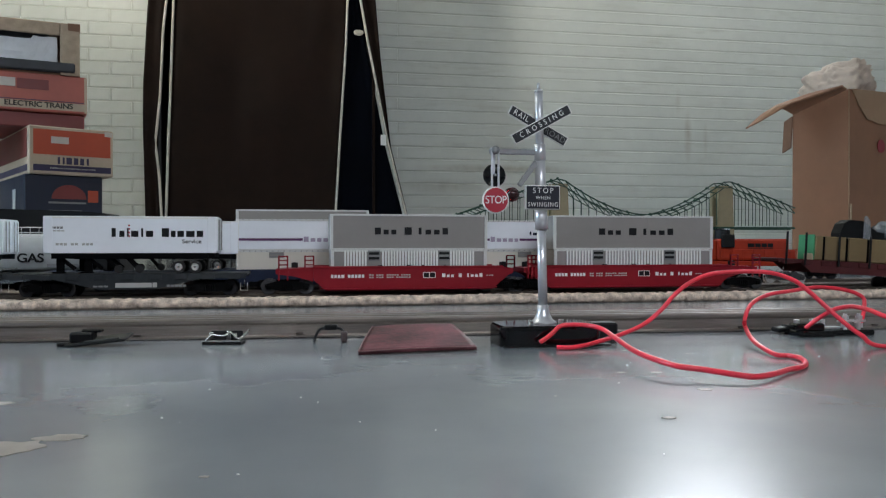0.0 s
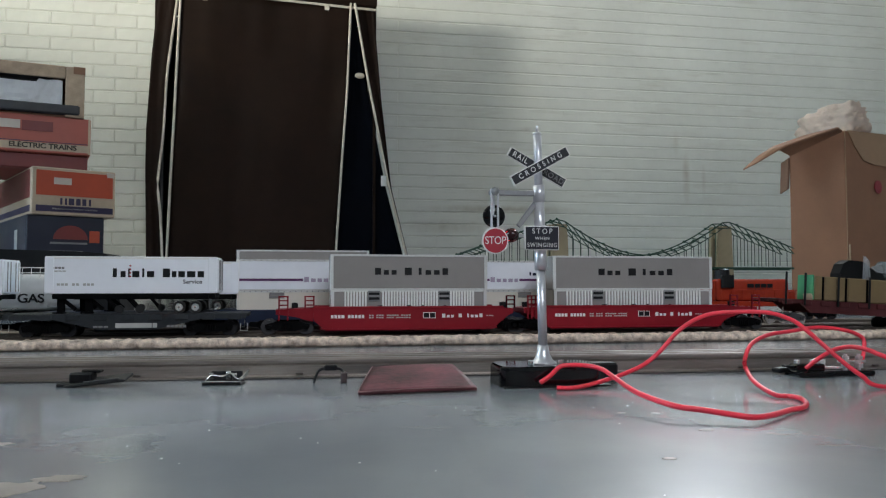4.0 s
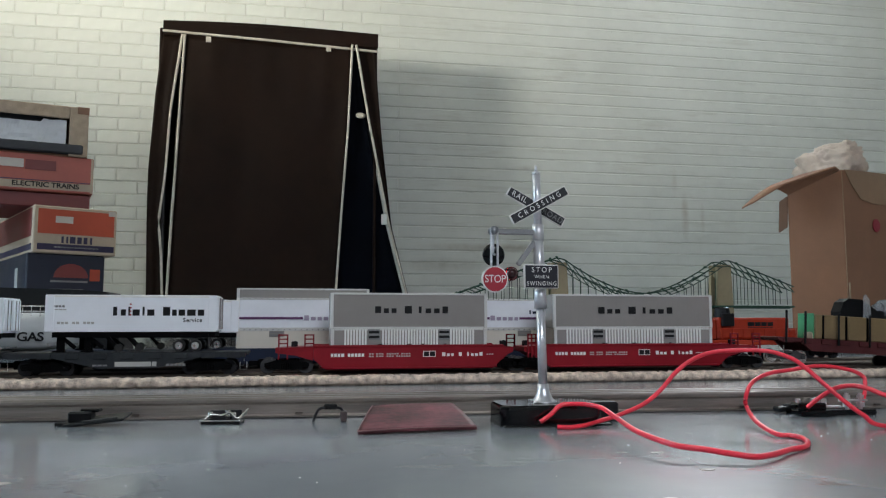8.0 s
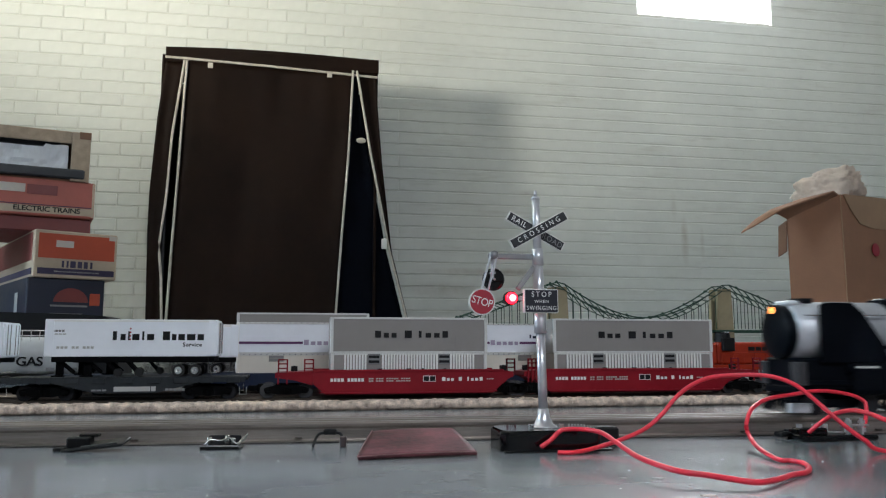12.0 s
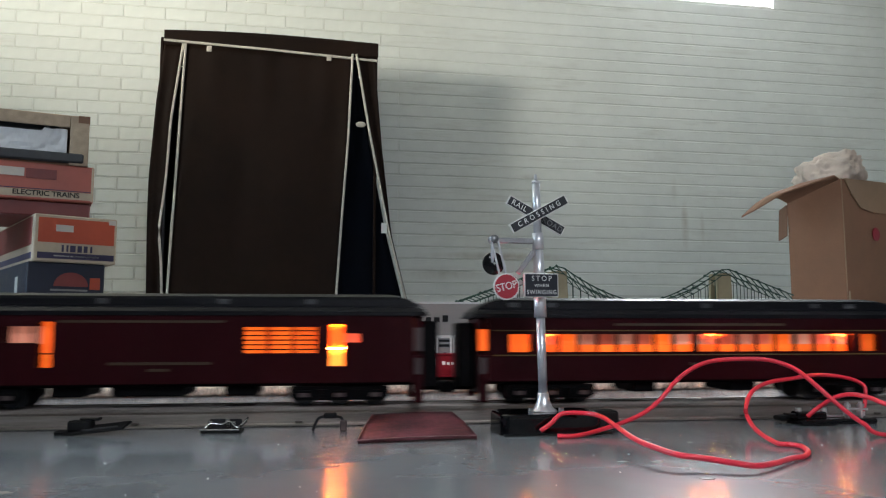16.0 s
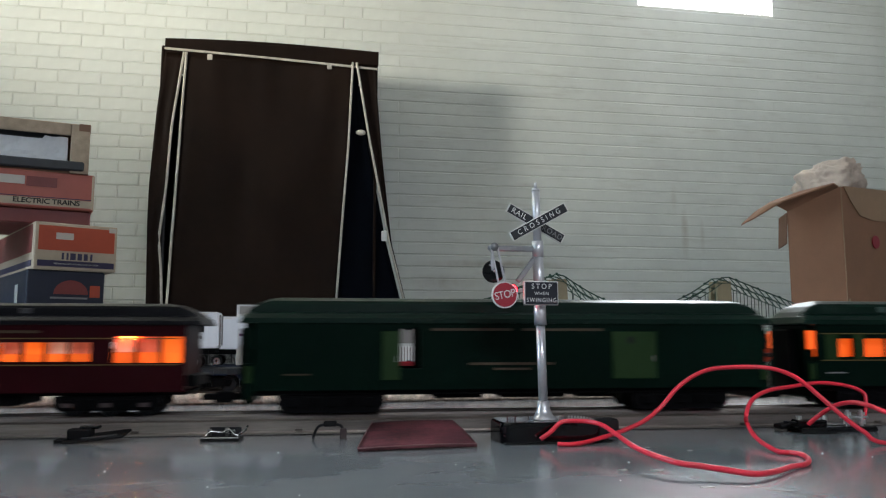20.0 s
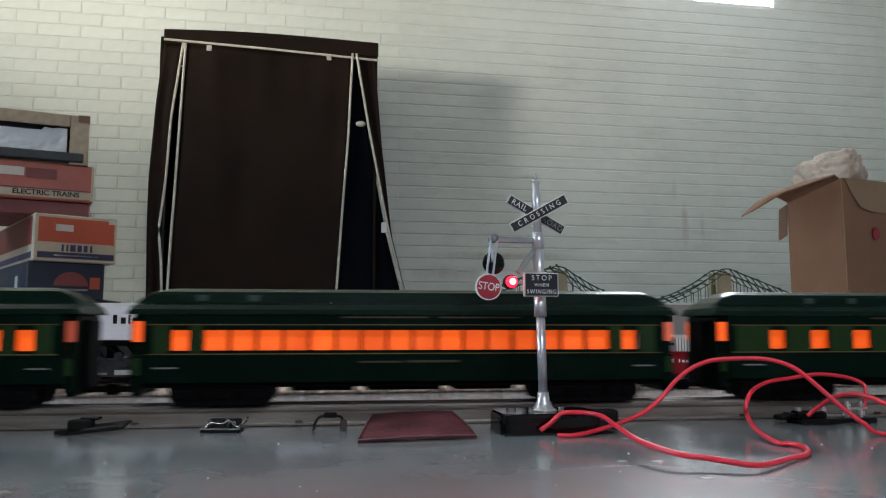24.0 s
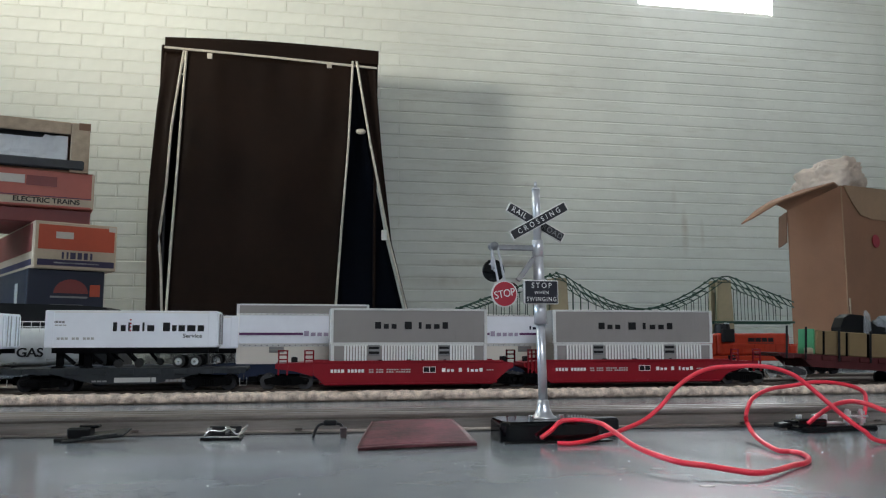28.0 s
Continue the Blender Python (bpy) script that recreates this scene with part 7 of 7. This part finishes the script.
def tender():
    c = thing("tender", pose(0, 0, 0), "black toy coal tender with silver name blocks and red marker lamps", "toy tender", "passing train")
    L, R = 0.302, RAIL_Z
    bm = B()
    prof = [(-0.0312, 0.0395), (0.0312, 0.0395), (0.0312, 0.0960), (0.0285, 0.1015), (0.022, 0.1035), (-0.022, 0.1035), (-0.0285, 0.1015), (-0.0312, 0.0960)]
    prism_x(bm, prof, 0.004, L - 0.038)
    prism_x(bm, [(y, min(z, 0.0985)) for y, z in prof[:3]] + [(0.0290, 0.0985), (-0.0290, 0.0985), prof[-1]], L - 0.0385, L - 0.014)
    part("tank_body", bm, "loco_black", c)
    part("coal_bunker", box(B(), 0.006, 0.150, -0.0270, 0.0270, 0.1036, 0.1085, 0.002), "loco_black", c)
    bm = B()
    for k in range(120):
        x, y = 0.012 + 0.130 * random.random(), -0.022 + 0.044 * random.random()
        ball(bm, (x, y, 0.1080), 0.0022 + 0.0015 * random.random(), 1, 1, 0.7, 5)
    part("coal_load", bm, "black_matt", c)
    part("water_hatch", box(B(), L - 0.072, L - 0.040, -0.026, 0.026, 0.1010, 0.1078, 0.0015), "loco_grey", c)
    part("rear_deck", box(B(), L - 0.0135, L, -0.0305, 0.0305, 0.0395, 0.045, 0.001), "loco_black", c)
    part("rear_wall", box(B(), L - 0.0138, L - 0.010, -0.0290, 0.0290, 0.0452, 0.098, 0.0008), "loco_black", c)
    bm = B()
    for k in range(7):
        cyl(bm, (L - 0.006, -0.024, 0.050 + 0.007 * k), (L - 0.006, -0.012, 0.050 + 0.007 * k), 0.0006, seg=6)
    for y in (-0.024, -0.012):
        cyl(bm, (L - 0.006, y, 0.045), (L - 0.006, y, 0.097), 0.0006, seg=6)
    part("ladder", bm, "steel", c)
    part("marker_lamp", box(B(), L - 0.0105, L - 0.0040, -0.0285, -0.0225, 0.0975, 0.1010, 0.0008), "glow_tail", c, "glowing red marker lamp")
    part("marker_lamp", box(B(), L - 0.0105, L - 0.0040, 0.0225, 0.0285, 0.0975, 0.1010, 0.0008), "glow_tail", c, "glowing red marker lamp")
    for s in (-1, 1):
        y = s * 0.0313
        lo, hi = sorted((y, y + s * 0.0003))
        bm = B()
        x = 0.078
        for w in (0.036, 0, 0.100):
            if w:
                box(bm, x, x + w, lo, hi, 0.0735, 0.0772)
            x += w + 0.002
        part("name_bar", bm, "bar_silver", c)
        part("sill_line", box(B(), 0.006, L - 0.016, lo, hi, 0.0395, 0.0420), "loco_black", c)
    part("frame", box(B(), 0.002, L - 0.002, -0.024, 0.024, 0.0335, 0.0394, 0.001), "underframe", c)
    for k, x in enumerate((0.040, 0.088, 0.124, 0.154, 0.184, 0.214, 0.244, 0.270)):
        if k > 1 and k == 7:
            continue
        for s in (-1, 1):
            bm = B()
            cyl(bm, (x, s * 0.0145, R + 0.0105), (x, s * 0.0190, R + 0.0105), 0.0105, seg=24)
            cyl(bm, (x, s * 0.0188, R + 0.0105), (x, s * 0.0196, R + 0.0105), 0.0045, seg=14)
            part("wheel", bm, "wheel_dark", c)
    for a, b in ((0.024, 0.104), (0.108, 0.262)):
        for y in (-0.0265, 0.0235):
            bm = B()
            prism_y(bm, [(a, R + 0.012), (b, R + 0.012), (b + 0.004, R + 0.022), (a - 0.004, R + 0.022)], y, y + 0.003)
            n = 2 if b - a < 0.1 else 5
            for k in range(n):
                cx = (0.040, 0.088)[k] if n == 2 else 0.124 + 0.03 * k
                box(bm, cx - 0.0050, cx + 0.0050, y - 0.0018, y + 0.0045, R + 0.0085, R + 0.0150, 0.0008)
            part("truck_frame", bm, "loco_black", c)
            if y < 0:
                for k in range(n):
                    cx = (0.040, 0.088)[k] if n == 2 else 0.124 + 0.03 * k
                    part("journal_cover", box(B(), cx - 0.0036, cx + 0.0036, y - 0.0024, y - 0.0019, R + 0.0150, R + 0.0160), "bar_silver", c)
    part("drawbar", box(B(), -0.032, 0.004, -0.004, 0.004, R + 0.012, R + 0.017, 0.001), "underframe", c)
    part("coupler", box(B(), L, L + 0.020, -0.003, 0.003, R + 0.010, R + 0.015, 0.001), "underframe", c)
    TRAIN.append((c, -2.130))
    return c


locomotive()
tender()


# ---- bricks of the back wall ----
def bricks():
    bw, bh, gap, deep = 0.2192, 0.0692, 0.0028, 0.0036
    phase = 0.098
    verts = [(x, y, z) for y, k in ((0.0, 0.0), (-deep, 0.0042)) for x, z in ((k, k), (bw - gap - k, k), (bw - gap - k, bh - gap - k), (k, bh - gap - k))]
    faces = [(4, 5, 6, 7), (0, 1, 5, 4), (1, 2, 6, 5), (2, 3, 7, 6), (3, 0, 4, 7)]
    faces = [tuple(reversed(f)) for f in faces]
    me = bpy.data.meshes.new("brick")
    me.from_pydata(verts, [], [f for f in faces])
    bm = B()
    bm.from_mesh(me)
    bmesh.ops.recalc_face_normals(bm, faces=bm.faces)
    bm.to_mesh(me)
    bm.free()
    me.materials.append(M["wall_paint"])
    rv, rf = [], []
    rng = random.Random(4)
    singles = 0
    rows = int(CEIL_Z / bh)
    for j in range(rows):
        z = j * bh + gap / 2
        off = phase + (bw / 2 if j % 2 else 0)
        k = int((LEFT_X - off) / bw)
        while off + k * bw < RIGHT_X - 0.25:
            x = off + k * bw
            k += 1
            if x < LEFT_X or z + bh > CEIL_Z:
                continue
            flush = x > 0.42                     # thick paint fills the head joints here
            xa, xb = x, x + bw - (0.0 if flush else gap)
            if z + bh - gap > WIN_Z0 - 0.004 and z < WIN_Z1 + 0.004 and xb > WIN_X0 and xa < WIN_X1:
                if xa < WIN_X0 - 0.03 and xb > WIN_X0:
                    xb = WIN_X0 - 0.004
                elif xb > WIN_X1 + 0.03 and xa < WIN_X1:
                    xa = WIN_X1 + 0.004
                else:
                    continue
            y = BACK_Y + rng.uniform(-0.0012, 0.0012)
            near = -1.75 < x < 0.42 and 0.2 < z < 2.1 and xb - xa > bw - gap - 1e-5 and singles < 300
            if near:
                o = new("brick", me)
                o.parent = wall_back
                o.matrix_basis = pose(x, y, z)
                singles += 1
            else:
                n = len(rv)
                q = 0.0042
                if flush:
                    y = BACK_Y + 0.0003 * math.sin(x * 9 + j)
                for yy, kk in ((y, 0.0), (y - deep, q)):
                    kx = 0.0 if flush else kk
                    rv += [(xa + kx, yy, z + kk), (xb - kx, yy, z + kk), (xb - kx, yy, z + bh - gap - kk), (xa + kx, yy, z + bh - gap - kk)]
                rf += [tuple(n + i for i in f) for f in faces]
    rest = bpy.data.meshes.new("brickwork")
    rest.from_pydata(rv, [], rf)
    bm = B()
    bm.from_mesh(rest)
    bmesh.ops.recalc_face_normals(bm, faces=bm.faces)
    bm.to_mesh(rest)
    bm.free()
    rest.materials.append(M["wall_stained"])
    o = new("brickwork", rest)
    o.parent = wall_back
    o["kind"] = "stuff"


bricks()


# ---- what moves ----
def swing_angle(t):
    """Degrees by which the stop disc hangs off plumb; positive is towards the pole."""
    on, off, period = 10.42, 26.42, 0.6388
    if t <= on:
        return 0.0
    if t >= off:
        return 11.5
    tau = (t - 10.73) % period
    beat = [(0.0, -16.5), (0.04, -12.5), (0.10, 0.0), (0.15, 10.5), (0.19, 15.5), (0.25, 16.5), (0.30, 14.5), (0.36, 8.5), (0.43, 0.0), (0.52, -9.5), (0.59, -15.0), (period, -16.5)]
    for (a, u), (b, v) in zip(beat, beat[1:]):
        if tau <= b:
            return u + (v - u) * (tau - a) / (b - a)
    return -16.5


def motions():
    # the train runs round the loop at an even speed
    for ob, front in TRAIN:
        reach = 0.19
        rows = []
        k = 0
        while k <= 56:
            t = 0.5 * k
            s = front - SPEED * (t - T_REF)
            x, y, a = loop_pose(s + reach)
            c, q = math.cos(radians(a)), math.sin(radians(a))
            rows.append((t, pose(x - c * reach, y - q * reach, 0, 0, 0, a)))
            k += 1
        walk(ob, rows)
    # driving wheels and rods turn while the locomotive is near
    t0, t1, step = 11.2, 15.2, 2 / 30
    n = int((t1 - t0) / step)
    turn = math.degrees(SPEED * step / DRIVER_R)
    for w, x, s in DRIVERS:
        rows = [(0.0, pose(x, s * 0.0178, RAIL_Z + DRIVER_R))]
        rows += [(t0 + k * step, pose(x, s * 0.0178, RAIL_Z + DRIVER_R, 0, -turn * k, 0)) for k in range(n)]
        rows.append((28.0, pose(x, s * 0.0178, RAIL_Z + DRIVER_R, 0, -turn * (n - 1), 0)))
        walk(w, rows)
    for rod, s in RODS:
        def at(k):
            a = radians(-turn * k)
            return pose(-0.0075 * math.sin(a), s * 0.0232, RAIL_Z + DRIVER_R - 0.0075 * math.cos(a))
        walk(rod, [(0.0, at(0))] + [(t0 + k * step, at(k)) for k in range(n)] + [(28.0, at(n - 1))])
    # the stop disc swings while the train is on the crossing
    rows = [(0.0, pose(*PIVOT))]
    k = 0
    while 10.38 + k * 0.05 < 26.75:
        t = 10.38 + k * 0.05
        rows.append((t, pose(*PIVOT, 0, -swing_angle(t), 0)))
        k += 1
    rows.append((28.0, pose(*PIVOT, 0, -swing_angle(28.0), 0)))
    walk(swing, rows)
    # the lamp turns its lit side out
    L0 = (-0.024, 0.0004, 0.1124)
    walk(lamp_ob, [(0.0, pose(*L0)), (10.36, pose(*L0)), (10.39, pose(*L0, 0, 0, 60)), (10.43, pose(*L0, 0, 0, 120)), (10.46, pose(*L0, 0, 0, 180)),
                   (26.23, pose(*L0, 0, 0, 180)), (26.27, pose(*L0, 0, 0, 120)), (26.30, pose(*L0, 0, 0, 60)), (26.33, pose(*L0)), (28.0, pose(*L0))])


motions()
